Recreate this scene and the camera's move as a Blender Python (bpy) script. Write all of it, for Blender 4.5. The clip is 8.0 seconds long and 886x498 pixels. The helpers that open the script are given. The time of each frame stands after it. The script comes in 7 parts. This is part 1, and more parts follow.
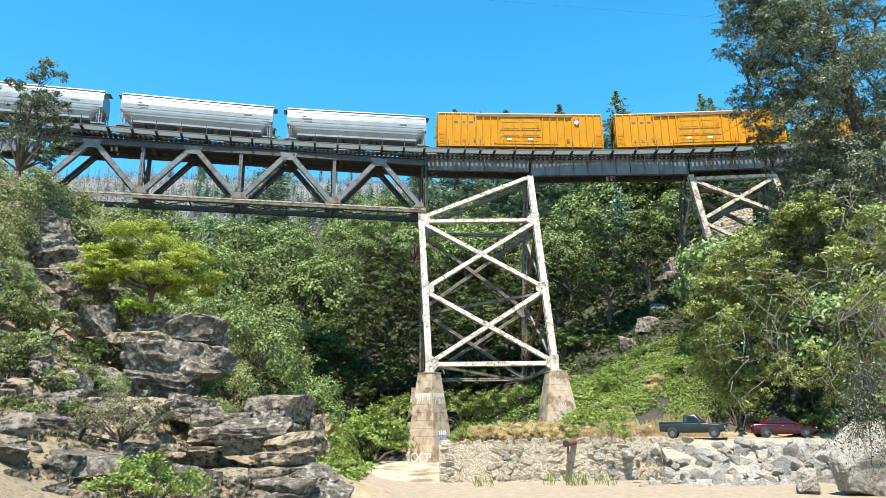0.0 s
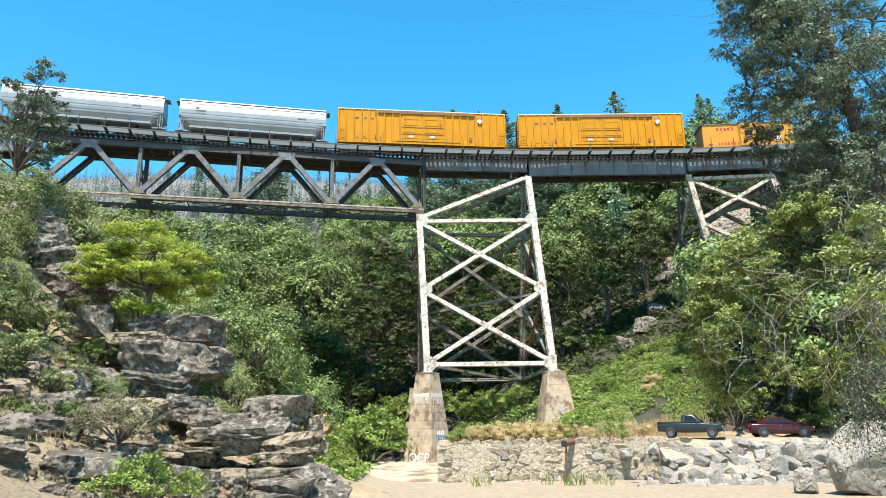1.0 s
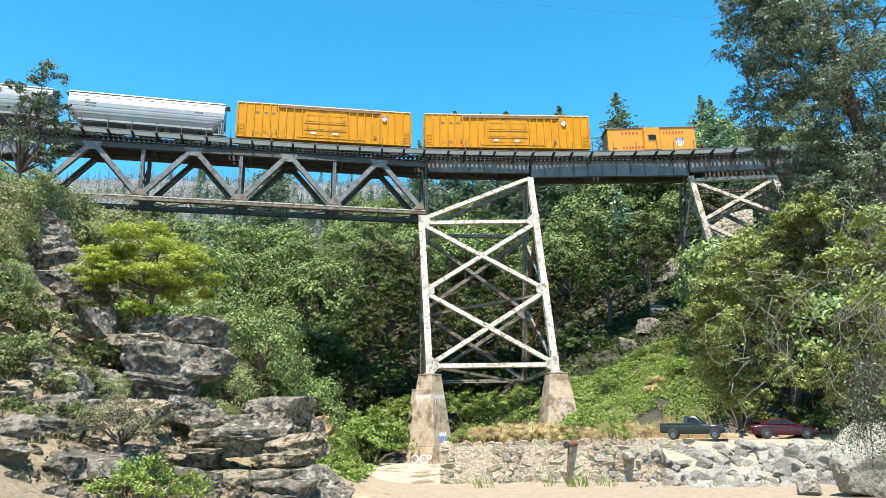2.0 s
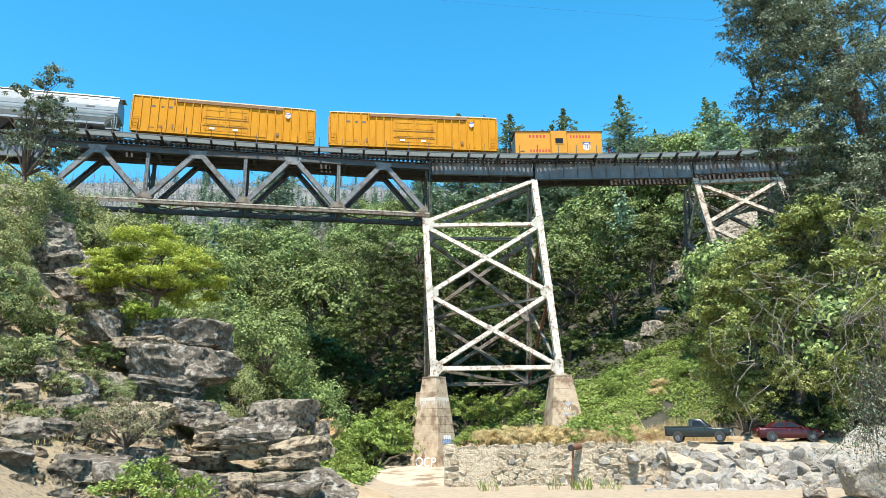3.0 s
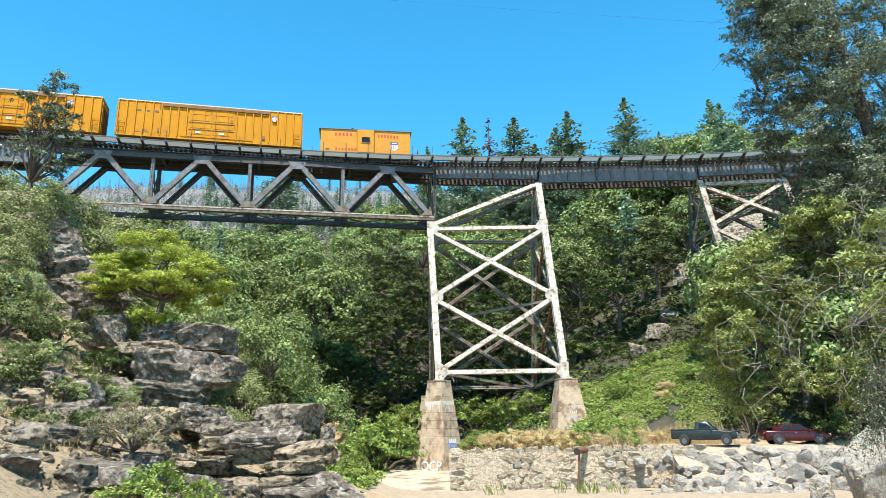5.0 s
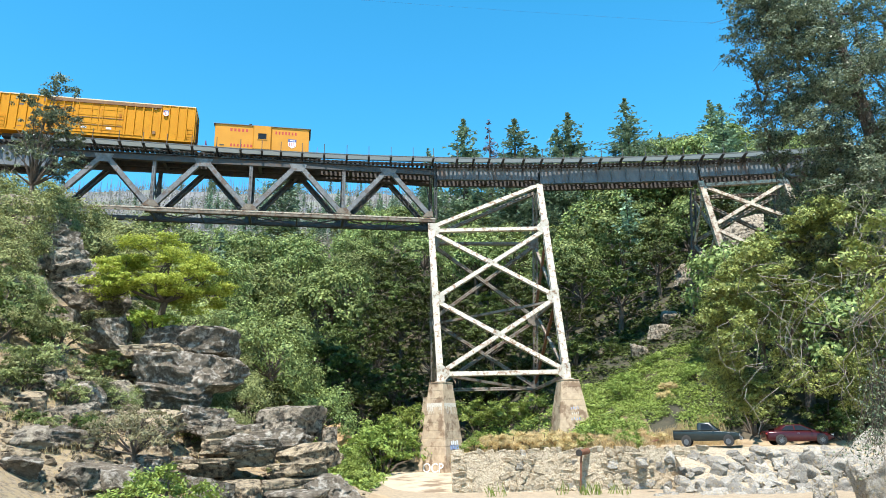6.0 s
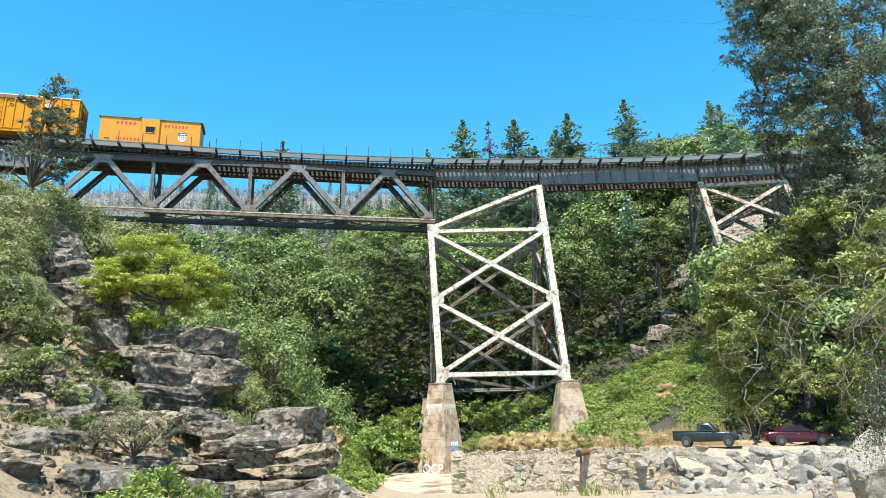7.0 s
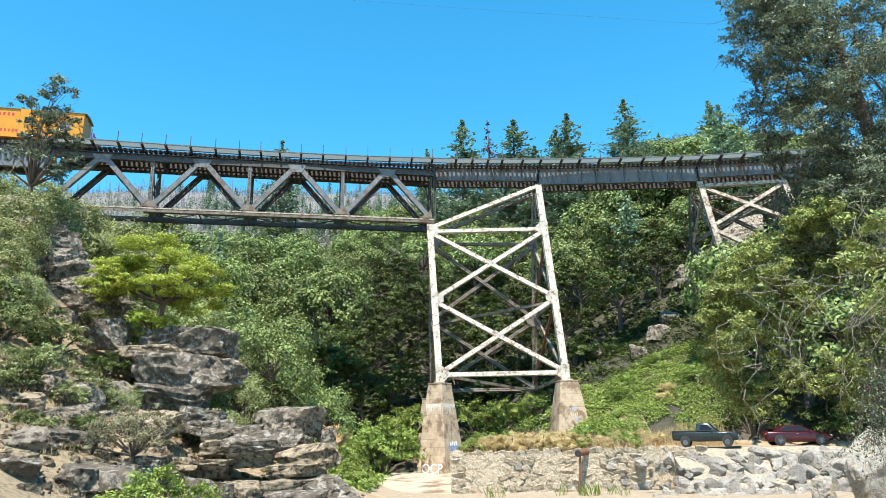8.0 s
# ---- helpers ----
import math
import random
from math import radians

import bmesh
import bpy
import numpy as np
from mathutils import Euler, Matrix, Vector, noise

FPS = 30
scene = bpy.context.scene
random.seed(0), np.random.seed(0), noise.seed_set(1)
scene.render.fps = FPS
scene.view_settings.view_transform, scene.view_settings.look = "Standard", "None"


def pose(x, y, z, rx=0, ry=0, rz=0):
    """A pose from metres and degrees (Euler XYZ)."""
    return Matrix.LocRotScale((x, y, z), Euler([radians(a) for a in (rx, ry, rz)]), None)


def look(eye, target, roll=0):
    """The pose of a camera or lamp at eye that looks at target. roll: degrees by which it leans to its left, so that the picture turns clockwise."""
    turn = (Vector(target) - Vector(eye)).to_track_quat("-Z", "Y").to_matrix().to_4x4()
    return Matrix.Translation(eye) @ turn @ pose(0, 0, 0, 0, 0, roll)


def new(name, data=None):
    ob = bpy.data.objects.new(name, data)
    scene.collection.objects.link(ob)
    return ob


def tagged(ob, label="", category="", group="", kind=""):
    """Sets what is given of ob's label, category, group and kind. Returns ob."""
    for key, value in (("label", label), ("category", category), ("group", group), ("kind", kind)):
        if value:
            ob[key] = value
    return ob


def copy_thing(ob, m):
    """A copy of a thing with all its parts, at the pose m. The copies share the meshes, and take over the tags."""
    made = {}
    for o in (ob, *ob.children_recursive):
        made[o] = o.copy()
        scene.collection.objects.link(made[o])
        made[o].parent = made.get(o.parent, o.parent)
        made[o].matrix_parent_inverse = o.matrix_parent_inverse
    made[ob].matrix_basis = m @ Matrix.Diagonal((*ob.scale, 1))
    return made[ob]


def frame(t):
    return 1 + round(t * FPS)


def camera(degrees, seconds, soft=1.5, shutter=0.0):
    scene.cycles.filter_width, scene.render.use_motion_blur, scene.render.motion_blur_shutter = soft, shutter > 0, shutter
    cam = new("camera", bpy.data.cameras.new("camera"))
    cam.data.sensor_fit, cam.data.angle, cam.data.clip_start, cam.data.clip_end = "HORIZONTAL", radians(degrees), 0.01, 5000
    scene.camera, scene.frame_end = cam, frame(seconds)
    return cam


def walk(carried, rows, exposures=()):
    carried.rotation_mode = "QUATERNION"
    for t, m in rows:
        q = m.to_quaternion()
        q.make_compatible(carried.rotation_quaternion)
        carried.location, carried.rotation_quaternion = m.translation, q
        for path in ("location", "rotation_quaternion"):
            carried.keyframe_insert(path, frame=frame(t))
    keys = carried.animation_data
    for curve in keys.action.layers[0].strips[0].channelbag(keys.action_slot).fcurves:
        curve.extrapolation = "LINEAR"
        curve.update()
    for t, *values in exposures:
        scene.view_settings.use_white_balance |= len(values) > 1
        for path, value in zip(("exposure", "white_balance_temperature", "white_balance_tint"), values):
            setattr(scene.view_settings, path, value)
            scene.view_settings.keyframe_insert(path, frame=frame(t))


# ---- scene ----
cam = camera(65, 8.0, soft=0.35)
EYE = (0.0, 0.0, 6.0)


def aim(yaw, pitch, roll):
    return pose(*EYE) @ pose(0, 0, 0, 0, 0, yaw) @ pose(0, 0, 0, 90 + pitch) @ pose(0, 0, 0, 0, 0, roll)


# the hand-held camera stands on the bank and only turns a little: yaw, pitch, roll
TURNS = [(0, -0.743, 14.56, -0.72), (0.5, -0.882, 14.55, -0.744), (1, -0.903, 14.568, -0.79), (1.5, -0.854, 14.605, -0.799),
         (3, -0.384, 14.902, -0.755), (3.5, -0.255, 14.997, -0.784), (4, -0.137, 15.071, -0.858), (4.5, -0.066, 15.137, -0.884),
         (6, 0.091, 15.341, -1.154), (6.5, 0.083, 15.396, -1.189), (7, 0.049, 15.415, -1.213), (7.5, 0.009, 15.4, -1.206), (8, 0, 15.4, -1.2)]
walk(cam, [(t, aim(a, b, c)) for t, a, b, c in TURNS], exposures=[(0, 1.12), (8, 1.12)])

# ---- light ----
SUN_TO = Vector((-0.14, -0.99, 0)).normalized() * math.cos(radians(66)) + Vector((0, 0, math.sin(radians(66))))
world = bpy.data.worlds.new("world")
scene.world = world
world.use_nodes = True
wn = world.node_tree
sky = wn.nodes.new("ShaderNodeTexSky")
sky.sky_type = "NISHITA"
sky.sun_disc = False
sky.sun_elevation = radians(66)
sky.sun_rotation = math.atan2(SUN_TO.x, SUN_TO.y)
sky.altitude = 700
sky.air_density = 1.0
sky.dust_density = 0.0
sky.ozone_density = 4.0
wn.nodes["Background"].inputs[1].default_value = 0.15
hsv = wn.nodes.new("ShaderNodeHueSaturation")
hsv.inputs["Saturation"].default_value = 1.3
hsv.inputs["Hue"].default_value = 0.478
wn.links.new(sky.outputs[0], hsv.inputs["Color"])
wn.links.new(hsv.outputs[0], wn.nodes["Background"].inputs[0])
sun_data = bpy.data.lights.new("sun", "SUN")
sun_data.energy = 5.0
sun_data.angle = radians(0.5)
sun_data.color = (1.0, 0.95, 0.88)
sun = new("sun", sun_data)
sun.matrix_world = look(SUN_TO * 100, (0, 0, 0))


# ---- materials ----
def mat(name, c1, c2, scale=2.0, rough=0.8, bump=0.3, metal=0.0, c3=None, scale3=0.4, amount3=0.5, rand=0.0, fine=8.0, stretch=(1, 1, 1), isl=0.0):
    """Two colours mixed by a grain, a third laid over as stains; rand and isl vary the brightness from piece to piece."""
    m = bpy.data.materials.new(name)
    m.use_nodes = True
    nt = m.node_tree
    b = nt.nodes["Principled BSDF"]
    b.inputs["Roughness"].default_value = rough
    b.inputs["Metallic"].default_value = metal
    tc = nt.nodes.new("ShaderNodeTexCoord")
    mp = nt.nodes.new("ShaderNodeMapping")
    mp.inputs["Scale"].default_value = stretch
    nt.links.new(tc.outputs["Object"], mp.inputs[0])

    def grain(s, d, lo, hi):
        n = nt.nodes.new("ShaderNodeTexNoise")
        n.inputs["Scale"].default_value = s
        n.inputs["Detail"].default_value = d
        n.inputs["Roughness"].default_value = 0.65
        nt.links.new(mp.outputs[0], n.inputs["Vector"])
        r = nt.nodes.new("ShaderNodeMapRange")
        r.inputs["From Min"].default_value, r.inputs["From Max"].default_value = lo, hi
        nt.links.new(n.outputs["Fac"], r.inputs["Value"])
        return n, r

    def mix(a, bb, fac):
        x = nt.nodes.new("ShaderNodeMix")
        x.data_type = "RGBA"
        for sock, v in ((x.inputs[6], a), (x.inputs[7], bb)):
            if isinstance(v, tuple):
                sock.default_value = (*v, 1)
            else:
                nt.links.new(v, sock)
        nt.links.new(fac, x.inputs[0])
        return x.outputs[2]

    n1, r1 = grain(scale, 6, 0.35, 0.65)
    col = mix(c1, c2, r1.outputs[0])
    if c3:
        n3, r3 = grain(scale3, 5, 0.62 - 0.3 * amount3, 0.72 - 0.25 * amount3)
        col = mix(col, c3, r3.outputs[0])
    if rand or isl:
        hsv = nt.nodes.new("ShaderNodeHueSaturation")
        src = nt.nodes.new("ShaderNodeObjectInfo").outputs["Random"] if rand else nt.nodes.new("ShaderNodeNewGeometry").outputs["Random Per Island"]
        k = rand or isl
        r = nt.nodes.new("ShaderNodeMapRange")
        r.inputs["To Min"].default_value, r.inputs["To Max"].default_value = 1 - k, 1 + k
        nt.links.new(src, r.inputs["Value"])
        nt.links.new(r.outputs[0], hsv.inputs["Value"])
        nt.links.new(col, hsv.inputs["Color"])
        col = hsv.outputs[0]
    nt.links.new(col, b.inputs["Base Color"])
    if bump:
        nf, _ = grain(scale * fine / 2, 8, 0, 1)
        bp = nt.nodes.new("ShaderNodeBump")
        bp.inputs["Strength"].default_value = bump
        bp.inputs["Distance"].default_value = 0.08
        nt.links.new(nf.outputs["Fac"], bp.inputs["Height"])
        nt.links.new(bp.outputs[0], b.inputs["Normal"])
    return m


def leaf_mat(name, c1, c2, through_light=0.35, rough=0.6, obj=0.3):
    m = bpy.data.materials.new(name)
    m.use_nodes = True
    nt = m.node_tree
    b = nt.nodes["Principled BSDF"]
    out = nt.nodes["Material Output"]
    b.inputs["Roughness"].default_value = rough
    b.inputs["Specular IOR Level"].default_value = 0.22
    g = nt.nodes.new("ShaderNodeNewGeometry")
    x = nt.nodes.new("ShaderNodeMix")
    x.data_type = "RGBA"
    x.inputs[6].default_value, x.inputs[7].default_value = (*c1, 1), (*c2, 1)
    nt.links.new(g.outputs["Random Per Island"], x.inputs[0])
    h = nt.nodes.new("ShaderNodeHueSaturation")
    oi = nt.nodes.new("ShaderNodeObjectInfo")
    for sock, lo, hi in (("Value", 1 - obj, 1 + obj), ("Hue", 0.485, 0.512)):
        r = nt.nodes.new("ShaderNodeMapRange")
        r.inputs["To Min"].default_value, r.inputs["To Max"].default_value = lo, hi
        nt.links.new(oi.outputs["Random"], r.inputs["Value"])
        nt.links.new(r.outputs[0], h.inputs[sock])
    nt.links.new(x.outputs[2], h.inputs["Color"])
    nt.links.new(h.outputs[0], b.inputs["Base Color"])
    tr = nt.nodes.new("ShaderNodeBsdfTranslucent")
    nt.links.new(h.outputs[0], tr.inputs["Color"])
    ms = nt.nodes.new("ShaderNodeMixShader")
    ms.inputs[0].default_value = through_light
    nt.links.new(b.outputs[0], ms.inputs[1])
    nt.links.new(tr.outputs[0], ms.inputs[2])
    nt.links.new(ms.outputs[0], out.inputs[0])
    return m


def rock_mat(name, c1, c2, stain, crack=(0.05, 0.045, 0.04), scale=1.0, rand=0.2, stains=0.5):
    """Granite: mottled grain, stains, and darkened cracks, with relief at three scales."""
    m = mat(name, c1, c2, 4.5 * scale, 0.92, 0.0, c3=stain, scale3=3.2 * scale, amount3=stains, rand=rand)
    nt = m.node_tree
    b = nt.nodes["Principled BSDF"]
    b.inputs["Specular IOR Level"].default_value = 0.25
    col = b.inputs["Base Color"].links[0].from_socket
    tc = nt.nodes.new("ShaderNodeTexCoord")
    warp = nt.nodes.new("ShaderNodeTexNoise")
    warp.inputs["Scale"].default_value, warp.inputs["Detail"].default_value = 1.3 * scale, 4
    nt.links.new(tc.outputs["Object"], warp.inputs["Vector"])
    add = nt.nodes.new("ShaderNodeMixRGB")
    add.blend_type = "ADD"
    add.inputs[0].default_value = 1.6
    nt.links.new(tc.outputs["Object"], add.inputs[1])
    nt.links.new(warp.outputs["Color"], add.inputs[2])
    mp = nt.nodes.new("ShaderNodeMapping")
    mp.inputs["Scale"].default_value = (0.7, 0.7, 1.6)
    nt.links.new(add.outputs[0], mp.inputs[0])
    vo = nt.nodes.new("ShaderNodeTexVoronoi")
    vo.feature = "DISTANCE_TO_EDGE"
    vo.inputs["Scale"].default_value = 0.55 * scale
    nt.links.new(mp.outputs[0], vo.inputs["Vector"])
    r = nt.nodes.new("ShaderNodeMapRange")
    r.inputs["From Max"].default_value = 0.03
    r.inputs["To Min"].default_value, r.inputs["To Max"].default_value = 0.5, 0.0
    nt.links.new(vo.outputs["Distance"], r.inputs["Value"])
    x = nt.nodes.new("ShaderNodeMix")
    x.data_type = "RGBA"
    nt.links.new(r.outputs[0], x.inputs[0])
    nt.links.new(col, x.inputs[6])
    x.inputs[7].default_value = (*crack, 1)
    nt.links.new(x.outputs[2], b.inputs["Base Color"])
    fine = nt.nodes.new("ShaderNodeTexNoise")
    fine.inputs["Scale"].default_value, fine.inputs["Detail"].default_value, fine.inputs["Roughness"].default_value = 3.0 * scale, 12, 0.8
    nt.links.new(tc.outputs["Object"], fine.inputs["Vector"])
    r2 = nt.nodes.new("ShaderNodeMapRange")
    r2.inputs["From Max"].default_value = 0.12
    nt.links.new(vo.outputs["Distance"], r2.inputs["Value"])
    sm = nt.nodes.new("ShaderNodeMath")
    sm.operation = "MULTIPLY_ADD"
    sm.inputs[1].default_value = 0.15
    nt.links.new(r2.outputs[0], sm.inputs[0])
    nt.links.new(fine.outputs["Fac"], sm.inputs[2])
    bp = nt.nodes.new("ShaderNodeBump")
    bp.inputs["Strength"].default_value, bp.inputs["Distance"].default_value = 1.0, 0.32 / scale
    nt.links.new(sm.outputs[0], bp.inputs["Height"])
    nt.links.new(bp.outputs[0], b.inputs["Normal"])
    return m


M_TANROCK = rock_mat("warm tan granite", (0.53, 0.42, 0.28), (0.28, 0.215, 0.14), (0.085, 0.068, 0.048), stains=0.45)
M_ROCK = rock_mat("granite", (0.47, 0.40, 0.305), (0.25, 0.208, 0.155), (0.085, 0.07, 0.053), stains=0.46)
M_DARKROCK = rock_mat("dark lichened granite", (0.24, 0.196, 0.146), (0.085, 0.07, 0.051), (0.46, 0.41, 0.34), stains=0.38)
M_ROCKPALE = rock_mat("pale granite", (0.40, 0.37, 0.32), (0.25, 0.23, 0.20), (0.42, 0.33, 0.2), scale=1.6, rand=0.3, stains=0.3)
M_FIELDSTONE = rock_mat("tan fieldstone", (0.56, 0.475, 0.35), (0.43, 0.355, 0.255), (0.36, 0.285, 0.19), scale=1.6, rand=0.12, stains=0.4)
M_SOIL = mat("dry soil", (0.36, 0.27, 0.16), (0.24, 0.17, 0.10), 0.8, 0.95, 0.6, c3=(0.16, 0.11, 0.06), scale3=0.25, amount3=0.5)
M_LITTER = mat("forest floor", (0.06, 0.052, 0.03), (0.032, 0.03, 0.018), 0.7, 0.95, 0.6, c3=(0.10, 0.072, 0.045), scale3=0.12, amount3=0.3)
M_DIRT = rock_mat("bare orange earth", (0.50, 0.32, 0.16), (0.38, 0.23, 0.11), (0.55, 0.4, 0.24), (0.2, 0.13, 0.07), scale=2.0, rand=0.0, stains=0.4)
M_LIMEWASH = mat("lime wash", (0.62, 0.58, 0.5), (0.42, 0.36, 0.28), 7.0, 0.9, 0.0)
M_ROCKGROUND = rock_mat("rocky ground", (0.47, 0.375, 0.26), (0.22, 0.17, 0.11), (0.45, 0.34, 0.20), (0.12, 0.1, 0.08), scale=1.6, rand=0.0, stains=0.6)
M_SAND = mat("gravel bar", (0.34, 0.265, 0.175), (0.22, 0.17, 0.115), 3.0, 0.95, 0.5)
M_ASHHILL = mat("burned hillside", (0.165, 0.158, 0.155), (0.10, 0.096, 0.094), 0.12, 0.95, 0.3, c3=(0.12, 0.13, 0.09), scale3=0.04, amount3=0.4)
M_CONC = mat("weathered concrete", (0.48, 0.37, 0.25), (0.34, 0.25, 0.165), 1.6, 0.9, 0.35, c3=(0.20, 0.13, 0.08), scale3=0.9, amount3=0.4, stretch=(1.2, 1.2, 1.0))
M_SLAB = mat("pale concrete", (0.44, 0.36, 0.255), (0.34, 0.27, 0.185), 0.7, 0.9, 0.25, c3=(0.17, 0.12, 0.075), scale3=0.35, amount3=0.35)
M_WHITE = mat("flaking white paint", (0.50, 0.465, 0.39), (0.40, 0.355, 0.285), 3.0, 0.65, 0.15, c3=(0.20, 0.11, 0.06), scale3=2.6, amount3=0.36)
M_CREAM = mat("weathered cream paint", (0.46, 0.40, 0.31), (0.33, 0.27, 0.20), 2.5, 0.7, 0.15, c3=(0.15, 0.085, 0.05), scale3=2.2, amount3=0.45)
M_CHORD = mat("worn pale chord paint", (0.20, 0.165, 0.12), (0.11, 0.088, 0.064), 2.5, 0.65, 0.2, 0.1, c3=(0.10, 0.055, 0.03), scale3=1.8, amount3=0.45)
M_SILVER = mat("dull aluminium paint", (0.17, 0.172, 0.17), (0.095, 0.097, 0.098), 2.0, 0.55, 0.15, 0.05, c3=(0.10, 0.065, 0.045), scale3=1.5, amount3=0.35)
# tower members behind the near face: shade painted in as grey-brown, plus rust
M_SHADEDSTEEL = mat("shade-darkened grey steel with rust", (0.24, 0.205, 0.16), (0.15, 0.125, 0.10), 2.0, 0.7, 0.15, 0.0, c3=(0.11, 0.06, 0.035), scale3=1.6, amount3=0.4)
# on far truss, far girders and back legs it puts shade into the colour
M_STEEL = mat("dark weathered steel, also shaded far members", (0.062, 0.060, 0.058), (0.036, 0.035, 0.035), 2.0, 0.65, 0.2, 0.05, c3=(0.075, 0.048, 0.03), scale3=1.2, amount3=0.3)
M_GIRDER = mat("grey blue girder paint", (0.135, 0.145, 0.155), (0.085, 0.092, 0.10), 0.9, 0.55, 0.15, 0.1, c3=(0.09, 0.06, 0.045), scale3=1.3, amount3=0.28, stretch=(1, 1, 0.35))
M_TIE = mat("creosoted timber", (0.05, 0.042, 0.035), (0.03, 0.025, 0.022), 3.0, 0.85, 0.4, rand=0.3)
M_GRATE = mat("galvanised walkway", (0.42, 0.44, 0.43), (0.33, 0.35, 0.35), 1.5, 0.5, 0.15, 0.3, rand=0.12)
# perforated walkway steel lets part of the daylight through
gt = M_GRATE.node_tree
g_tr = gt.nodes.new("ShaderNodeBsdfTranslucent")
g_tr.inputs["Color"].default_value = (0.36, 0.385, 0.38, 1)
g_mix = gt.nodes.new("ShaderNodeMixShader")
g_mix.inputs[0].default_value = 0.85
gt.links.new(gt.nodes["Principled BSDF"].outputs[0], g_mix.inputs[1])
gt.links.new(g_tr.outputs[0], g_mix.inputs[2])
gt.links.new(g_mix.outputs[0], gt.nodes["Material Output"].inputs[0])
M_RAIL = mat("rail steel", (0.25, 0.2, 0.17), (0.15, 0.11, 0.09), 4, 0.4, 0.1, 0.8)
M_RUST = mat("rusty iron", (0.22, 0.09, 0.045), (0.11, 0.05, 0.03), 5, 0.8, 0.4, 0.2)
M_BARK = mat("bark", (0.13, 0.10, 0.075), (0.06, 0.047, 0.036), 3, 0.9, 0.8, stretch=(2, 2, 0.5))
M_DEADWOOD = mat("bleached dead wood", (0.27, 0.24, 0.2), (0.17, 0.15, 0.125), 4, 0.8, 0.4)
M_CHAR = mat("fire-killed trunks", (0.27, 0.24, 0.215), (0.14, 0.125, 0.115), 0.4, 0.9, 0.2, isl=0.4)
M_YELLOW = mat("freight yellow paint", (0.50, 0.215, 0.003), (0.44, 0.183, 0.003), 0.8, 0.6, 0.3, c3=(0.32, 0.115, 0.005), scale3=0.9, amount3=0.12, stretch=(1, 1, 0.5))
M_YELLOWCAB = mat("caboose yellow paint", (0.54, 0.25, 0.032), (0.485, 0.215, 0.028), 0.7, 0.4, 0.08, c3=(0.48, 0.21, 0.03), scale3=1.0, amount3=0.2)
for paint in (M_YELLOW, M_YELLOWCAB):
    paint.node_tree.nodes["Principled BSDF"].inputs["Specular IOR Level"].default_value = 0.2
M_RUSTBAND = mat("rust-faded band", (0.20, 0.095, 0.03), (0.13, 0.06, 0.022), 2.0, 0.7, 0.2)
M_HOPPER = mat("light grey hopper paint", (0.29, 0.30, 0.295), (0.235, 0.245, 0.245), 0.6, 0.35, 0.06, 0.15, c3=(0.25, 0.245, 0.23), scale3=0.7, amount3=0.3, stretch=(1, 1, 0.3))
M_BLACK = mat("black iron", (0.025, 0.024, 0.023), (0.04, 0.035, 0.03), 3, 0.7, 0.2)
M_RED = mat("red lettering paint", (0.42, 0.03, 0.018), (0.36, 0.025, 0.015), 5, 0.5, 0.0)
M_BLUE = mat("blue emblem paint", (0.04, 0.07, 0.25), (0.05, 0.08, 0.22), 5, 0.5, 0.0)
M_PLAINWHITE = mat("white marking paint", (0.75, 0.74, 0.72), (0.66, 0.65, 0.63), 4, 0.6, 0.0)
M_DARKMARK = mat("dark marking paint", (0.06, 0.05, 0.05), (0.09, 0.08, 0.07), 4, 0.6, 0.0)
M_SPRAYBLUE = mat("blue spray paint", (0.13, 0.20, 0.42), (0.35, 0.42, 0.52), 6, 0.7, 0.0)
M_GLASS = mat("dark car glass", (0.012, 0.014, 0.016), (0.018, 0.02, 0.022), 1, 0.12, 0.0)
M_GLASS.node_tree.nodes["Principled BSDF"].inputs["Specular IOR Level"].default_value = 0.25
M_TRUCK = mat("dark green-grey car paint", (0.024, 0.034, 0.034), (0.02, 0.028, 0.028), 1, 0.25, 0.0, 0.2)
M_CAR = mat("maroon car paint", (0.055, 0.007, 0.009), (0.045, 0.006, 0.008), 1, 0.22, 0.0, 0.2)
M_CHROME = mat("bright alloy", (0.24, 0.24, 0.245), (0.18, 0.18, 0.185), 3, 0.45, 0.0, 0.9)
M_TYRE = mat("tyre rubber", (0.025, 0.025, 0.025), (0.035, 0.034, 0.032), 5, 0.85, 0.2)
M_LAMP = mat("clear lamp lens", (0.7, 0.7, 0.68), (0.6, 0.6, 0.6), 3, 0.1, 0.0, 0.2)
L_BRIGHT = leaf_mat("fresh green leaves", (0.17, 0.22, 0.025), (0.46, 0.52, 0.095), 0.4, 0.6, 0.05)
# extra dark, so the colour carries the deep shade behind the tower
L_OAK = leaf_mat("oak leaves darkened for shade", (0.022, 0.037, 0.008), (0.108, 0.135, 0.033), 0.15)
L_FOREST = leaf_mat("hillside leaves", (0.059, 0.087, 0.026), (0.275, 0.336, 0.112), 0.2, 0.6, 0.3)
L_PINE = leaf_mat("pine needles", (0.085, 0.14, 0.09), (0.29, 0.38, 0.24), 0.2, 0.6, 0.25)
L_GREY = leaf_mat("grey-green leaves", (0.105, 0.124, 0.043), (0.390, 0.421, 0.183), 0.22, 0.6, 0.25)
L_SAGE = leaf_mat("sage-green leaves", (0.093, 0.115, 0.037), (0.366, 0.403, 0.159), 0.22, 0.6, 0.2)
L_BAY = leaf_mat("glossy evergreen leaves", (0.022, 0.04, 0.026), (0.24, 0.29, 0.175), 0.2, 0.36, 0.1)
L_MAUVE = leaf_mat("dying mauve-brown needles", (0.13, 0.10, 0.115), (0.2, 0.16, 0.17), 0.3, 0.7, 0.05)
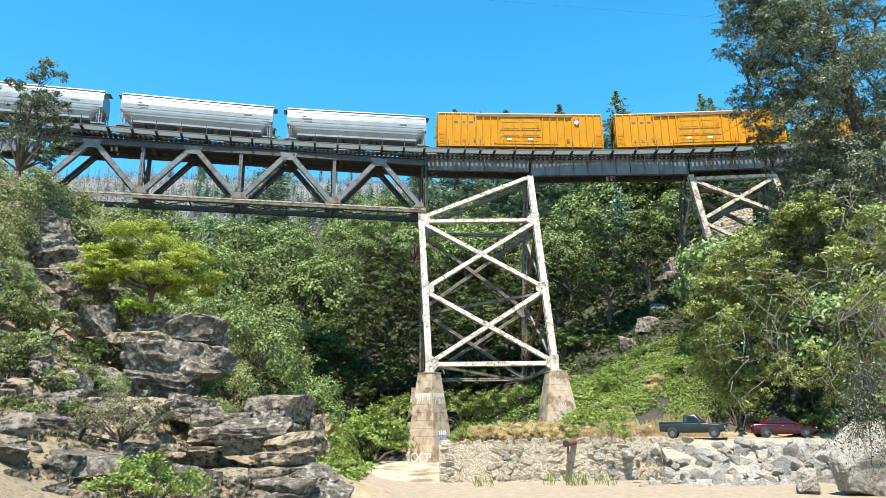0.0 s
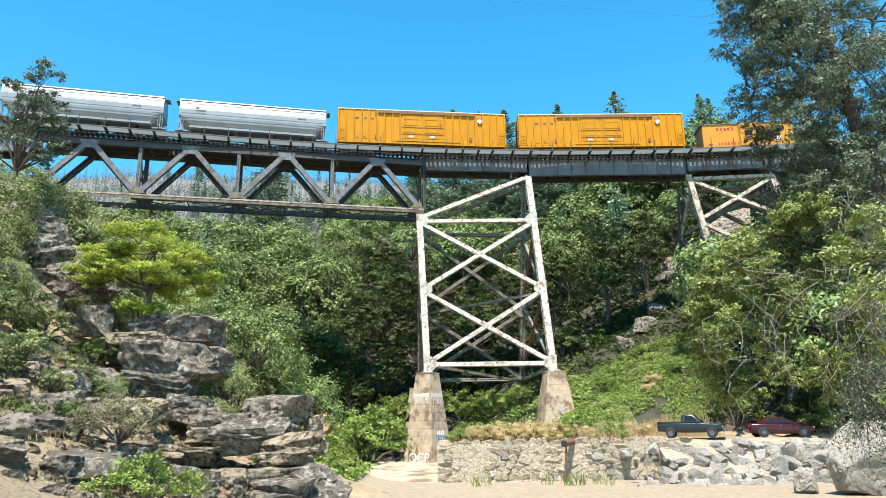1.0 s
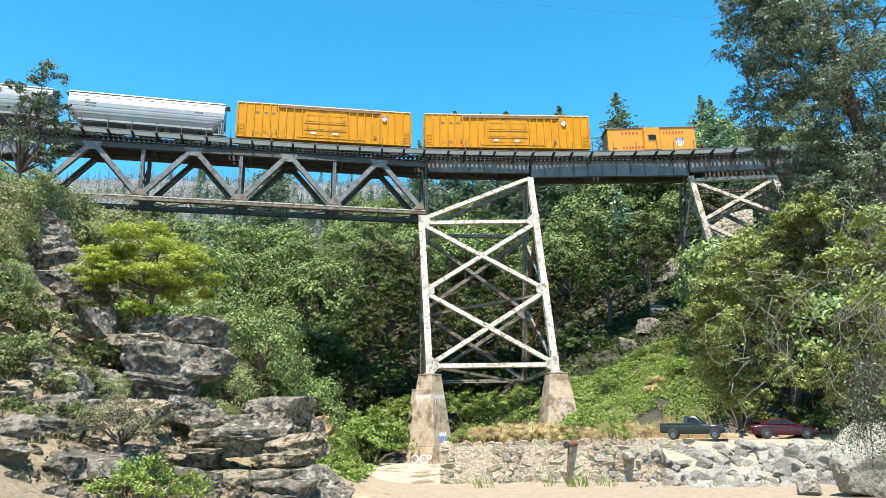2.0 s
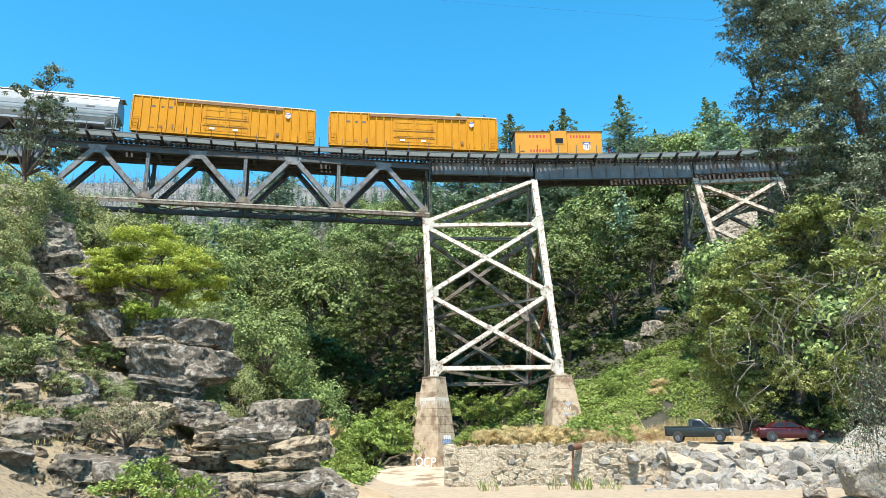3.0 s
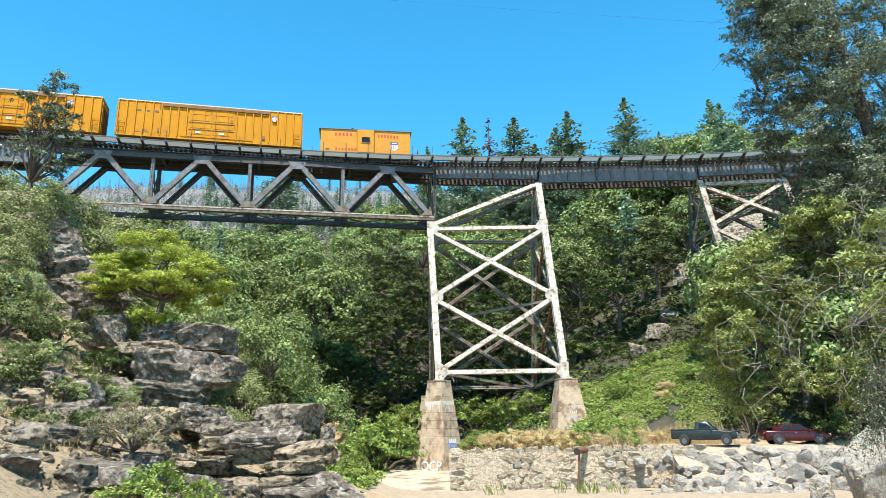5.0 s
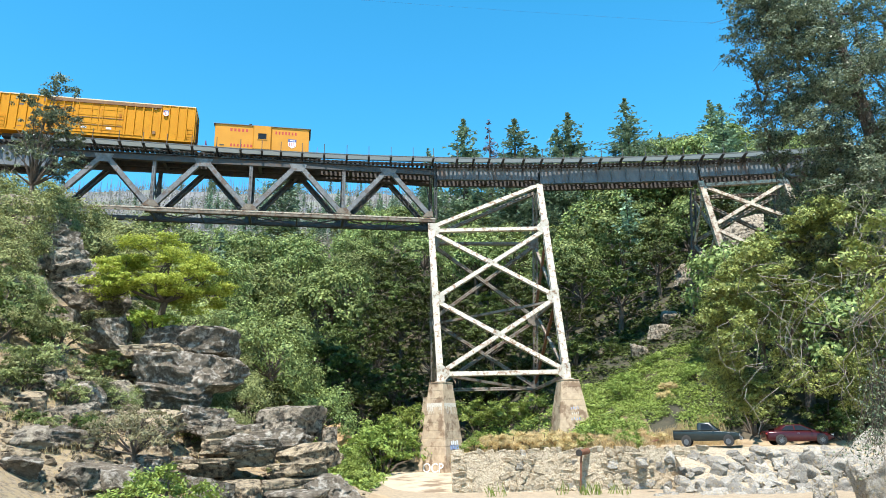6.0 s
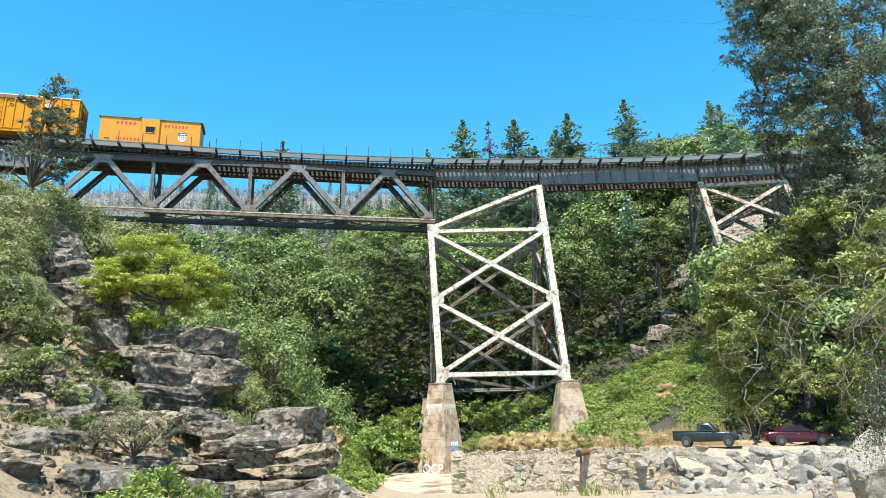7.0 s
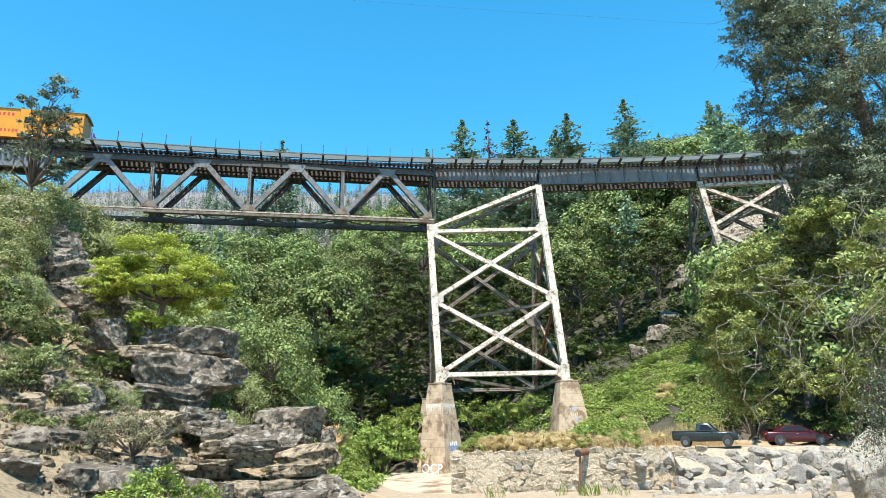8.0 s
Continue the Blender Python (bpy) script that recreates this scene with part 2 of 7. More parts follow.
L_DULL = leaf_mat("dull regrowth", (0.12, 0.125, 0.085), (0.2, 0.2, 0.15), 0.3, 0.7, 0.1)
# lower crown of the live oak: sunlight painted in as a lighter leaf colour
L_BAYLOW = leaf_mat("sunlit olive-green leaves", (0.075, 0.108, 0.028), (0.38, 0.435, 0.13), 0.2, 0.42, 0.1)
L_IVY = leaf_mat("bramble leaves", (0.11, 0.165, 0.035), (0.30, 0.38, 0.09), 0.25, 0.5, 0.1)
L_DRY = leaf_mat("dry grass", (0.44, 0.33, 0.16), (0.60, 0.47, 0.25), 0.3, 0.8, 0.1)
L_PURPLE = leaf_mat("fading purple-brown leaves", (0.17, 0.145, 0.09), (0.27, 0.245, 0.14), 0.3, 0.6, 0.1)


# ---- building helpers ----
class Geo:
    """Collects vertices and faces for one mesh."""

    def __init__(self):
        self.v, self.f = [], []

    def add(self, verts, faces):
        o = len(self.v)
        self.v.extend(verts)
        self.f.extend([tuple(i + o for i in f) for f in faces])
        return self

    def box(self, c, size, m=None):
        x, y, z = (s / 2 for s in size)
        vs = [Vector((a * x, b * y, d * z)) for d in (-1, 1) for a, b in ((-1, -1), (1, -1), (1, 1), (-1, 1))]
        if m is not None:
            vs = [m @ v for v in vs]
        c = Vector(c)
        return self.add([v + c for v in vs], [(3, 2, 1, 0), (4, 5, 6, 7), (0, 1, 5, 4), (1, 2, 6, 5), (2, 3, 7, 6), (3, 0, 4, 7)])

    def bar(self, p, q, w, h, up=(0, 0, 1)):
        """A straight bar from p to q, w wide across and h high along up."""
        p, q = Vector(p), Vector(q)
        d = (q - p).normalized()
        s = d.cross(Vector(up))
        if s.length < 1e-4:
            s = d.cross(Vector((0, 1, 0)))
        s.normalize()
        u = s.cross(d)
        vs = [e + s * (a * w / 2) + u * (b * h / 2) for e in (p, q) for a, b in ((-1, -1), (1, -1), (1, 1), (-1, 1))]
        return self.add(vs, [(0, 1, 2, 3), (7, 6, 5, 4), (4, 5, 1, 0), (5, 6, 2, 1), (6, 7, 3, 2), (7, 4, 0, 3)])

    def tube(self, pts, radii, n=7, cap=True):
        pts = [Vector(p) for p in pts]
        rings = []
        for i, p in enumerate(pts):
            d = (pts[min(i + 1, len(pts) - 1)] - pts[max(i - 1, 0)]).normalized()
            s = d.cross(Vector((0.31, 0.95, 0.05))).normalized()
            u = s.cross(d)
            rings.append([p + (s * math.cos(k * 2 * math.pi / n) + u * math.sin(k * 2 * math.pi / n)) * radii[i] for k in range(n)])
        fs = [(i * n + k, i * n + (k + 1) % n, (i + 1) * n + (k + 1) % n, (i + 1) * n + k) for i in range(len(pts) - 1) for k in range(n)]
        if cap:
            fs += [tuple(reversed(range(n))), tuple(range((len(pts) - 1) * n, len(pts) * n))]
        return self.add([v for r in rings for v in r], fs)

    def disc(self, c, axis, r, w, n=16):
        a = Vector(axis).normalized() * (w / 2)
        return self.tube([Vector(c) - a, Vector(c) + a], [r, r], n)

    def loft(self, rings, cap=True):
        n = len(rings[0])
        fs = [(i * n + k, i * n + (k + 1) % n, (i + 1) * n + (k + 1) % n, (i + 1) * n + k) for i in range(len(rings) - 1) for k in range(n)]
        if cap:
            fs += [tuple(reversed(range(n))), tuple(range((len(rings) - 1) * n, len(rings) * n))]
        return self.add([Vector(v) for r in rings for v in r], fs)

    def mesh(self, name, material, smooth=False):
        me = bpy.data.meshes.new(name)
        me.from_pydata([tuple(v) for v in self.v], [], self.f)
        me.materials.append(material)
        if smooth:
            me.polygons.foreach_set("use_smooth", [True] * len(me.polygons))
        bm = bmesh.new()
        bm.from_mesh(me)
        bmesh.ops.recalc_face_normals(bm, faces=bm.faces)
        bm.to_mesh(me)
        bm.free()
        return me


def thing(name, label, category, at=None, group="", kind=""):
    ob = new(name)
    ob.empty_display_size = 0.3
    if at is not None:
        ob.matrix_basis = at
    return tagged(ob, label, category, group, kind)


def part(name, geo, material, parent, label="", smooth=False, bevel=0.0):
    ob = new(name, geo.mesh(name, material, smooth) if isinstance(geo, Geo) else geo)
    ob.parent = parent
    if bevel:
        b = ob.modifiers.new("bevel", "BEVEL")
        b.width, b.segments, b.limit_method = bevel, 2, "ANGLE"
    return tagged(ob, label)


def solo(name, geo, material, label, category, kind="", group="", smooth=False):
    ob = new(name, geo.mesh(name, material, smooth) if isinstance(geo, Geo) else geo)
    return tagged(ob, label, category, group, kind)


def leaves(name, c, n, length, width, material, rng, along=None, fold=0.15):
    """A mesh of many small pointed leaves at the points c, facing n."""
    c, n = np.asarray(c, float), np.asarray(n, float)
    k = len(c)
    n = n / (np.linalg.norm(n, axis=1, keepdims=True) + 1e-9)
    a = rng.normal(size=(k, 3)) if along is None else np.asarray(along, float)
    a = a - n * np.sum(a * n, axis=1, keepdims=True)
    a /= np.linalg.norm(a, axis=1, keepdims=True) + 1e-9
    b = np.cross(n, a)
    s = rng.uniform(0.65, 1.25, (k, 1))
    L, W = a * s * length / 2, b * s * width / 2
    v = np.empty((k, 4, 3))
    v[:, 0], v[:, 1], v[:, 2], v[:, 3] = c - L, c + W + n * s * fold * width, c + L, c - W + n * s * fold * width
    me = bpy.data.meshes.new(name)
    me.vertices.add(4 * k)
    me.vertices.foreach_set("co", v.reshape(-1))
    me.loops.add(4 * k)
    me.loops.foreach_set("vertex_index", np.arange(4 * k, dtype=np.int32))
    me.polygons.add(k)
    me.polygons.foreach_set("loop_start", np.arange(0, 4 * k, 4, dtype=np.int32))
    me.update(calc_edges=True)
    me.materials.append(material)
    return me


# ---- the lie of the land and the line of the track ----
RAIL = 35.25


def side_y(x):
    """The line of the cars' near sides in plan."""
    y = 72.36 + 0.2356 * x - 0.00287 * max(0.0, min(x, 45.0) + 23) ** 2
    return y - 0.155 * (x - 45) - 0.2356 * (x - 45) if x > 45 else y


def side_slope(x):
    return 0.2356 - 0.00574 * max(0.0, min(x, 45.0) + 23) if x <= 45 else -0.155


TX = np.linspace(-170, 130, 6001)
TY = np.array([side_y(x) for x in TX])
TS = np.concatenate(([0], np.cumsum(np.hypot(np.diff(TX), np.diff(TY)))))
TS -= np.interp(0, TX, TS)


def on_track(s, off=0.0, z=0.0):
    """The point at s metres along the line; off: metres behind the cars' near sides; z above the rail."""
    x = float(np.interp(s, TS, TX))
    y = float(np.interp(s, TS, TY))
    a = math.atan(side_slope(x))
    return Vector((x - math.sin(a) * off, y + math.cos(a) * off, RAIL + z)), a


def soft(v, k=1.5):
    return k * math.log1p(math.exp(v / k)) if v < 20 * k else v


def step(a, b, v):
    t = min(1.0, max(0.0, (v - a) / (b - a)))
    return t * t * (3 - 2 * t)


def ground_z(x, y, rough=True):
    n1 = noise.noise(Vector((x * 0.06, y * 0.06, 0.3)))
    n2 = noise.noise(Vector((x * 0.25, y * 0.25, 1.3)))
    z = 2.3 + 2.1 * math.exp(-(x * x + (y + 3) ** 2) / 90)
    v = -(x + 6.8) - 3.2 * step(36, 46, y) * step(-16, -7, x) + 0.35 * (min(y, 38) - 28) - 0.9 * max(0.0, y - 58)
    left = 2.5 + 0.6 * soft(v) + 0.1 * max(0.0, v - 14)
    left = min(left, 33.6)
    if rough and left > 3:
        left += n1 * 2.0 + n2 * 0.7
    u = (x - 10) * 0.6 + (y - 60) * 0.5
    terr = step(50.4, 52.0, y) * step(0.6, 2.2, x - 0.10 * max(0.0, y - 60)) * step(-20, -8, 60 - abs(x - 40))
    right = 2.3 + terr * 2.85 + 0.8 * soft(min(u, 42 + 0.02 * u) - 2) * step(55, 62, y)
    if rough:
        right += terr * (n2 * 0.12) + (n1 * 1.5 + n2 * 0.5) * step(2, 8, u)
    d = y
    back = 2.3 + 0.36 * min(max(0.0, d - 64), 13) + 0.6 * min(max(0.0, d - 77), 63) + 0.43 * min(max(0.0, d - 140), 290) * 0.95 - 0.1 * max(0.0, d - 480)
    back += (n1 * 2.0 + n2 * 0.6 if rough and d > 75 else 0)
    if d > 160:
        back += 10 * noise.noise(Vector((x * 0.006, y * 0.004, 7.7)))
    back += 16 * step(20, 42, x) * step(90, 112, d) * (1 - step(130, 170, d))
    z = max(z, left, right, back)
    # the track bed keeps clear of the hill
    ty = side_y(max(-170, min(130, x))) + 1.5
    k = 1 - step(4, 12, abs(y - ty))
    z = z * (1 - k) + min(z, RAIL - 0.9) * k
    return max(z, -40)


# ---- ground ----
def spread(lo, hi, near_lo, near_hi, stepsize, grow=1.16):
    a = list(np.arange(near_lo, near_hi + 0.01, stepsize))
    s, v = stepsize, near_hi
    while v < hi:
        s *= grow
        v += s
        a.append(v)
    s, v, b = stepsize, near_lo, []
    while v > lo:
        s *= grow
        v -= s
        b.append(v)
    return b[::-1] + a


def build_ground():
    gx, gy = spread(-2600, 2600, -48, 46, 0.8), spread(-2600, 2600, 14, 92, 0.8)
    verts = [(x, y, ground_z(x, y)) for y in gy for x in gx]
    w = len(gx)
    faces = [(j * w + i, j * w + i + 1, (j + 1) * w + i + 1, (j + 1) * w + i) for j in range(len(gy) - 1) for i in range(w - 1)]
    me = bpy.data.meshes.new("ground")
    me.from_pydata(verts, [], faces)
    for m in (M_LITTER, M_ROCKGROUND, M_SOIL, M_SAND, M_ASHHILL):
        me.materials.append(m)
    for p in me.polygons:
        x, y, z = p.center
        n = 4 * noise.noise(Vector((x * 0.12, y * 0.12, 4.4)))
        if y + n * 6 > 175:
            k = 4
        elif x < -4 and y < 62 and z > 2.9:
            k = 1
        elif z < 2.9:
            k = 3
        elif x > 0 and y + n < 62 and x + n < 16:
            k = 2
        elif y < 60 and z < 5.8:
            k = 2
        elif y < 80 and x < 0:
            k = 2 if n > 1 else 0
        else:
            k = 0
        p.material_index = k
    me.polygons.foreach_set("use_smooth", [True] * len(me.polygons))
    solo("ground", me, None, "rocky canyon ground with dry soil, gravel and wooded slopes", "ground", "structure")


build_ground()


# ---- bridge ----
def near_line(x, off):
    """A point of the straight truss's plan: x along, off behind the near truss plane."""
    a = math.atan(0.2)
    return Vector((x - math.sin(a) * off, 70.75 + 0.2 * (x + 1) + math.cos(a) * off, 0))


def laced(g, p, q, w, depth, up, pitch=0.5, flange=0.05):
    """A built-up member: two channels joined by a zigzag of flat lacing bars. w: in the plane of the face, depth: across it."""
    p, q, up = Vector(p), Vector(q), Vector(up).normalized()
    d = (q - p).normalized()
    s = d.cross(up).normalized()
    for k in (-1, 1):
        g.bar(p + s * (k * (w / 2 - flange / 2)), q + s * (k * (w / 2 - flange / 2)), flange, depth, up)
        for e in (-1, 1):
            o = s * (k * (w / 2 - 0.06)) + up * (e * (depth / 2 - flange / 2))
            g.bar(p + o, q + o, 0.13, flange, up)
    n = max(2, int((q - p).length / pitch))
    for e in (-1, 1):
        for i in range(n):
            k = 1 if i % 2 else -1
            a, b = p.lerp(q, i / n), p.lerp(q, (i + 1) / n)
            o = up * (e * depth / 2)
            g.bar(a + s * (k * w * 0.42) + o, b - s * (k * w * 0.42) + o, 0.07, 0.015, up)
    return g


def plated(g, p, q, w, depth, up, pitch=0.45):
    """A member with a solid cover plate on its outer face, webs, and lacing on the underside and behind."""
    p, q, up = Vector(p), Vector(q), Vector(up).normalized()
    d = (q - p).normalized()
    s = d.cross(up).normalized()
    g.bar(p + up * depth / 2, q + up * depth / 2, w, 0.03, up)
    for k in (-1, 1):
        g.bar(p + s * (k * (w / 2 - 0.03)), q + s * (k * (w / 2 - 0.03)), 0.03, depth, up)
        o = s * (k * (w / 2 - 0.07)) - up * (depth / 2)
        g.bar(p + o, q + o, 0.14, 0.025, up)
    n = max(2, int((q - p).length / pitch))
    for i in range(n):
        k = 1 if i % 2 else -1
        a, b = p.lerp(q, i / n), p.lerp(q, (i + 1) / n)
        g.bar(a + s * (k * w * 0.45) - up * (depth / 2 + 0.02), b - s * (k * w * 0.45) - up * (depth / 2 + 0.02), 0.08, 0.02, up)
    # rivet rows
    m = max(3, int((q - p).length / 0.35))
    for i in range(m + 1):
        a = p.lerp(q, i / m) + up * (depth / 2 + 0.02)
        for k in (-1, 1):
            c = a + s * (k * w * 0.4)
            g.box(c, (0.05, 0.05, 0.05))
    return g


def build_truss():
    truss = thing("truss_span", "silver-grey riveted steel deck truss with rust on its lower chord", "bridge truss")
    bot, top = 28.55, 34.05
    a = math.atan(0.2)
    out = Vector((math.sin(a), -math.cos(a), 0))
    lows = [-38.3, -29.0, -19.75, -10.45, -1.2]
    for off, nm in ((0.0, "near"), (3.1, "far")):
        near = nm == "near"
        face = out if near else -out
        def P(x, z, o=off):
            v = near_line(x, o)
            return Vector((v.x, v.y, z))
        g = Geo()
        laced(g, P(-29.5, bot), P(-0.9, bot), 0.42, 0.5, (0, 0, 1), 0.45)
        g.bar(P(-38.3, bot + 0.1), P(-0.9, bot + 0.1), 0.05, 0.38)
        g.bar(P(-38.3, bot, off - (0.22 if near else -0.22)), P(-0.9, bot, off - (0.22 if near else -0.22)), 0.03, 0.42)
        # far plane takes the darker steel, its shade painted into the colour
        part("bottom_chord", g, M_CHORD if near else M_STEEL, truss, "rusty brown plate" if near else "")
        # pale strip on the chord face paints the sunlight on its top flange
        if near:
            part("cover_strip", Geo().bar(P(-38.3, bot + 0.16, off - 0.25), P(-0.9, bot + 0.16, off - 0.25), 0.03, 0.13), M_CREAM, truss, "cream strip painted as the sunlit flange edge")
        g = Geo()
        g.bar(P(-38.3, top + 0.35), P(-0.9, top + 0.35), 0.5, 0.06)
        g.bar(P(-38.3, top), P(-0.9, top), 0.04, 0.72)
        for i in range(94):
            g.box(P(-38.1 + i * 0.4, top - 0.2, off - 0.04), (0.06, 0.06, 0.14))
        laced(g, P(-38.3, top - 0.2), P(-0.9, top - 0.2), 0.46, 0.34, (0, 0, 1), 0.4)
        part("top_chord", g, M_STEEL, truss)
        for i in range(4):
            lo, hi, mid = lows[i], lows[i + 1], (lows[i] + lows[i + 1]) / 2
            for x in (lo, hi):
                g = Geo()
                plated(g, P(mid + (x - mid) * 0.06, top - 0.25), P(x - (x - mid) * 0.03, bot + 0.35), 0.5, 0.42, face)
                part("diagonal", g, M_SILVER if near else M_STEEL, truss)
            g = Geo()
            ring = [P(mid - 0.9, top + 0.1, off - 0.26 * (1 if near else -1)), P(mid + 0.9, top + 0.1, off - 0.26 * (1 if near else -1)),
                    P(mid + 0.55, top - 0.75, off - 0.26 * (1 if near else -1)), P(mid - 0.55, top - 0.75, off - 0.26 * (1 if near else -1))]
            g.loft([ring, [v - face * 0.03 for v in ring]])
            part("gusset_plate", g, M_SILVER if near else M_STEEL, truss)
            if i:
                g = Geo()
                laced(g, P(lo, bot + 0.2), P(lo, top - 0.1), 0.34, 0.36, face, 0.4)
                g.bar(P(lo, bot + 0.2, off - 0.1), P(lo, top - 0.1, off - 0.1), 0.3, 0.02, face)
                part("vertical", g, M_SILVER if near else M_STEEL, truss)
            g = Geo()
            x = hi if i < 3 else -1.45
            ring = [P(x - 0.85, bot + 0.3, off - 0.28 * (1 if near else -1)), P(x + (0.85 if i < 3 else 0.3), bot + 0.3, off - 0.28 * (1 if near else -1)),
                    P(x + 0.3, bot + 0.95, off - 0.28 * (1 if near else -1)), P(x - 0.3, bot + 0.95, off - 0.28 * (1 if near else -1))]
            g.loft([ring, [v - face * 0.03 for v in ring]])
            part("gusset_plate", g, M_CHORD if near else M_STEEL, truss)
    for i, x in enumerate(lows[1:]):
        g = Geo()
        p, q = near_line(x, 0), near_line(x, 3.1)
        g.bar((p.x, p.y, bot - 0.1), (q.x, q.y, bot - 0.1), 0.25, 0.3)
        part("cross_strut", g, M_STEEL, truss)
        g = Geo()
        for zz in (top - 0.5,):
            g.bar((p.x, p.y, bot + 0.3), (q.x, q.y, zz), 0.12, 0.1)
            g.bar((q.x, q.y, bot + 0.3), (p.x, p.y, zz), 0.12, 0.1)
        part("sway_brace", g, M_STEEL, truss)
        if i < 3:
            x2 = lows[i + 2]
            xm = (x + x2) / 2
            g = Geo()
            for s, e in (((x, 0), (xm, 3.1)), ((x, 3.1), (xm, 0)), ((xm, 0), (x2, 3.1)), ((xm, 3.1), (x2, 0)), ((xm, 0), (xm, 3.1))):
                p1, q1 = near_line(*s), near_line(*e)
                g.bar((p1.x, p1.y, bot - 0.2), (q1.x, q1.y, bot - 0.2), 0.12, 0.1)
            part("lateral_brace", g, M_STEEL, truss)
    # floor beams and stringers under the ties
    for x in np.arange(-37.6, -1, 4.65):
        p, q = near_line(x, 0), near_line(x, 3.1)
        part("floor_beam", Geo().bar((p.x, p.y, 34.2), (q.x, q.y, 34.2), 0.3, 0.7), M_STEEL, truss)
    for o in (0.75, 2.35):
        p, q = near_line(-38.2, o), near_line(-1, o)
        part("stringer", Geo().bar((p.x, p.y, 34.35), (q.x, q.y, 34.35), 0.3, 0.75), M_STEEL, truss)


def build_girder(x0, x1, depth, name_label):
    sp = thing("girder_span", name_label, "bridge girder", group="plate girder spans")
    s0, s1 = float(np.interp(x0, TX, TS)), float(np.interp(x1, TX, TS))
    a0, b0 = on_track(s0 + 0.06, 0.55)[0], on_track(s1 - 0.06, 0.55)[0]
    a1, b1 = on_track(s0 + 0.06, 2.6)[0], on_track(s1 - 0.06, 2.6)[0]
    zt = 34.88
    # the second girder's shade is painted in with darker steel
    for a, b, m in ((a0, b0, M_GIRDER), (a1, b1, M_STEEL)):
        a, b = a.copy(), b.copy()
        d = (b - a).normalized()
        n = Vector((d.y, -d.x, 0))
        g = Geo()
        a.z = b.z = zt - depth / 2
        g.bar(a, b, 0.03, depth)
        part("web", g, m, sp)
        for z, w in ((zt, 0.42), (zt - depth, 0.42)):
            g = Geo()
            g.bar((a.x, a.y, z), (b.x, b.y, z), w, 0.06)
            g.bar((a.x, a.y, z + (-0.1 if z == zt else 0.1)), (b.x, b.y, z + (-0.1 if z == zt else 0.1)), 0.06, 0.16)
            part("flange", g, m, sp)
        L = (b - a).length
        k = int(L / 1.5)
        for i in range(k + 1):
            c = a.lerp(b, i / k)
            for e in (-1, 1):
                o = c + n * (e * 0.09)
                part("stiffener", Geo().bar((o.x, o.y, zt - depth + 0.04), (o.x, o.y, zt - 0.04), 0.05, 0.16, n), m, sp)
    k = int((b0 - a0).length / 2.4)
    for i in range(k + 1):
        p, q = a0.lerp(b0, i / k), a1.lerp(b1, i / k)
        z1, z2 = zt - 0.3, zt - depth + 0.2
        g = Geo()
        g.bar((p.x, p.y, z1), (q.x, q.y, z2), 0.09, 0.09)
        g.bar((p.x, p.y, z2), (q.x, q.y, z1), 0.09, 0.09)
        g.bar((p.x, p.y, z2), (q.x, q.y, z2), 0.1, 0.1)
        part("cross_frame", g, M_STEEL, sp)
        if i < k:
            p2, q2 = a0.lerp(b0, (i + 1) / k), a1.lerp(b1, (i + 1) / k)
            s, e = (p, q2) if i % 2 else (q, p2)
            part("lateral_brace", Geo().bar((s.x, s.y, z2), (e.x, e.y, z2), 0.09, 0.09), M_STEEL, sp)


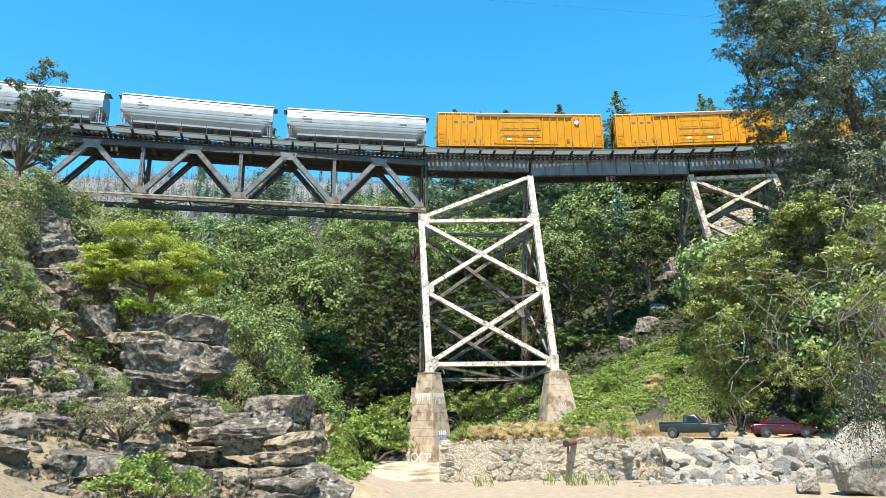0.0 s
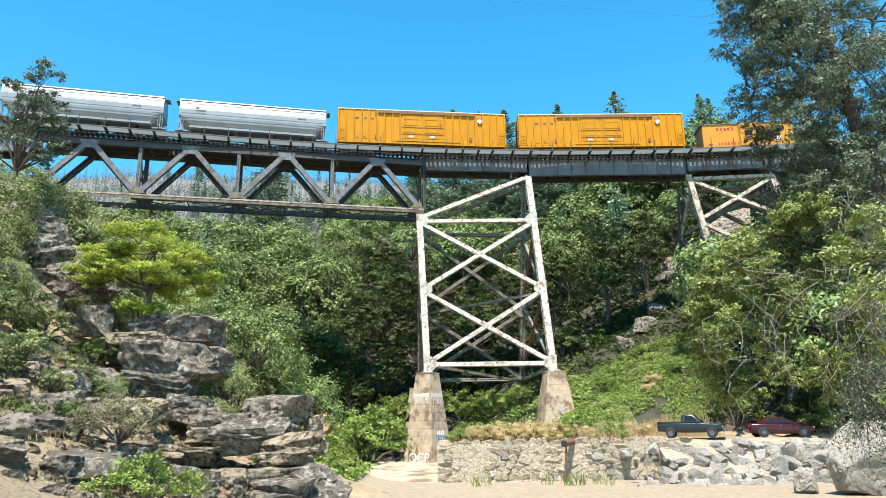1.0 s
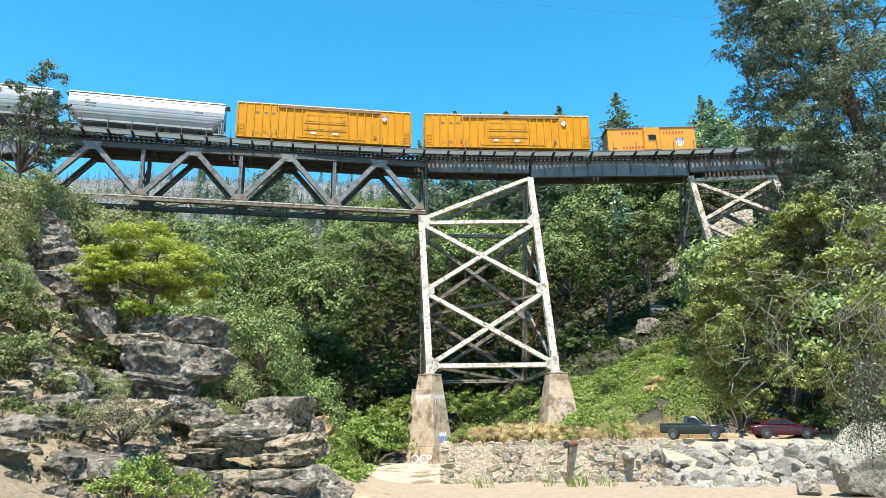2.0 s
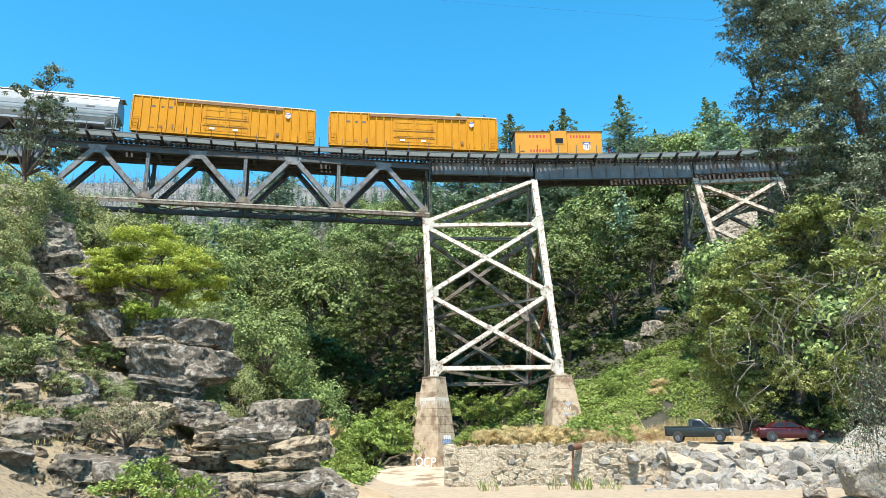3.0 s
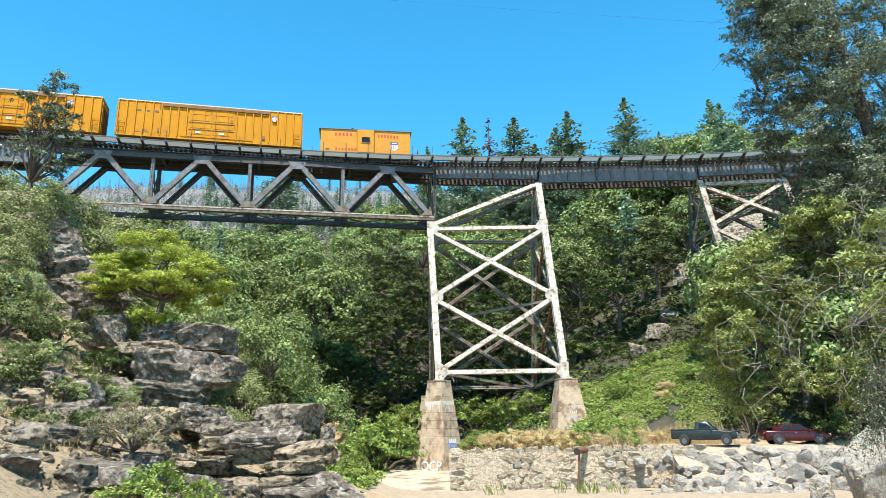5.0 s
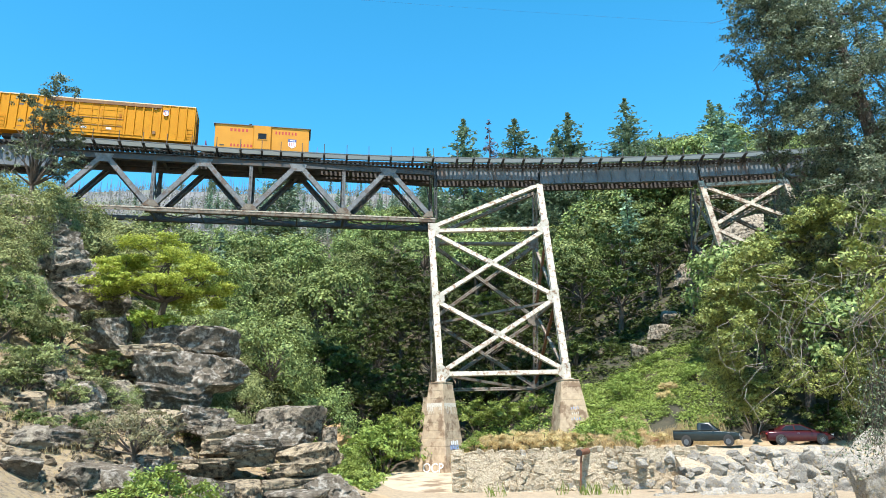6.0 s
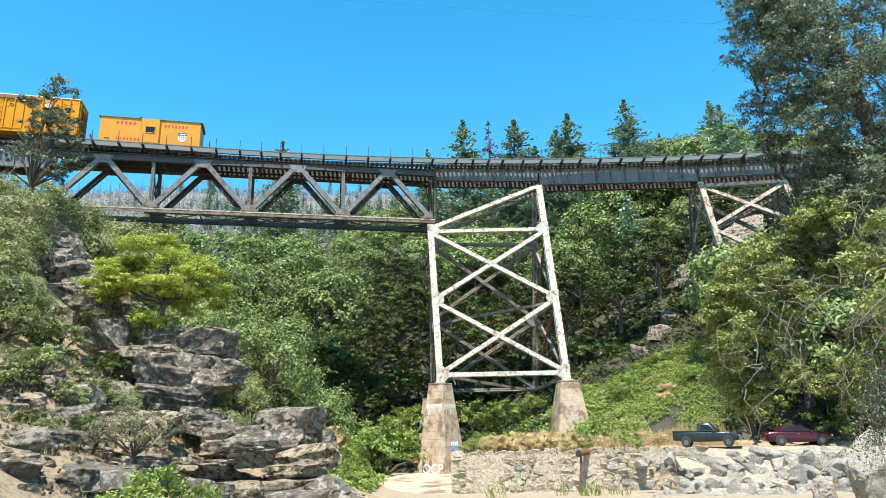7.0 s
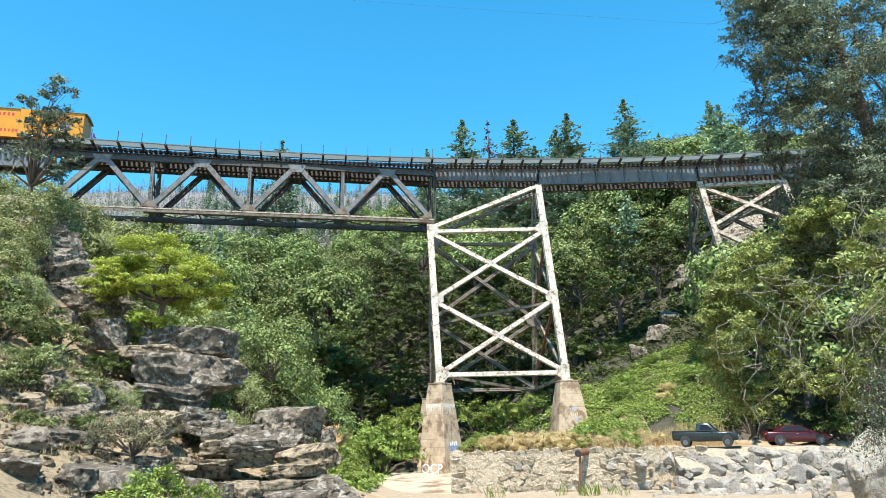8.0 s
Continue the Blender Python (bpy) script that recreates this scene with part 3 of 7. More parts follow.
def build_tower_near():
    t = thing("steel_tower", "white painted riveted steel trestle tower, flaking and rusty", "bridge tower", group="trestle towers")
    up = (0.05, -1, 0.2)
    NL = (Vector((-1.35, 70.6, 28.1)), Vector((-0.58, 66.8, 11.25)))
    NR = (Vector((10.5, 71.5, 32.6)), Vector((11.42, 66.8, 11.25)))
    FL = (Vector((-1.3, 73.6, 28.1)), Vector((-1.5, 77.0, 10.45)))
    FR = (Vector((10.35, 74.0, 32.6)), Vector((9.65, 77.3, 10.45)))
    def at(leg, z):
        a, b = leg
        return a.lerp(b, (a.z - z) / (a.z - b.z))
    # back legs are coloured darker than the front ones to paint their shade
    for leg, w, m in ((NL, 0.62, M_WHITE), (NR, 0.66, M_WHITE), (FL, 0.5, M_SHADEDSTEEL), (FR, 0.5, M_SHADEDSTEEL)):
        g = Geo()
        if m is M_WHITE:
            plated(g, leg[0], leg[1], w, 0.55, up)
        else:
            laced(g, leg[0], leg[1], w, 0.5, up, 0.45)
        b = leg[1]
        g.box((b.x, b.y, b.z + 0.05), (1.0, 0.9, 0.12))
        part("leg", g, m, t, "white paint with rust streaks" if m is M_WHITE else "grey laced steel, coloured as if in shade")
    def frame_face(L, R, zt, zm, zb, m, w, near):
        mem = plated if near else laced
        def add(nm, p, q, ww):
            part(nm, mem(Geo(), p, q, ww, 0.3, up), m, t)
        add("strut", at(L, zt), at(R, zt), w * 0.9)
        add("strut", at(L, zb), at(R, zb), w)
        for z1, z2 in ((zt, zm), (zm, zb)):
            add("diagonal", at(L, z1 - 0.15), at(R, z2 + 0.1), w)
            add("diagonal", at(R, z1 - 0.15), at(L, z2 + 0.1), w)
        add("top_diagonal", at(L, 27.7), R[0], w)
        for leg in (L, R):
            for z in (zt, zm, zb):
                c = at(leg, z) + Vector(up).normalized() * (0.3 if near else 0.2)
                sx = 0.55 if leg is L else -0.55
                ring = [c + Vector((-0.35, 0, -0.75)), c + Vector((0.35, 0, -0.75)), c + Vector((0.35 + max(sx, 0), 0.0, -0.25)), c + Vector((0.35 + max(sx, 0), 0, 0.25)),
                        c + Vector((0.35, 0, 0.75)), c + Vector((-0.35, 0, 0.75)), c + Vector((-0.35 + min(sx, 0), 0, 0.25)), c + Vector((-0.35 + min(sx, 0), 0, -0.25))]
                part("gusset_plate", Geo().loft([ring, [v + Vector((0, 0.03, 0)) for v in ring]]), m, t)
        if near:
            for z1, z2 in ((zt, zm), (zm, zb)):
                c = (at(L, z1) + at(R, z1) + at(L, z2) + at(R, z2)) / 4 + Vector(up).normalized() * 0.19
                part("gusset_plate", Geo().box(c, (1.0, 0.03, 0.5), Matrix.Rotation(radians(30), 3, "Y")), m, t)
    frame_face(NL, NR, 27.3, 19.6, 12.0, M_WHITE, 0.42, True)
    frame_face(FL, FR, 26.9, 18.6, 11.2, M_SHADEDSTEEL, 0.34, False)
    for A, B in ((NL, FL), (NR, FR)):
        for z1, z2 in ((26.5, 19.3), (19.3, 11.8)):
            part("side_brace", laced(Geo(), at(A, z1), at(B, z2), 0.3, 0.25, (1, 0, 0)), M_RUST if A is NR else M_SHADEDSTEEL, t)
            part("side_brace", laced(Geo(), at(B, z1), at(A, z2), 0.3, 0.25, (1, 0, 0)), M_SHADEDSTEEL, t)
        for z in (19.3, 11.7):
            part("side_strut", laced(Geo(), at(A, z), at(B, z - 0.6), 0.3, 0.25, (1, 0, 0)), M_SHADEDSTEEL, t)
    part("inner_brace", laced(Geo(), at(FL, 18.2), at(NR, 19.2), 0.34, 0.25, (0, 0, 1)), M_SHADEDSTEEL, t)
    part("inner_brace", laced(Geo(), at(NL, 12.0), at(FR, 11.0), 0.34, 0.25, (0, 0, 1)), M_SHADEDSTEEL, t)
    # end post under the meeting of truss and girder
    p = near_line(-0.8, 0)
    part("end_post", laced(Geo(), (p.x, p.y, 28.7), (p.x, p.y, 34.8), 0.35, 0.35, (0, -1, 0), 0.4), M_STEEL, t)
    p = near_line(-0.8, 3.1)
    part("end_post", laced(Geo(), (p.x, p.y, 28.7), (p.x, p.y, 34.8), 0.35, 0.35, (0, -1, 0), 0.4), M_STEEL, t)


def build_tower_far():
    t = thing("steel_tower", "weathered cream-painted steel trestle tower standing on a brushy slope", "bridge tower", group="trestle towers")
    up = (-0.05, -1, 0.2)
    NL = (Vector((28.3, 71.9, 32.75)), Vector((29.7, 68.5, 16.0)))
    NR = (Vector((37.1, 71.2, 32.75)), Vector((38.6, 67.8, 16.0)))
    FL = (Vector((28.3, 74.3, 32.75)), Vector((27.9, 77.5, 17.0)))
    FR = (Vector((37.4, 73.7, 32.75)), Vector((37.6, 77.0, 19.0)))
    def at(leg, z):
        a, b = leg
        return a.lerp(b, (a.z - z) / (a.z - b.z))
    # back legs and back frame get shade-coloured steel in place of cream
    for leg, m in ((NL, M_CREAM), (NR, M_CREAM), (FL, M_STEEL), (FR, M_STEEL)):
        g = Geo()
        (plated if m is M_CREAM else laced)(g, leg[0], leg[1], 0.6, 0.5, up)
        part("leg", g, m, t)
    for L, R, m, dz in ((NL, NR, M_CREAM, 0), (FL, FR, M_SHADEDSTEEL, -0.5)):
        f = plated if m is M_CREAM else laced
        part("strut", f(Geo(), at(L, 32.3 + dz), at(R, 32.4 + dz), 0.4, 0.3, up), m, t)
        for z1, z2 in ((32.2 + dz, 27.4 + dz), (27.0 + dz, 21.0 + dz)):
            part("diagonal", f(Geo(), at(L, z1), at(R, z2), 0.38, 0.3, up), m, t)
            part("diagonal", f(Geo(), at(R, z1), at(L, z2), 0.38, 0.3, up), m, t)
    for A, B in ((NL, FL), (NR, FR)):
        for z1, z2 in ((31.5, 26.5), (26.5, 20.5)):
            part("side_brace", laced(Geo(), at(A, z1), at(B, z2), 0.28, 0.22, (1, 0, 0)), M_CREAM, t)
            part("side_brace", laced(Geo(), at(B, z1), at(A, z2), 0.28, 0.22, (1, 0, 0)), M_SHADEDSTEEL, t)


def build_pier(cx, cy, ztop, zbot, st, sb, turn, label):
    p = thing("concrete_pier", label, "bridge pier", group="tower piers")
    m = Matrix.Rotation(radians(turn), 3, "Z")
    def ring(s, z, ch=0.06):
        h = s / 2
        pts = [(-h + ch, -h), (h - ch, -h), (h, -h + ch), (h, h - ch), (h - ch, h), (-h + ch, h), (-h, h - ch), (-h, -h + ch)]
        return [m @ Vector((x, y, 0)) + Vector((cx, cy, z)) for x, y in pts]
    rings, n = [], 12
    for i in range(n + 1):
        k = i / n
        s = st + (sb - st) * k
        z = ztop + (zbot - ztop) * k
        rings.append(ring(s, z))
        if i < n:
            for f, inset in ((0.93, 0.0), (0.945, 0.025), (0.985, 0.025)):
                kk = (i + f) / n
                rings.append(ring(st + (sb - st) * kk - inset, ztop + (zbot - ztop) * kk))
    part("shaft", Geo().loft(rings), M_CONC, p)
    part("cap", Geo().loft([ring(st + 0.06, ztop + 0.02), ring(st + 0.06, ztop + 0.14)]), M_CONC, p)
    return p, m


build_truss()
build_girder(-75, -38.6, 2.2, "dark steel plate girder span running into the hillside")
build_girder(-0.9, 10.6, 1.45, "grey-blue steel plate girder span over the tower")
build_girder(10.75, 28.15, 1.9, "deep grey-blue steel plate girder span with stiffeners")
build_girder(28.3, 37.1, 1.5, "shallow grey-blue steel plate girder span over the far tower")
build_girder(37.25, 75, 2.0, "grey-blue steel plate girder span running behind trees")
build_tower_near()
build_tower_far()
pier_nl, pier_turn = build_pier(-0.58, 66.8, 11.1, 2.5, 1.62, 3.5, 54, "tall stained concrete bridge pier with spray-painted letters")
pier_nr, _ = build_pier(11.42, 66.8, 11.1, 4.0, 1.75, 3.9, 8, "stained concrete bridge pier with faded spray paint")
build_pier(-1.5, 77.0, 10.3, 4.0, 1.62, 2.9, 54, "shaded concrete bridge pier behind the tower")
build_pier(9.65, 77.3, 10.3, 5.0, 1.62, 2.9, 54, "shaded concrete bridge pier among bushes")


def build_deck():
    deck = thing("track_deck", "open timber tie deck carrying one curved railway track", "railway track", kind="structure")
    tie = Geo().box((0, 0, 0), (0.22, 3.15, 0.3)).mesh("tie", M_TIE)
    for i, s in enumerate(np.arange(-44, 50, 0.48)):
        c, a = on_track(float(s), 1.5, -0.29)
        o = part("tie", tie, None, deck)
        o.matrix_basis = Matrix.Translation(c) @ Matrix.Rotation(a, 4, "Z") @ pose(0, -0.06 * random.random(), 0)
    ss = np.arange(-150, 110, 2.0)
    for off in (0.78, 2.22):
        g = Geo()
        for w, h, z in ((0.07, 0.05, -0.025), (0.02, 0.1, -0.09), (0.14, 0.02, -0.15)):
            ring = [on_track(float(s), off, z)[0] for s in ss]
            for p, q in zip(ring, ring[1:]):
                g.bar(p, q, w, h)
        part("rail", g, M_RAIL, deck)
    for off in (0.32, 2.7):
        g = Geo()
        for s in np.arange(-44, 50, 2.0):
            g.bar(on_track(float(s), off, -0.1)[0], on_track(float(s) + 1.98, off, -0.1)[0], 0.18, 0.14)
        part("guard_timber", g, M_TIE, deck)
    # track bed on the hillsides past the bridge
    for lo, hi in ((-150, -70), (70, 110)):
        g = Geo()
        for s in np.arange(lo, hi, 4.0):
            g.bar(on_track(float(s), 1.5, -0.55)[0], on_track(float(s) + 4, 1.5, -0.55)[0], 4.2, 0.6)
        part("ballast_bed", g, M_SAND, deck)


def build_walkway():
    wk = thing("walkway", "galvanised grey side walkway on brackets with thin rail posts", "walkway")
    xs = [-39.5, -37.3, -35.0, -32.66, -30.5, -28.3, -26.0, -23.65, -21.35, -19.25, -17.35, -15.2, -12.95, -10.6, -8.3, -5.95, -3.6, -1.4, 1.2, 3.0, 4.7, 6.25, 8.5, 10.5, 12.8, 14.8, 17.0, 19.3, 21.8, 24.1, 25.9, 28.1, 30.2, 32.6, 34.8, 37.1, 39.3, 41.5, 43.8]
    ss = [float(np.interp(x + 0.33, TX, TS)) for x in xs]
    for s0, s1 in zip(ss, ss[1:]):
        g = Geo()
        ring = [on_track(s0 + 0.03, -1.4, 0.02)[0], on_track(s1 - 0.03, -1.4, 0.02)[0], on_track(s1 - 0.03, -0.1, 0.02)[0], on_track(s0 + 0.03, -0.1, 0.02)[0]]
        g.loft([ring, [v + Vector((0, 0, 0.045)) for v in ring]])
        for o in (-1.38, -0.12):
            g.bar(on_track(s0, o, -0.02)[0], on_track(s1, o, -0.02)[0], 0.05, 0.09)
        part("walkway_panel", g, M_GRATE, wk)
    for s in ss:
        g = Geo()
        p, q = on_track(s, -1.5, -0.06)[0], on_track(s, 0.6, -0.12)[0]
        g.bar(p, q, 0.2, 0.2)
        g.bar(on_track(s, -1.2, -0.1)[0], on_track(s, 0.3, -0.75)[0], 0.09, 0.09)
        part("bracket", g, M_BLACK, wk)
        p = on_track(s, -1.42, 0.0)[0]
        part("rail_post", Geo().bar(p, p + Vector((0, 0, 1.05)), 0.06, 0.06, (0, 1, 0)), M_STEEL, wk)


build_deck()
build_walkway()


# ---- train ----
def emblem(parent, x, z, y, s):
    """A small shield emblem as plain colour fields."""
    g = Geo().box((x, y, z), (0.9 * s, 0.02, 0.55 * s))
    e = part("emblem", g, M_PLAINWHITE, parent, "shield emblem in white, blue and red")
    part("emblem_band", Geo().box((x, y - 0.004, z + 0.42 * s), (0.95 * s, 0.02, 0.36 * s)), M_BLUE, e)
    part("emblem_band", Geo().box((x, y - 0.012, z + 0.42 * s), (0.6 * s, 0.02, 0.1 * s)), M_PLAINWHITE, e)
    part("emblem_point", Geo().loft([[(x - 0.45 * s, y - 0.01, z - 0.27 * s), (x + 0.45 * s, y - 0.01, z - 0.27 * s), (x, y - 0.01, z - 0.55 * s)],
                                     [(x - 0.45 * s, y + 0.01, z - 0.27 * s), (x + 0.45 * s, y + 0.01, z - 0.27 * s), (x, y + 0.01, z - 0.55 * s)]]), M_PLAINWHITE, e)
    for k in range(4):
        part("emblem_stripe", Geo().box((x + (k - 1.5) * 0.22 * s, y - 0.012, z - 0.06 * s), (0.09 * s, 0.016, 0.5 * s)), M_RED, e)


def bogie(parent, x):
    b = part("bogie", Geo().box((x, 0, 0.62), (0.5, 2.0, 0.35)).box((x, -1.0, 0.55), (2.2, 0.16, 0.3)).box((x, 1.0, 0.55), (2.2, 0.16, 0.3)), M_BLACK, parent)
    for dx in (-0.88, 0.88):
        part("axle", Geo().tube([(x + dx, -1.1, 0.46), (x + dx, 1.1, 0.46)], [0.08, 0.08], 8), M_BLACK, b)
        for y in (-0.76, 0.76):
            part("wheel", Geo().disc((x + dx, y, 0.46), (0, 1, 0), 0.46, 0.12, 18), M_RAIL, b)


def ladder(parent, x, y, z0, z1, w=0.45, material=None, n=5, along_y=False):
    g = Geo()
    for i in range(n):
        z = z0 + (z1 - z0) * i / (n - 1)
        if along_y:
            g.bar((x, y - w / 2, z), (x, y + w / 2, z), 0.03, 0.03)
        else:
            g.bar((x - w / 2, y, z), (x + w / 2, y, z), 0.03, 0.03)
    for e in (-1, 1):
        p = (x, y + e * w / 2) if along_y else (x + e * w / 2, y)
        g.bar((*p, z0 - 0.1), (*p, z1 + 0.1), 0.04, 0.04, (0, 1, 0))
    part("ladder", g, material, parent)


def build_boxcar():
    car = thing("boxcar", "yellow ribbed steel boxcar with double plug doors", "freight car", group="train cars")
    L, H, zb = 9.22, 4.92, 0.95
    part("body", Geo().box((0, 0, (H - 0.08 + zb) / 2), (2 * L - 0.1, 2.86, H - 0.08 - zb)), M_YELLOW, car)
    g = Geo().loft([[(x, -1.5, H - 0.1), (x, -1.5, H), (x, 0, H + 0.12), (x, 1.5, H), (x, 1.5, H - 0.1)] for x in (-L - 0.02, L + 0.02)])
    part("roof", g, mat("sun-bleached roof edge", (0.62, 0.5, 0.32), (0.5, 0.38, 0.22), 2, 0.6, 0.1), car)
    for y in (-1.46, 1.46):
        part("side_sill", Geo().box((0, y, zb + 0.12), (2 * L, 0.08, 0.28)), M_YELLOW, car)
        sy = math.copysign(1, y)
        rib = Geo().loft([[(-0.09, 0, zb + 0.2), (0.09, 0, zb + 0.2), (0.05, sy * 0.13, zb + 0.2), (-0.05, sy * 0.13, zb + 0.2)],
                          [(-0.09, 0, H - 0.12), (0.09, 0, H - 0.12), (0.05, sy * 0.13, H - 0.12), (-0.05, sy * 0.13, H - 0.12)]]).mesh("rib", M_YELLOW)
        for k in range(23):
            x = -L + 0.05 + k * (2 * L - 0.1) / 22
            if not -2.2 < x < 2.35:
                o = part("rib", rib, None, car)
                o.location = (x, sy * 1.43, 0)
        for k in range(2):
            x0 = -2.3 + k * 2.32
            d = part("door", Geo().box((x0 + 1.14, sy * 1.45, (H + zb) / 2 + 0.05), (2.24, 0.07, H - zb - 0.5)), M_YELLOW, car)
            for z in (1.75, 2.45, 3.3, 4.0):
                part("door_panel", Geo().box((x0 + 1.14, sy * 1.495, z), (1.9, 0.03, 0.36)), M_YELLOW, d)
            for xx in (0.35, 1.6):
                part("lock_bar", Geo().tube([(x0 + xx, sy * 1.53, zb + 0.3), (x0 + xx, sy * 1.53, H - 0.25)], [0.035, 0.035], 6), M_YELLOW, d)
            part("door_placard", Geo().box((x0 + 1.0, sy * 1.53, 1.78), (0.5, 0.02, 0.2)), M_PLAINWHITE, d)
            for z in (2.1, 2.9):
                part("door_rail", Geo().box((x0 + 1.14, sy * 1.5, z), (2.2, 0.05, 0.06)), M_RUSTBAND, d)
        part("door_track", Geo().box((0.6, sy * 1.51, zb + 0.32), (7.2, 0.08, 0.07)), M_YELLOW, car)
        part("upper_band", Geo().box((0.5, sy * 1.5, H - 0.31), (10.8, 0.16, 0.34)), M_RUSTBAND, car, "rust-brown faded band")
        for x in (-L + 0.45, L - 0.45):
            ladder(car, x, sy * 1.52, zb + 0.3, zb + 1.5, 0.55, M_YELLOW, 4)
        for x in (-5.1, 5.3):
            part("bracket_plate", Geo().box((x, sy * 1.5, zb + 0.75), (0.3, 0.06, 0.36)), M_RUSTBAND, car)
            part("bracket_plate", Geo().box((x, sy * 1.5, H - 0.5), (0.22, 0.06, 0.4)), M_RUSTBAND, car)
    emblem(car, 6.35, 3.9, -1.58, 0.58)
    for x, w in ((-7.2, 0.4), (-6.3, 0.3), (-5.5, 0.4)):
        part("marking", Geo().box((x, -1.437, 3.8), (w, 0.012, 0.2)), M_DARKMARK, car)
    for x, w in ((-7.2, 0.5), (-6.3, 0.45), (-6.4, 0.3)):
        part("marking", Geo().box((x, -1.437, 1.45 if w != 0.3 else 1.65), (w, 0.012, 0.09)), M_RUSTBAND, car)
    for e in (-1, 1):
        for k in range(9):
            part("end_corrugation", Geo().tube([(e * (L - 0.03), -1.3, 1.2 + k * 0.36), (e * (L - 0.03), 1.3, 1.2 + k * 0.36)], [0.09, 0.09], 6), M_RUSTBAND, car)
        ladder(car, e * (L + 0.1), -1.1, 1.1, 4.3, 0.5, M_YELLOW, 9, True)
        part("coupler", Geo().box((e * (L + 0.35), 0, 0.85), (0.75, 0.25, 0.28)), M_BLACK, car)
        bogie(car, e * 6.6)
    part("underframe", Geo().box((0, 0, 0.8), (2 * L - 0.6, 0.9, 0.35)), M_BLACK, car)
    return car


M_SEAM = mat("grimy seam", (0.2, 0.2, 0.2), (0.27, 0.27, 0.27), 2, 0.5, 0)


def build_hopper():
    car = thing("covered_hopper", "light grey round-sided covered hopper car", "freight car", group="train cars")
    L, H = 7.5, 4.52
    half = [(0.0, H + 0.05), (0.75, H), (1.18, H - 0.12), (1.36, 4.02), (1.5, 3.3), (1.53, 2.6), (1.46, 2.1), (1.3, 1.68), (1.0, 1.3), (0.0, 1.2)]
    rings = []
    for x, zb in ((-L, 2.55), (-L + 0.02, 2.55), (-L + 1.15, 1.2), (0, 1.2), (L - 1.15, 1.2), (L - 0.02, 2.55), (L, 2.55)):
        h = [(y, max(z, zb)) for y, z in half]
        rings.append([(x, -y, z) for y, z in h] + [(x, y, z) for y, z in h[-2:0:-1]])
    part("body", Geo().loft(rings), M_HOPPER, car, smooth=False)
    for z, y in ((4.02, 1.375), (3.4, 1.475), (2.85, 1.535), (2.4, 1.525), (2.1, 1.475)):
        for sy in (-1, 1):
            part("side_seam", Geo().box((0, sy * y, z), (2 * L - 0.5, 0.02, 0.025)), M_DARKMARK if z == 4.02 else M_SEAM, car)
    for sy in (-1, 1):
        part("top_rail", Geo().tube([(-L, sy * 1.22, H - 0.1), (L, sy * 1.22, H - 0.1)], [0.09, 0.09], 8), M_HOPPER, car)
        part("side_sill", Geo().box((0, sy * 1.42, 1.42), (2 * L - 2.2, 0.1, 0.22)), M_HOPPER, car)
        for x in (-L + 0.25, L - 0.25):
            ladder(car, x, sy * 1.4, 1.0, 2.5, 0.45, M_HOPPER, 6)
            part("corner_post", Geo().bar((x, sy * 1.38, 0.9), (x, sy * 1.38, 2.7), 0.08, 0.1, (0, 1, 0)), M_HOPPER, car)
    part("roof_walk", Geo().box((0, 0.55, H + 0.16), (2 * L + 0.5, 0.5, 0.04)), M_HOPPER, car)
    part("hatch_trough", Geo().box((0, 0, H + 0.1), (2 * L - 1.5, 0.6, 0.1)), M_HOPPER, car)
    for e in (-1, 1):
        part("walk_end", Geo().box((e * (L + 0.25), -0.3, H - 0.08), (0.4, 1.2, 0.05)), M_HOPPER, car)
        part("end_platform", Geo().box((e * (L - 0.35), 0, 0.95), (1.3, 2.7, 0.12)), M_HOPPER, car)
        part("end_brace", Geo().bar((e * (L - 0.15), -1.0, 1.0), (e * (L - 0.15), -0.6, 2.7), 0.1, 0.1).bar((e * (L - 0.15), 1.0, 1.0), (e * (L - 0.15), 0.6, 2.7), 0.1, 0.1), M_HOPPER, car)
        part("coupler", Geo().box((e * (L + 0.35), 0, 0.85), (0.8, 0.25, 0.28)), M_BLACK, car)
        bogie(car, e * 6.0)
    for x in (-3.6, 0, 3.6):
        part("outlet_bay", Geo().loft([[(x - 1.6, -1.1, 1.3), (x + 1.6, -1.1, 1.3), (x + 1.6, 1.1, 1.3), (x - 1.6, 1.1, 1.3)],
                                       [(x - 0.5, -0.6, 0.45), (x + 0.5, -0.6, 0.45), (x + 0.5, 0.6, 0.45), (x - 0.5, 0.6, 0.45)]]), M_BLACK, car)
    for x, z, w in ((-5.7, 3.5, 0.35), (-5.4, 3.22, 1.0), (-5.3, 2.9, 0.8), (4.9, 3.3, 0.9), (4.95, 3.15, 0.8)):
        part("marking", Geo().box((x, -1.505 if z < 3.3 else -1.46, z), (w, 0.05, 0.14)), M_DARKMARK, car)
    return car


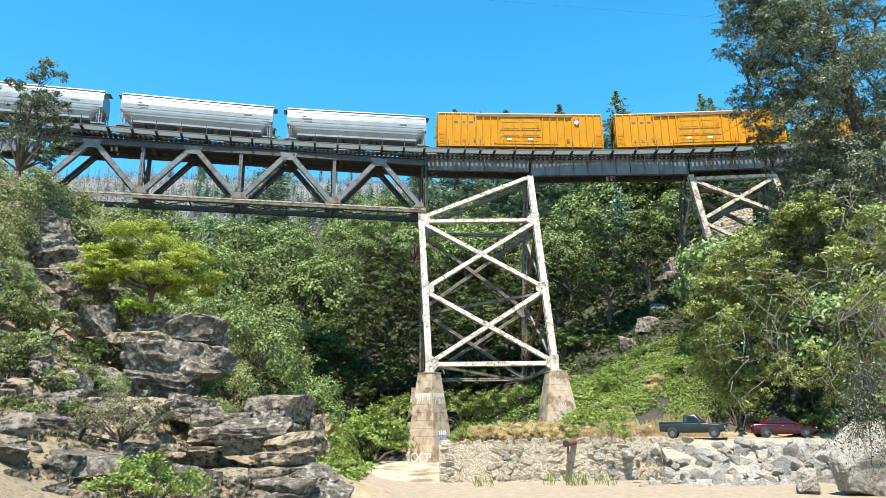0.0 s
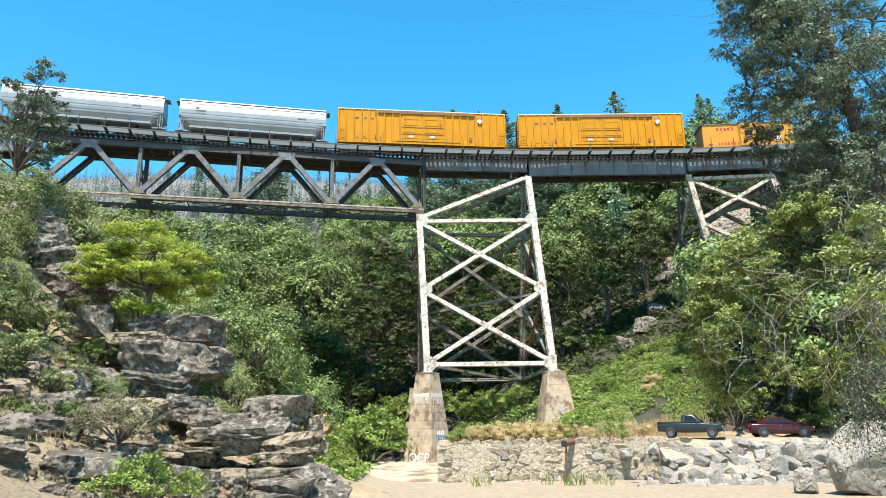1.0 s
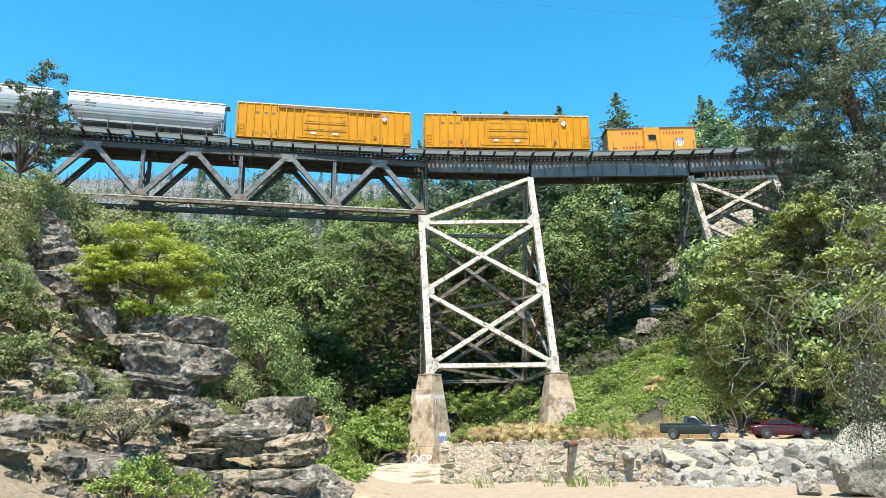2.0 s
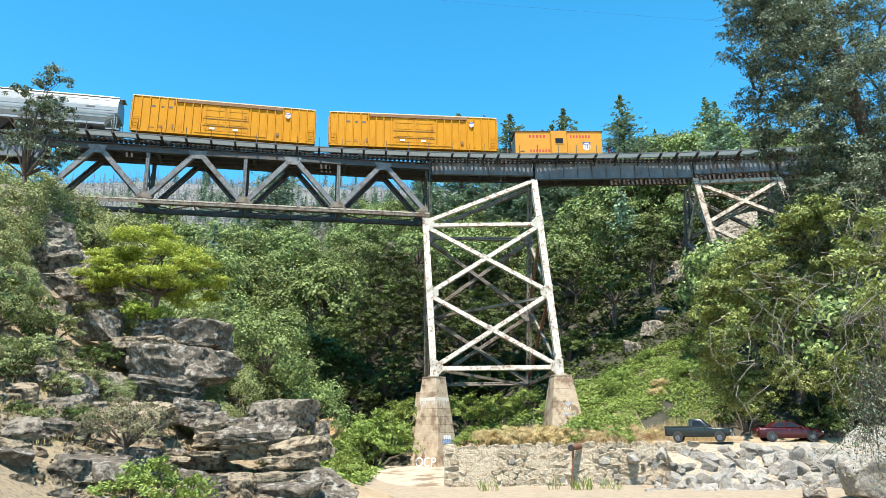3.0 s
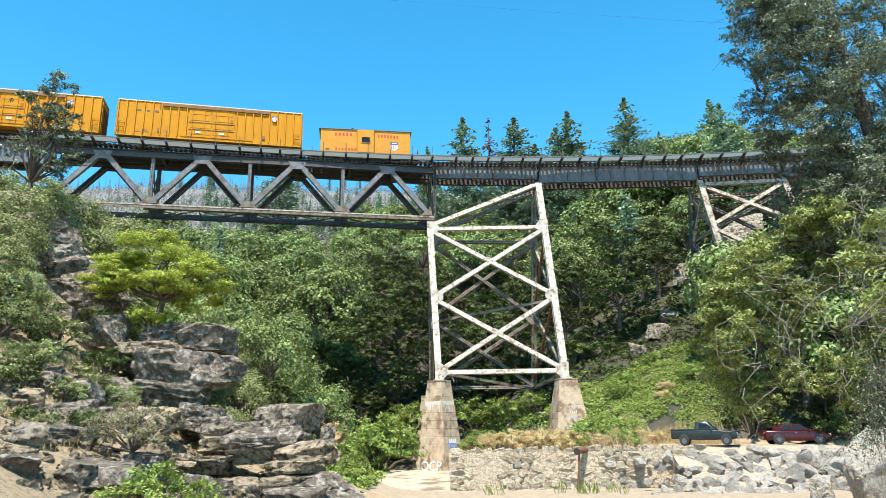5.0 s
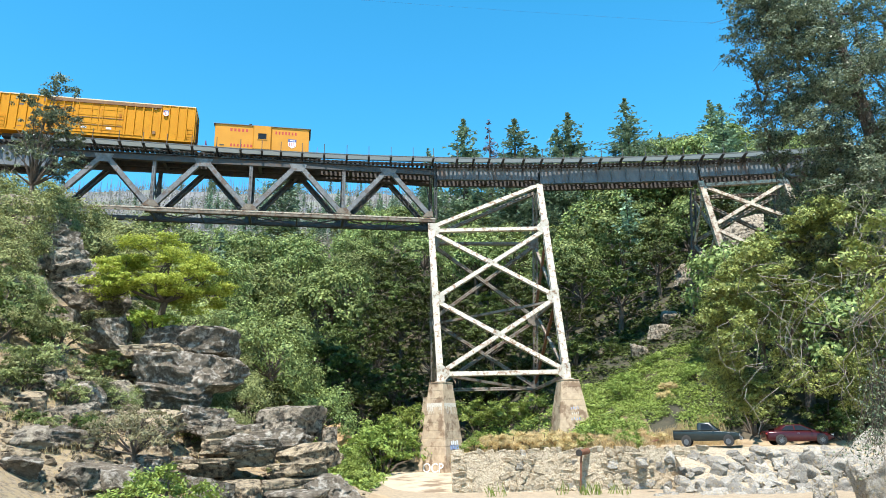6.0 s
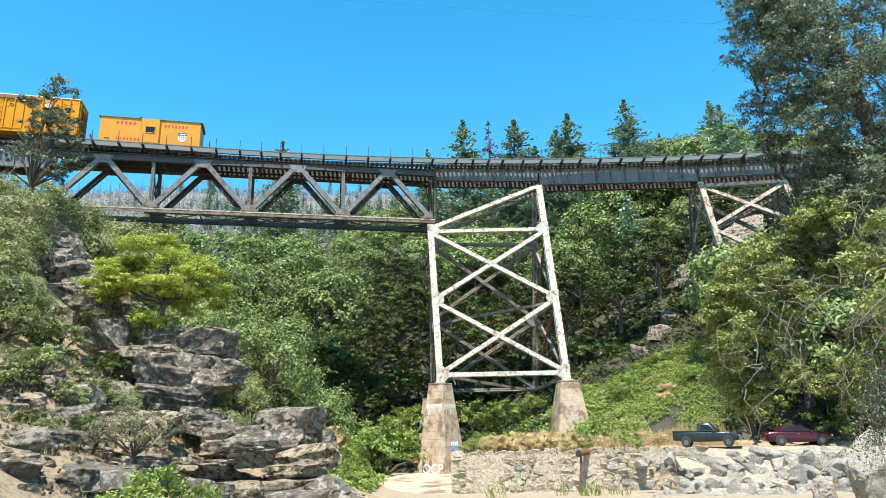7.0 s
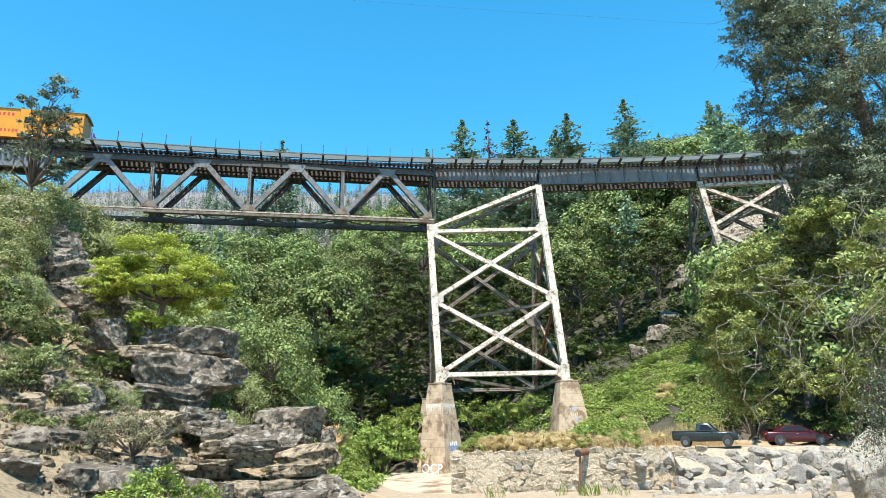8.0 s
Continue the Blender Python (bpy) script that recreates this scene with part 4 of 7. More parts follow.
def build_caboose():
    car = thing("caboose", "yellow bay-window caboose with a grey roof and red lettering bars", "caboose", group="train cars")
    L, H, zb = 4.9, 3.36, 0.3
    part("body", Geo().box((0, 0, (H + zb) / 2), (2 * L - 0.1, 2.8, H - zb - 0.05)), M_YELLOWCAB, car, bevel=0.03)
    part("roof", Geo().loft([[(x, -1.5, H - 0.06), (x, -1.5, H), (x, 0, H + 0.22), (x, 1.5, H), (x, 1.5, H - 0.06)] for x in (-L - 0.12, L + 0.12)]), mat("grey roof", (0.16, 0.17, 0.19), (0.11, 0.12, 0.13), 2, 0.7, 0.1), car)
    for sy in (-1, 1):
        bay = part("bay", Geo().loft([[(-1.0, sy * 1.38, z), (-0.85, sy * 1.68, z), (0.85, sy * 1.68, z), (1.0, sy * 1.38, z)] for z in (0.62, H - 0.12)]), M_YELLOWCAB, car)
        part("bay_window", Geo().box((0.0, sy * 1.69, 2.05), (0.86, 0.03, 0.62)), M_GLASS, bay)
        g = Geo()
        for x, z, w, h in ((0, 2.4, 1.0, 0.06), (0, 1.7, 1.0, 0.06), (-0.46, 2.05, 0.06, 0.7), (0.46, 2.05, 0.06, 0.7)):
            g.box((x, sy * 1.7, z), (w, 0.05, h))
        part("window_frame", g, M_YELLOWCAB, bay)
        part("bay_base", Geo().box((0.0, sy * 1.5, 0.52), (1.9, 0.3, 0.2)), M_BLACK, bay)
        part("side_sill", Geo().box((0, sy * 1.42, zb + 0.1), (2 * L, 0.06, 0.2)), M_YELLOWCAB, car)
    # lettering as plain bars
    for x0, n, w, z, h in ((-3.2, 5, 0.28, 2.72, 0.34), (1.4, 7, 0.22, 2.68, 0.34), (-3.15, 7, 0.22, 1.0, 0.3)):
        for k in range(n):
            part("letter_bar", Geo().box((x0 + k * (w + 0.12), -1.402, z), (w * 0.78, 0.014, h)), M_RED, car)
    emblem(car, 3.1, 1.5, -1.41, 0.9)
    part("vent", Geo().box((-4.1, -1.405, 0.95), (0.45, 0.03, 0.12)), M_BLACK, car)
    part("smoke_jack", Geo().tube([(-1.4, 0.3, H), (-1.4, 0.3, H + 0.55), (-1.42, 0.3, H + 0.62)], [0.11, 0.11, 0.15], 8).disc((-1.42, 0.3, H + 0.75), (0, 0, 1), 0.16, 0.3, 10), M_BLACK, car)
    for e in (-1, 1):
        g = Geo()
        x = e * (L + 0.85)
        g.box((e * (L + 0.45), 0, 0.3), (0.95, 2.7, 0.1))
        part("end_platform", g, M_BLACK, car)
        g = Geo()
        for y in (-1.25, -0.5, 0.5, 1.25):
            g.bar((x, y, 0.3), (x, y, 1.35), 0.04, 0.04, (0, 1, 0))
        g.bar((x, -1.25, 1.35), (x, 1.25, 1.35), 0.04, 0.04)
        g.bar((x, -1.25, 0.85), (x, 1.25, 0.85), 0.04, 0.04)
        part("end_railing", g, mat("red and blue railing paint", (0.45, 0.04, 0.05), (0.10, 0.08, 0.3), 6, 0.5, 0), car)
        part("brake_wheel", Geo().disc((x, -0.8, 1.3), (1, 0, 0), 0.24, 0.05, 14), M_RED, car)
        part("coupler", Geo().box((e * (L + 1.1), 0, 0.6), (0.5, 0.25, 0.26)), M_BLACK, car)
        bogie(car, e * 3.4)
    part("underframe", Geo().box((0, 0, 0.35), (2 * L - 0.6, 0.9, 0.25)), M_BLACK, car)
    return car


# places of the cars' middles along the line at the start, half the distance between their bogies
boxcar = build_boxcar()
hopper = build_hopper()
TRAIN = [(copy_thing(hopper, Matrix()), -41.4, 6.0), (copy_thing(hopper, Matrix()), -24.75, 6.0), (hopper, -8.25, 6.0),
         (boxcar, 9.75, 6.6), (copy_thing(boxcar, Matrix()), 29.72, 6.6), (build_caboose(), 45.82, 3.4)]
SPEED, PICKUP_RATE = 10.66, 0.031


def car_pose(s, half):
    p, q = on_track(s - half, 1.5)[0], on_track(s + half, 1.5)[0]
    a = math.atan2(q.y - p.y, q.x - p.x)
    return Matrix.Translation((p + q) / 2) @ Matrix.Rotation(a, 4, "Z")


def motions():
    for car, s0, half in TRAIN:
        walk(car, [(t, car_pose(s0 - SPEED * t - PICKUP_RATE * t * t, half)) for t in [k * 0.25 for k in range(33)]])


# ---- trees ----
def clump_points(rng, blobs, n, spread=0.17, up=0.35):
    """Leaf places and facings: clumps on the shells of the blobs (centre, radii)."""
    w = np.array([b[1][0] * b[1][1] for b in blobs])
    c, d = [], []
    per = 34
    pick = rng.choice(len(blobs), size=n // per, p=w / w.sum())
    for i in pick:
        o, r = np.array(blobs[i][0]), np.array(blobs[i][1])
        v = rng.normal(size=3)
        v[2] += up
        v /= np.linalg.norm(v)
        m = o + v * r * rng.uniform(0.72, 1.05)
        q = m + rng.normal(size=(per, 3)) * r * spread
        c.append(q)
        d.append(v * 0.8 + np.array((0, 0, 0.5)) + rng.normal(size=(per, 3)) * 0.42)
    return np.concatenate(c), np.concatenate(d)


def tufted(rng, blobs, k=9, size=0.42):
    """Breaks each large clump into smaller ones round its shell, so that the crown has lumps and gaps."""
    out = []
    for o, r in blobs:
        o, r = np.array(o), np.array(r)
        for _ in range(k):
            v = rng.normal(size=3)
            v[2] += 0.3
            v /= np.linalg.norm(v)
            out.append((o + v * r * rng.uniform(0.45, 0.85), r * size * rng.uniform(0.7, 1.25) * np.array((1.1, 1.1, 0.7))))
    return out


def broadleaf(name, label, height, radius, trunk_h, n, leaf, seed, lm, lean=0.1, blobs_n=9, low=0.0, category="tree", flat=0.8, thick=1.0):
    """A tree standing at its own origin: bent trunk, limbs to the clumps, and a crown of leaves."""
    rng = np.random.default_rng(seed)
    t = thing(name, label, category)
    g = Geo()
    fork = Vector((rng.normal() * lean, rng.normal() * lean, trunk_h))
    r0 = (0.028 * height + 0.03) * thick
    g.tube([(0, 0, -0.5), (fork.x * 0.3, fork.y * 0.4, trunk_h * 0.5), fork], [r0 * 1.25, r0, r0 * 0.8], 8)
    blobs = []
    for k in range(blobs_n):
        a = k * 2.4 + rng.uniform(-0.4, 0.4)
        e = math.sqrt((k + 0.4) / blobs_n)
        br = radius * rng.uniform(0.36, 0.52)
        z = trunk_h + low + (height - trunk_h - low - br * flat) * (1 - e * e * 0.7) * rng.uniform(0.62, 1.0)
        o = Vector((math.cos(a) * e * (radius - br * 0.5), math.sin(a) * e * (radius - br * 0.5), z))
        blobs.append((o, (br, br, br * flat)))
        mid = fork.lerp(o, 0.5) + Vector((rng.normal(), rng.normal(), rng.normal() * 0.5)) * 0.08 * radius
        g.tube([fork, mid, o], [r0 * 0.5, r0 * 0.28, r0 * 0.08], 5)
        for j in range(3):
            e2 = o + Vector(rng.normal(size=3)) * br * 0.5
            g.tube([mid.lerp(o, 0.3 + 0.2 * j), e2], [r0 * 0.16, r0 * 0.04], 4)
    part("trunk", g, M_BARK, t)
    c, d = clump_points(rng, tufted(rng, blobs, 10, 0.37), n, 0.24)
    part("crown", leaves("crown", c, d, leaf, leaf * 0.62, lm, rng), None, t)
    return t


def round_tree(name, label, height, radius, trunk_h, n, leaf, seed, lm, limbs_apart=False):
    """A tree with a closed, lumpy dome of a crown: bulges round one large clump, leafed on the outside only."""
    rng = np.random.default_rng(seed)
    t = thing(name, label, "tree")
    g = Geo()
    hc = (height - trunk_h) / 2
    mid = Vector((rng.normal() * 0.3, rng.normal() * 0.3, trunk_h + hc))
    r0 = 0.03 * height
    g.tube([(0, 0, -0.5), mid * 0.45, mid], [r0 * 1.2, r0, r0 * 0.4], 7)
    limbs = []
    tufts = []
    for k in range(15):
        v = Vector((math.cos(k * 2.4), math.sin(k * 2.4), rng.uniform(-0.6, 1.2))).normalized()
        b = radius * rng.uniform(0.36, 0.52)
        o = mid + Vector((v.x * (radius - b * 0.7), v.y * (radius - b * 0.7), v.z * (hc - b * 0.6)))
        limb = Geo() if limbs_apart else g
        limb.tube([mid * 0.7, mid.lerp(o, 0.6), o], [r0 * 0.4, r0 * 0.2, r0 * 0.06], 5)
        limbs.append(limb)
        for _ in range(13):
            w = Vector(rng.normal(size=3)) + v * 0.9 + Vector((0, 0, 0.35))
            w.normalize()
            tufts.append((np.array(o + w * b * 0.85), np.array((1, 1, 0.75)) * b * rng.uniform(0.26, 0.44), np.array(w)))
    trunk = part("trunk", g, M_BARK, t)
    if limbs_apart:
        for limb in limbs:
            part("limb", limb, M_BARK, trunk)
    per = n // len(tufts)
    c = np.concatenate([o + rng.normal(size=(per, 3)) * r * 0.6 for o, r, w in tufts])
    d = np.concatenate([np.tile(w * 0.9 + (0, 0, 0.35), (per, 1)) + rng.normal(size=(per, 3)) * 0.38 for o, r, w in tufts])
    part("crown", leaves("crown", c, d, leaf, leaf * 0.62, lm, rng), None, t)
    return t


def conifer(name, label, height, radius, seed, lm, n_lev=21, bare=0.12, leaf=0.62, branches=11, needles=26):
    rng = np.random.default_rng(seed)
    t = thing(name, label, "tree")
    part("trunk", Geo().tube([(0, 0, -0.5), (0, 0, height * 0.5), (0.1, 0, height)], [0.018 * height, 0.011 * height, 0.02], 7), M_BARK, t)
    c, d, al = [], [], []
    for i in range(n_lev):
        k = i / (n_lev - 1)
        z0 = height * (bare + (1 - bare) * k)
        r = radius * (1 - k) ** 0.6 * rng.uniform(0.7, 1.1) + 0.15
        nb = branches if k < 0.8 else branches // 2
        for b in range(nb):
            if rng.random() < 0.12:
                continue
            a = rng.uniform(0, 2 * math.pi)
            z = z0 + rng.uniform(-0.6, 0.6) * height / n_lev
            rr = r * rng.uniform(0.45, 1.15)
            m = needles if k < 0.75 else needles // 2
            u = rng.uniform(0.15, 1, m)
            x, y = np.cos(a) * rr * u, np.sin(a) * rr * u
            zz = z - 0.2 * rr * u + 0.2 * rr * u * u
            p = np.stack([x, y, zz], 1) + rng.normal(size=(m, 3)) * 0.17 * (0.4 + rr * 0.25)
            c.append(p)
            d.append(np.tile((0, 0, 1.0), (m, 1)) + rng.normal(size=(m, 3)) * 0.6 + (0, -0.35, 0))
            al.append(np.tile((np.cos(a), np.sin(a), -0.2), (m, 1)) + rng.normal(size=(m, 3)) * 0.5)
    c, d, al = map(np.concatenate, (c, d, al))
    part("crown", leaves("crown", c, d, leaf * 1.5, leaf * 0.6, lm, rng, al), None, t)
    return t


def place(x, y, s=1.0, turn=0.0, dz=-0.1, sz=None):
    return Matrix.Translation((x, y, ground_z(x, y) + dz)) @ Matrix.Rotation(turn, 4, "Z") @ Matrix.Diagonal((s, s, sz or s, 1))


def put(kinds, rng, x, y, s, dz=-0.1, sz=None, used={}):
    """Stands a tree of one of these kinds at x, y: the kind itself the first time, copies after that."""
    k = kinds[rng.integers(len(kinds))]
    turn = rng.uniform(0, 6.28)
    if k.name not in used:
        used[k.name] = 1
        k.matrix_basis = place(x, y, s, turn, dz, sz)
        return k
    return copy_thing(k, place(x, y, s, turn, dz, sz))


rngF = np.random.default_rng(11)
FOREST = [round_tree("broadleaf_tree", "leafy round-crowned green oak on the canyon slope", 9.8, 4.2, 0.9, 3200, 0.45, 20 + i, L_FOREST) for i in range(5)]
PINES = [conifer("pine_tree", "tall slender green pine on the slope", 24, 5.4, 40 + i, L_PINE, branches=7, needles=10, leaf=0.95) for i in range(4)]
SKYPINES = [conifer("pine_tree", "full bushy green pine on the skyline", 24, 7.0 - i, 47 + i, L_PINE, n_lev=26, bare=0.08, leaf=0.38, branches=18, needles=25) for i in range(3)]
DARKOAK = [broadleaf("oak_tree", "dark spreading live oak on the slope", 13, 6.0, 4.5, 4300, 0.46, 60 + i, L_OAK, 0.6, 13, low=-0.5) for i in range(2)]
for k in FOREST + PINES + SKYPINES + DARKOAK:
    k["group"] = "hillside trees"

row = 0
y = 80.0
while y < 165:
    gap = 4.8 + 0.06 * (y - 80)
    x = -0.52 * y - 6
    while x < 0.58 * y:
        px, py = x + rngF.uniform(-0.4, 0.4) * gap, y + rngF.uniform(-0.4, 0.4) * gap
        x += gap
        if py < 84 and (px > -3 or px < -22):
            continue
        if 6 < px < 46 and py < 97:
            continue
        if abs(py - side_y(px) - 1.5) < 6:
            continue
        if px < -0.18 * py and py > 135:
            continue
        if rngF.random() < 0.06 + (0.1 if py > 130 else 0):
            put(PINES, rngF, px, py, rngF.uniform(0.55, 0.8))
        else:
            # the darker-leaved oaks paint in the shade behind the tower
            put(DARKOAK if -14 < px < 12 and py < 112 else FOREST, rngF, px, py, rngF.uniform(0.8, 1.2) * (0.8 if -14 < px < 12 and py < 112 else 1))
    y += gap * 0.9
# the skyline pines
for px, py, tip in ((-32.1, 130, 66.5), (-3.3, 150, 72.8), (4.8, 140, 72.6), (14.8, 130, 67.6), (18.9, 130, 65.3), (25.8, 130, 68.9), (23.6, 132, 66.5), (34.8, 120, 67.1), (32.5, 121, 60), (40.7, 118, 63.6), (49.0, 116, 67.3), (15.9, 135, 64.5), (20.6, 135, 67.6), (41.4, 122, 61), (43.8, 100, 56), (44.5, 90, 55.5), (46.5, 92, 58), (49, 95, 60), (-2, 152, 66), (29.0, 135, 62)):
    h = tip - 1.8 - ground_z(px, py)
    put(SKYPINES, rngF, px, py, max(0.6, h / 24 * 1.25), sz=max(0.5, h / 24))
dying = conifer("pine_tree", "dying mauve-brown pine on the skyline", 26, 3.6, 58, L_MAUVE, n_lev=24, bare=0.1, leaf=0.45, branches=9, needles=14)
dying["group"] = "hillside trees"
dying.matrix_basis = place(10.3, 140, 1.12)
NEARTREES = [round_tree("broadleaf_tree", "leafy round-crowned green oak below the rocky bank", 9.6, 4.3, 0.4, 8000, 0.28, 80 + i, L_FOREST) for i in range(3)]
for k in NEARTREES:
    k["group"] = "hillside trees"
# light green scrub along the skyline above the girder
for px, py, tip in ((26.0, 116, 53.0), (29.0, 114, 53.5), (32.0, 112, 53.0), (34.6, 114, 54.5), (37.0, 113, 54.2), (39.4, 112, 55.0), (42.0, 113, 54.2), (44.4, 112, 55.4), (46.8, 111, 56.5), (49.5, 112, 56.0), (52.5, 112, 57.0), (55.5, 112, 58.0), (58.5, 112, 58.0)):
    put(FOREST, rngF, px, py, min(1.5, max(0.5, (tip - 1.6 - ground_z(px, py)) / 9.4)))
# live oaks and brush behind the right of the tower; dark leaves paint the hollow's shade
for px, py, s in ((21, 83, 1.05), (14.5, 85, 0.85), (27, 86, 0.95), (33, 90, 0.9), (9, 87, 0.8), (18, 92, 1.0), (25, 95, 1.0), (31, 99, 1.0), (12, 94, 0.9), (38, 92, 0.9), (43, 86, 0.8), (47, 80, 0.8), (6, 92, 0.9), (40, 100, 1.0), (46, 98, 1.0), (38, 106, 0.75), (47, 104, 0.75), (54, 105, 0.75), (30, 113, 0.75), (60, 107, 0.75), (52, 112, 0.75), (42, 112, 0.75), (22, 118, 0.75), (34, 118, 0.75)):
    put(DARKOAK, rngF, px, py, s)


# ---- rocks ----
def rock_mesh(seed, size, sub=3, cuts=16, rough=0.13, material=None, block=True):
    """An angular boulder: a ball cut by planes, with broken relief."""
    rng = np.random.default_rng(seed)
    bm = bmesh.new()
    bmesh.ops.create_icosphere(bm, subdivisions=sub, radius=1)
    planes = []
    for _ in range(cuts):
        n = Vector(rng.normal(size=3)).normalized()
        planes.append((n, rng.uniform(0.48, 0.8)))
    planes += [(Vector((0, 0, 1)), 0.6), (Vector((0, 0, -1)), 0.7)]
    if block:
        planes = [(n, d + 0.14) for n, d in planes[:cuts]]
        for n in ((1, 0, 0), (-1, 0, 0), (0, 1, 0), (0, -1, 0), (0, 0, 1), (0, 0, -1)):
            planes.append(((Vector(n) + Vector(rng.normal(size=3)) * 0.22).normalized(), rng.uniform(0.48, 0.62)))
    for v in bm.verts:
        for n, d in planes:
            k = v.co.dot(n) - d
            if k > 0:
                v.co -= n * k
        q = v.co * 1.7 + Vector((seed * 3.1, 0, 0))
        wq = q + Vector((noise.noise(q * 1.6), noise.noise(q * 1.6 + Vector((9, 0, 0))), noise.noise(q * 1.6 + Vector((0, 9, 0))))) * 0.35
        fracture = noise.cell(Vector((wq.x * 1.3, wq.y * 1.3, wq.z * 2.4))) * 0.55 + noise.cell(Vector((wq.x * 3.1 + 5, wq.y * 3.1, wq.z * 5.0))) * 0.28
        v.co += v.co.normalized() * (noise.ridged_multi_fractal(q * 0.8, 0.9, 2.1, 5, 1.0, 2.0) * rough * 0.4 - rough * 0.9 + fracture * rough * 0.8 + noise.noise(q * 6) * rough * 0.16 + noise.noise(q * 17) * rough * 0.14)
        w = 1.42 if block else 1.6
        v.co = Vector((v.co.x * size[0] / w, v.co.y * size[1] / w, v.co.z * size[2] / (1.25 if block else 1.3)))
    me = bpy.data.meshes.new("boulder")
    bm.to_mesh(me)
    bm.free()
    me.materials.append(material or M_ROCK)
    return me


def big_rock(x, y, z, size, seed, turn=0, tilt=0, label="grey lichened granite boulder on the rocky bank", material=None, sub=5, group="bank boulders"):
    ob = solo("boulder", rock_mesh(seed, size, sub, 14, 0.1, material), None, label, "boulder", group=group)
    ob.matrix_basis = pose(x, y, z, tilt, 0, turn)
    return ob


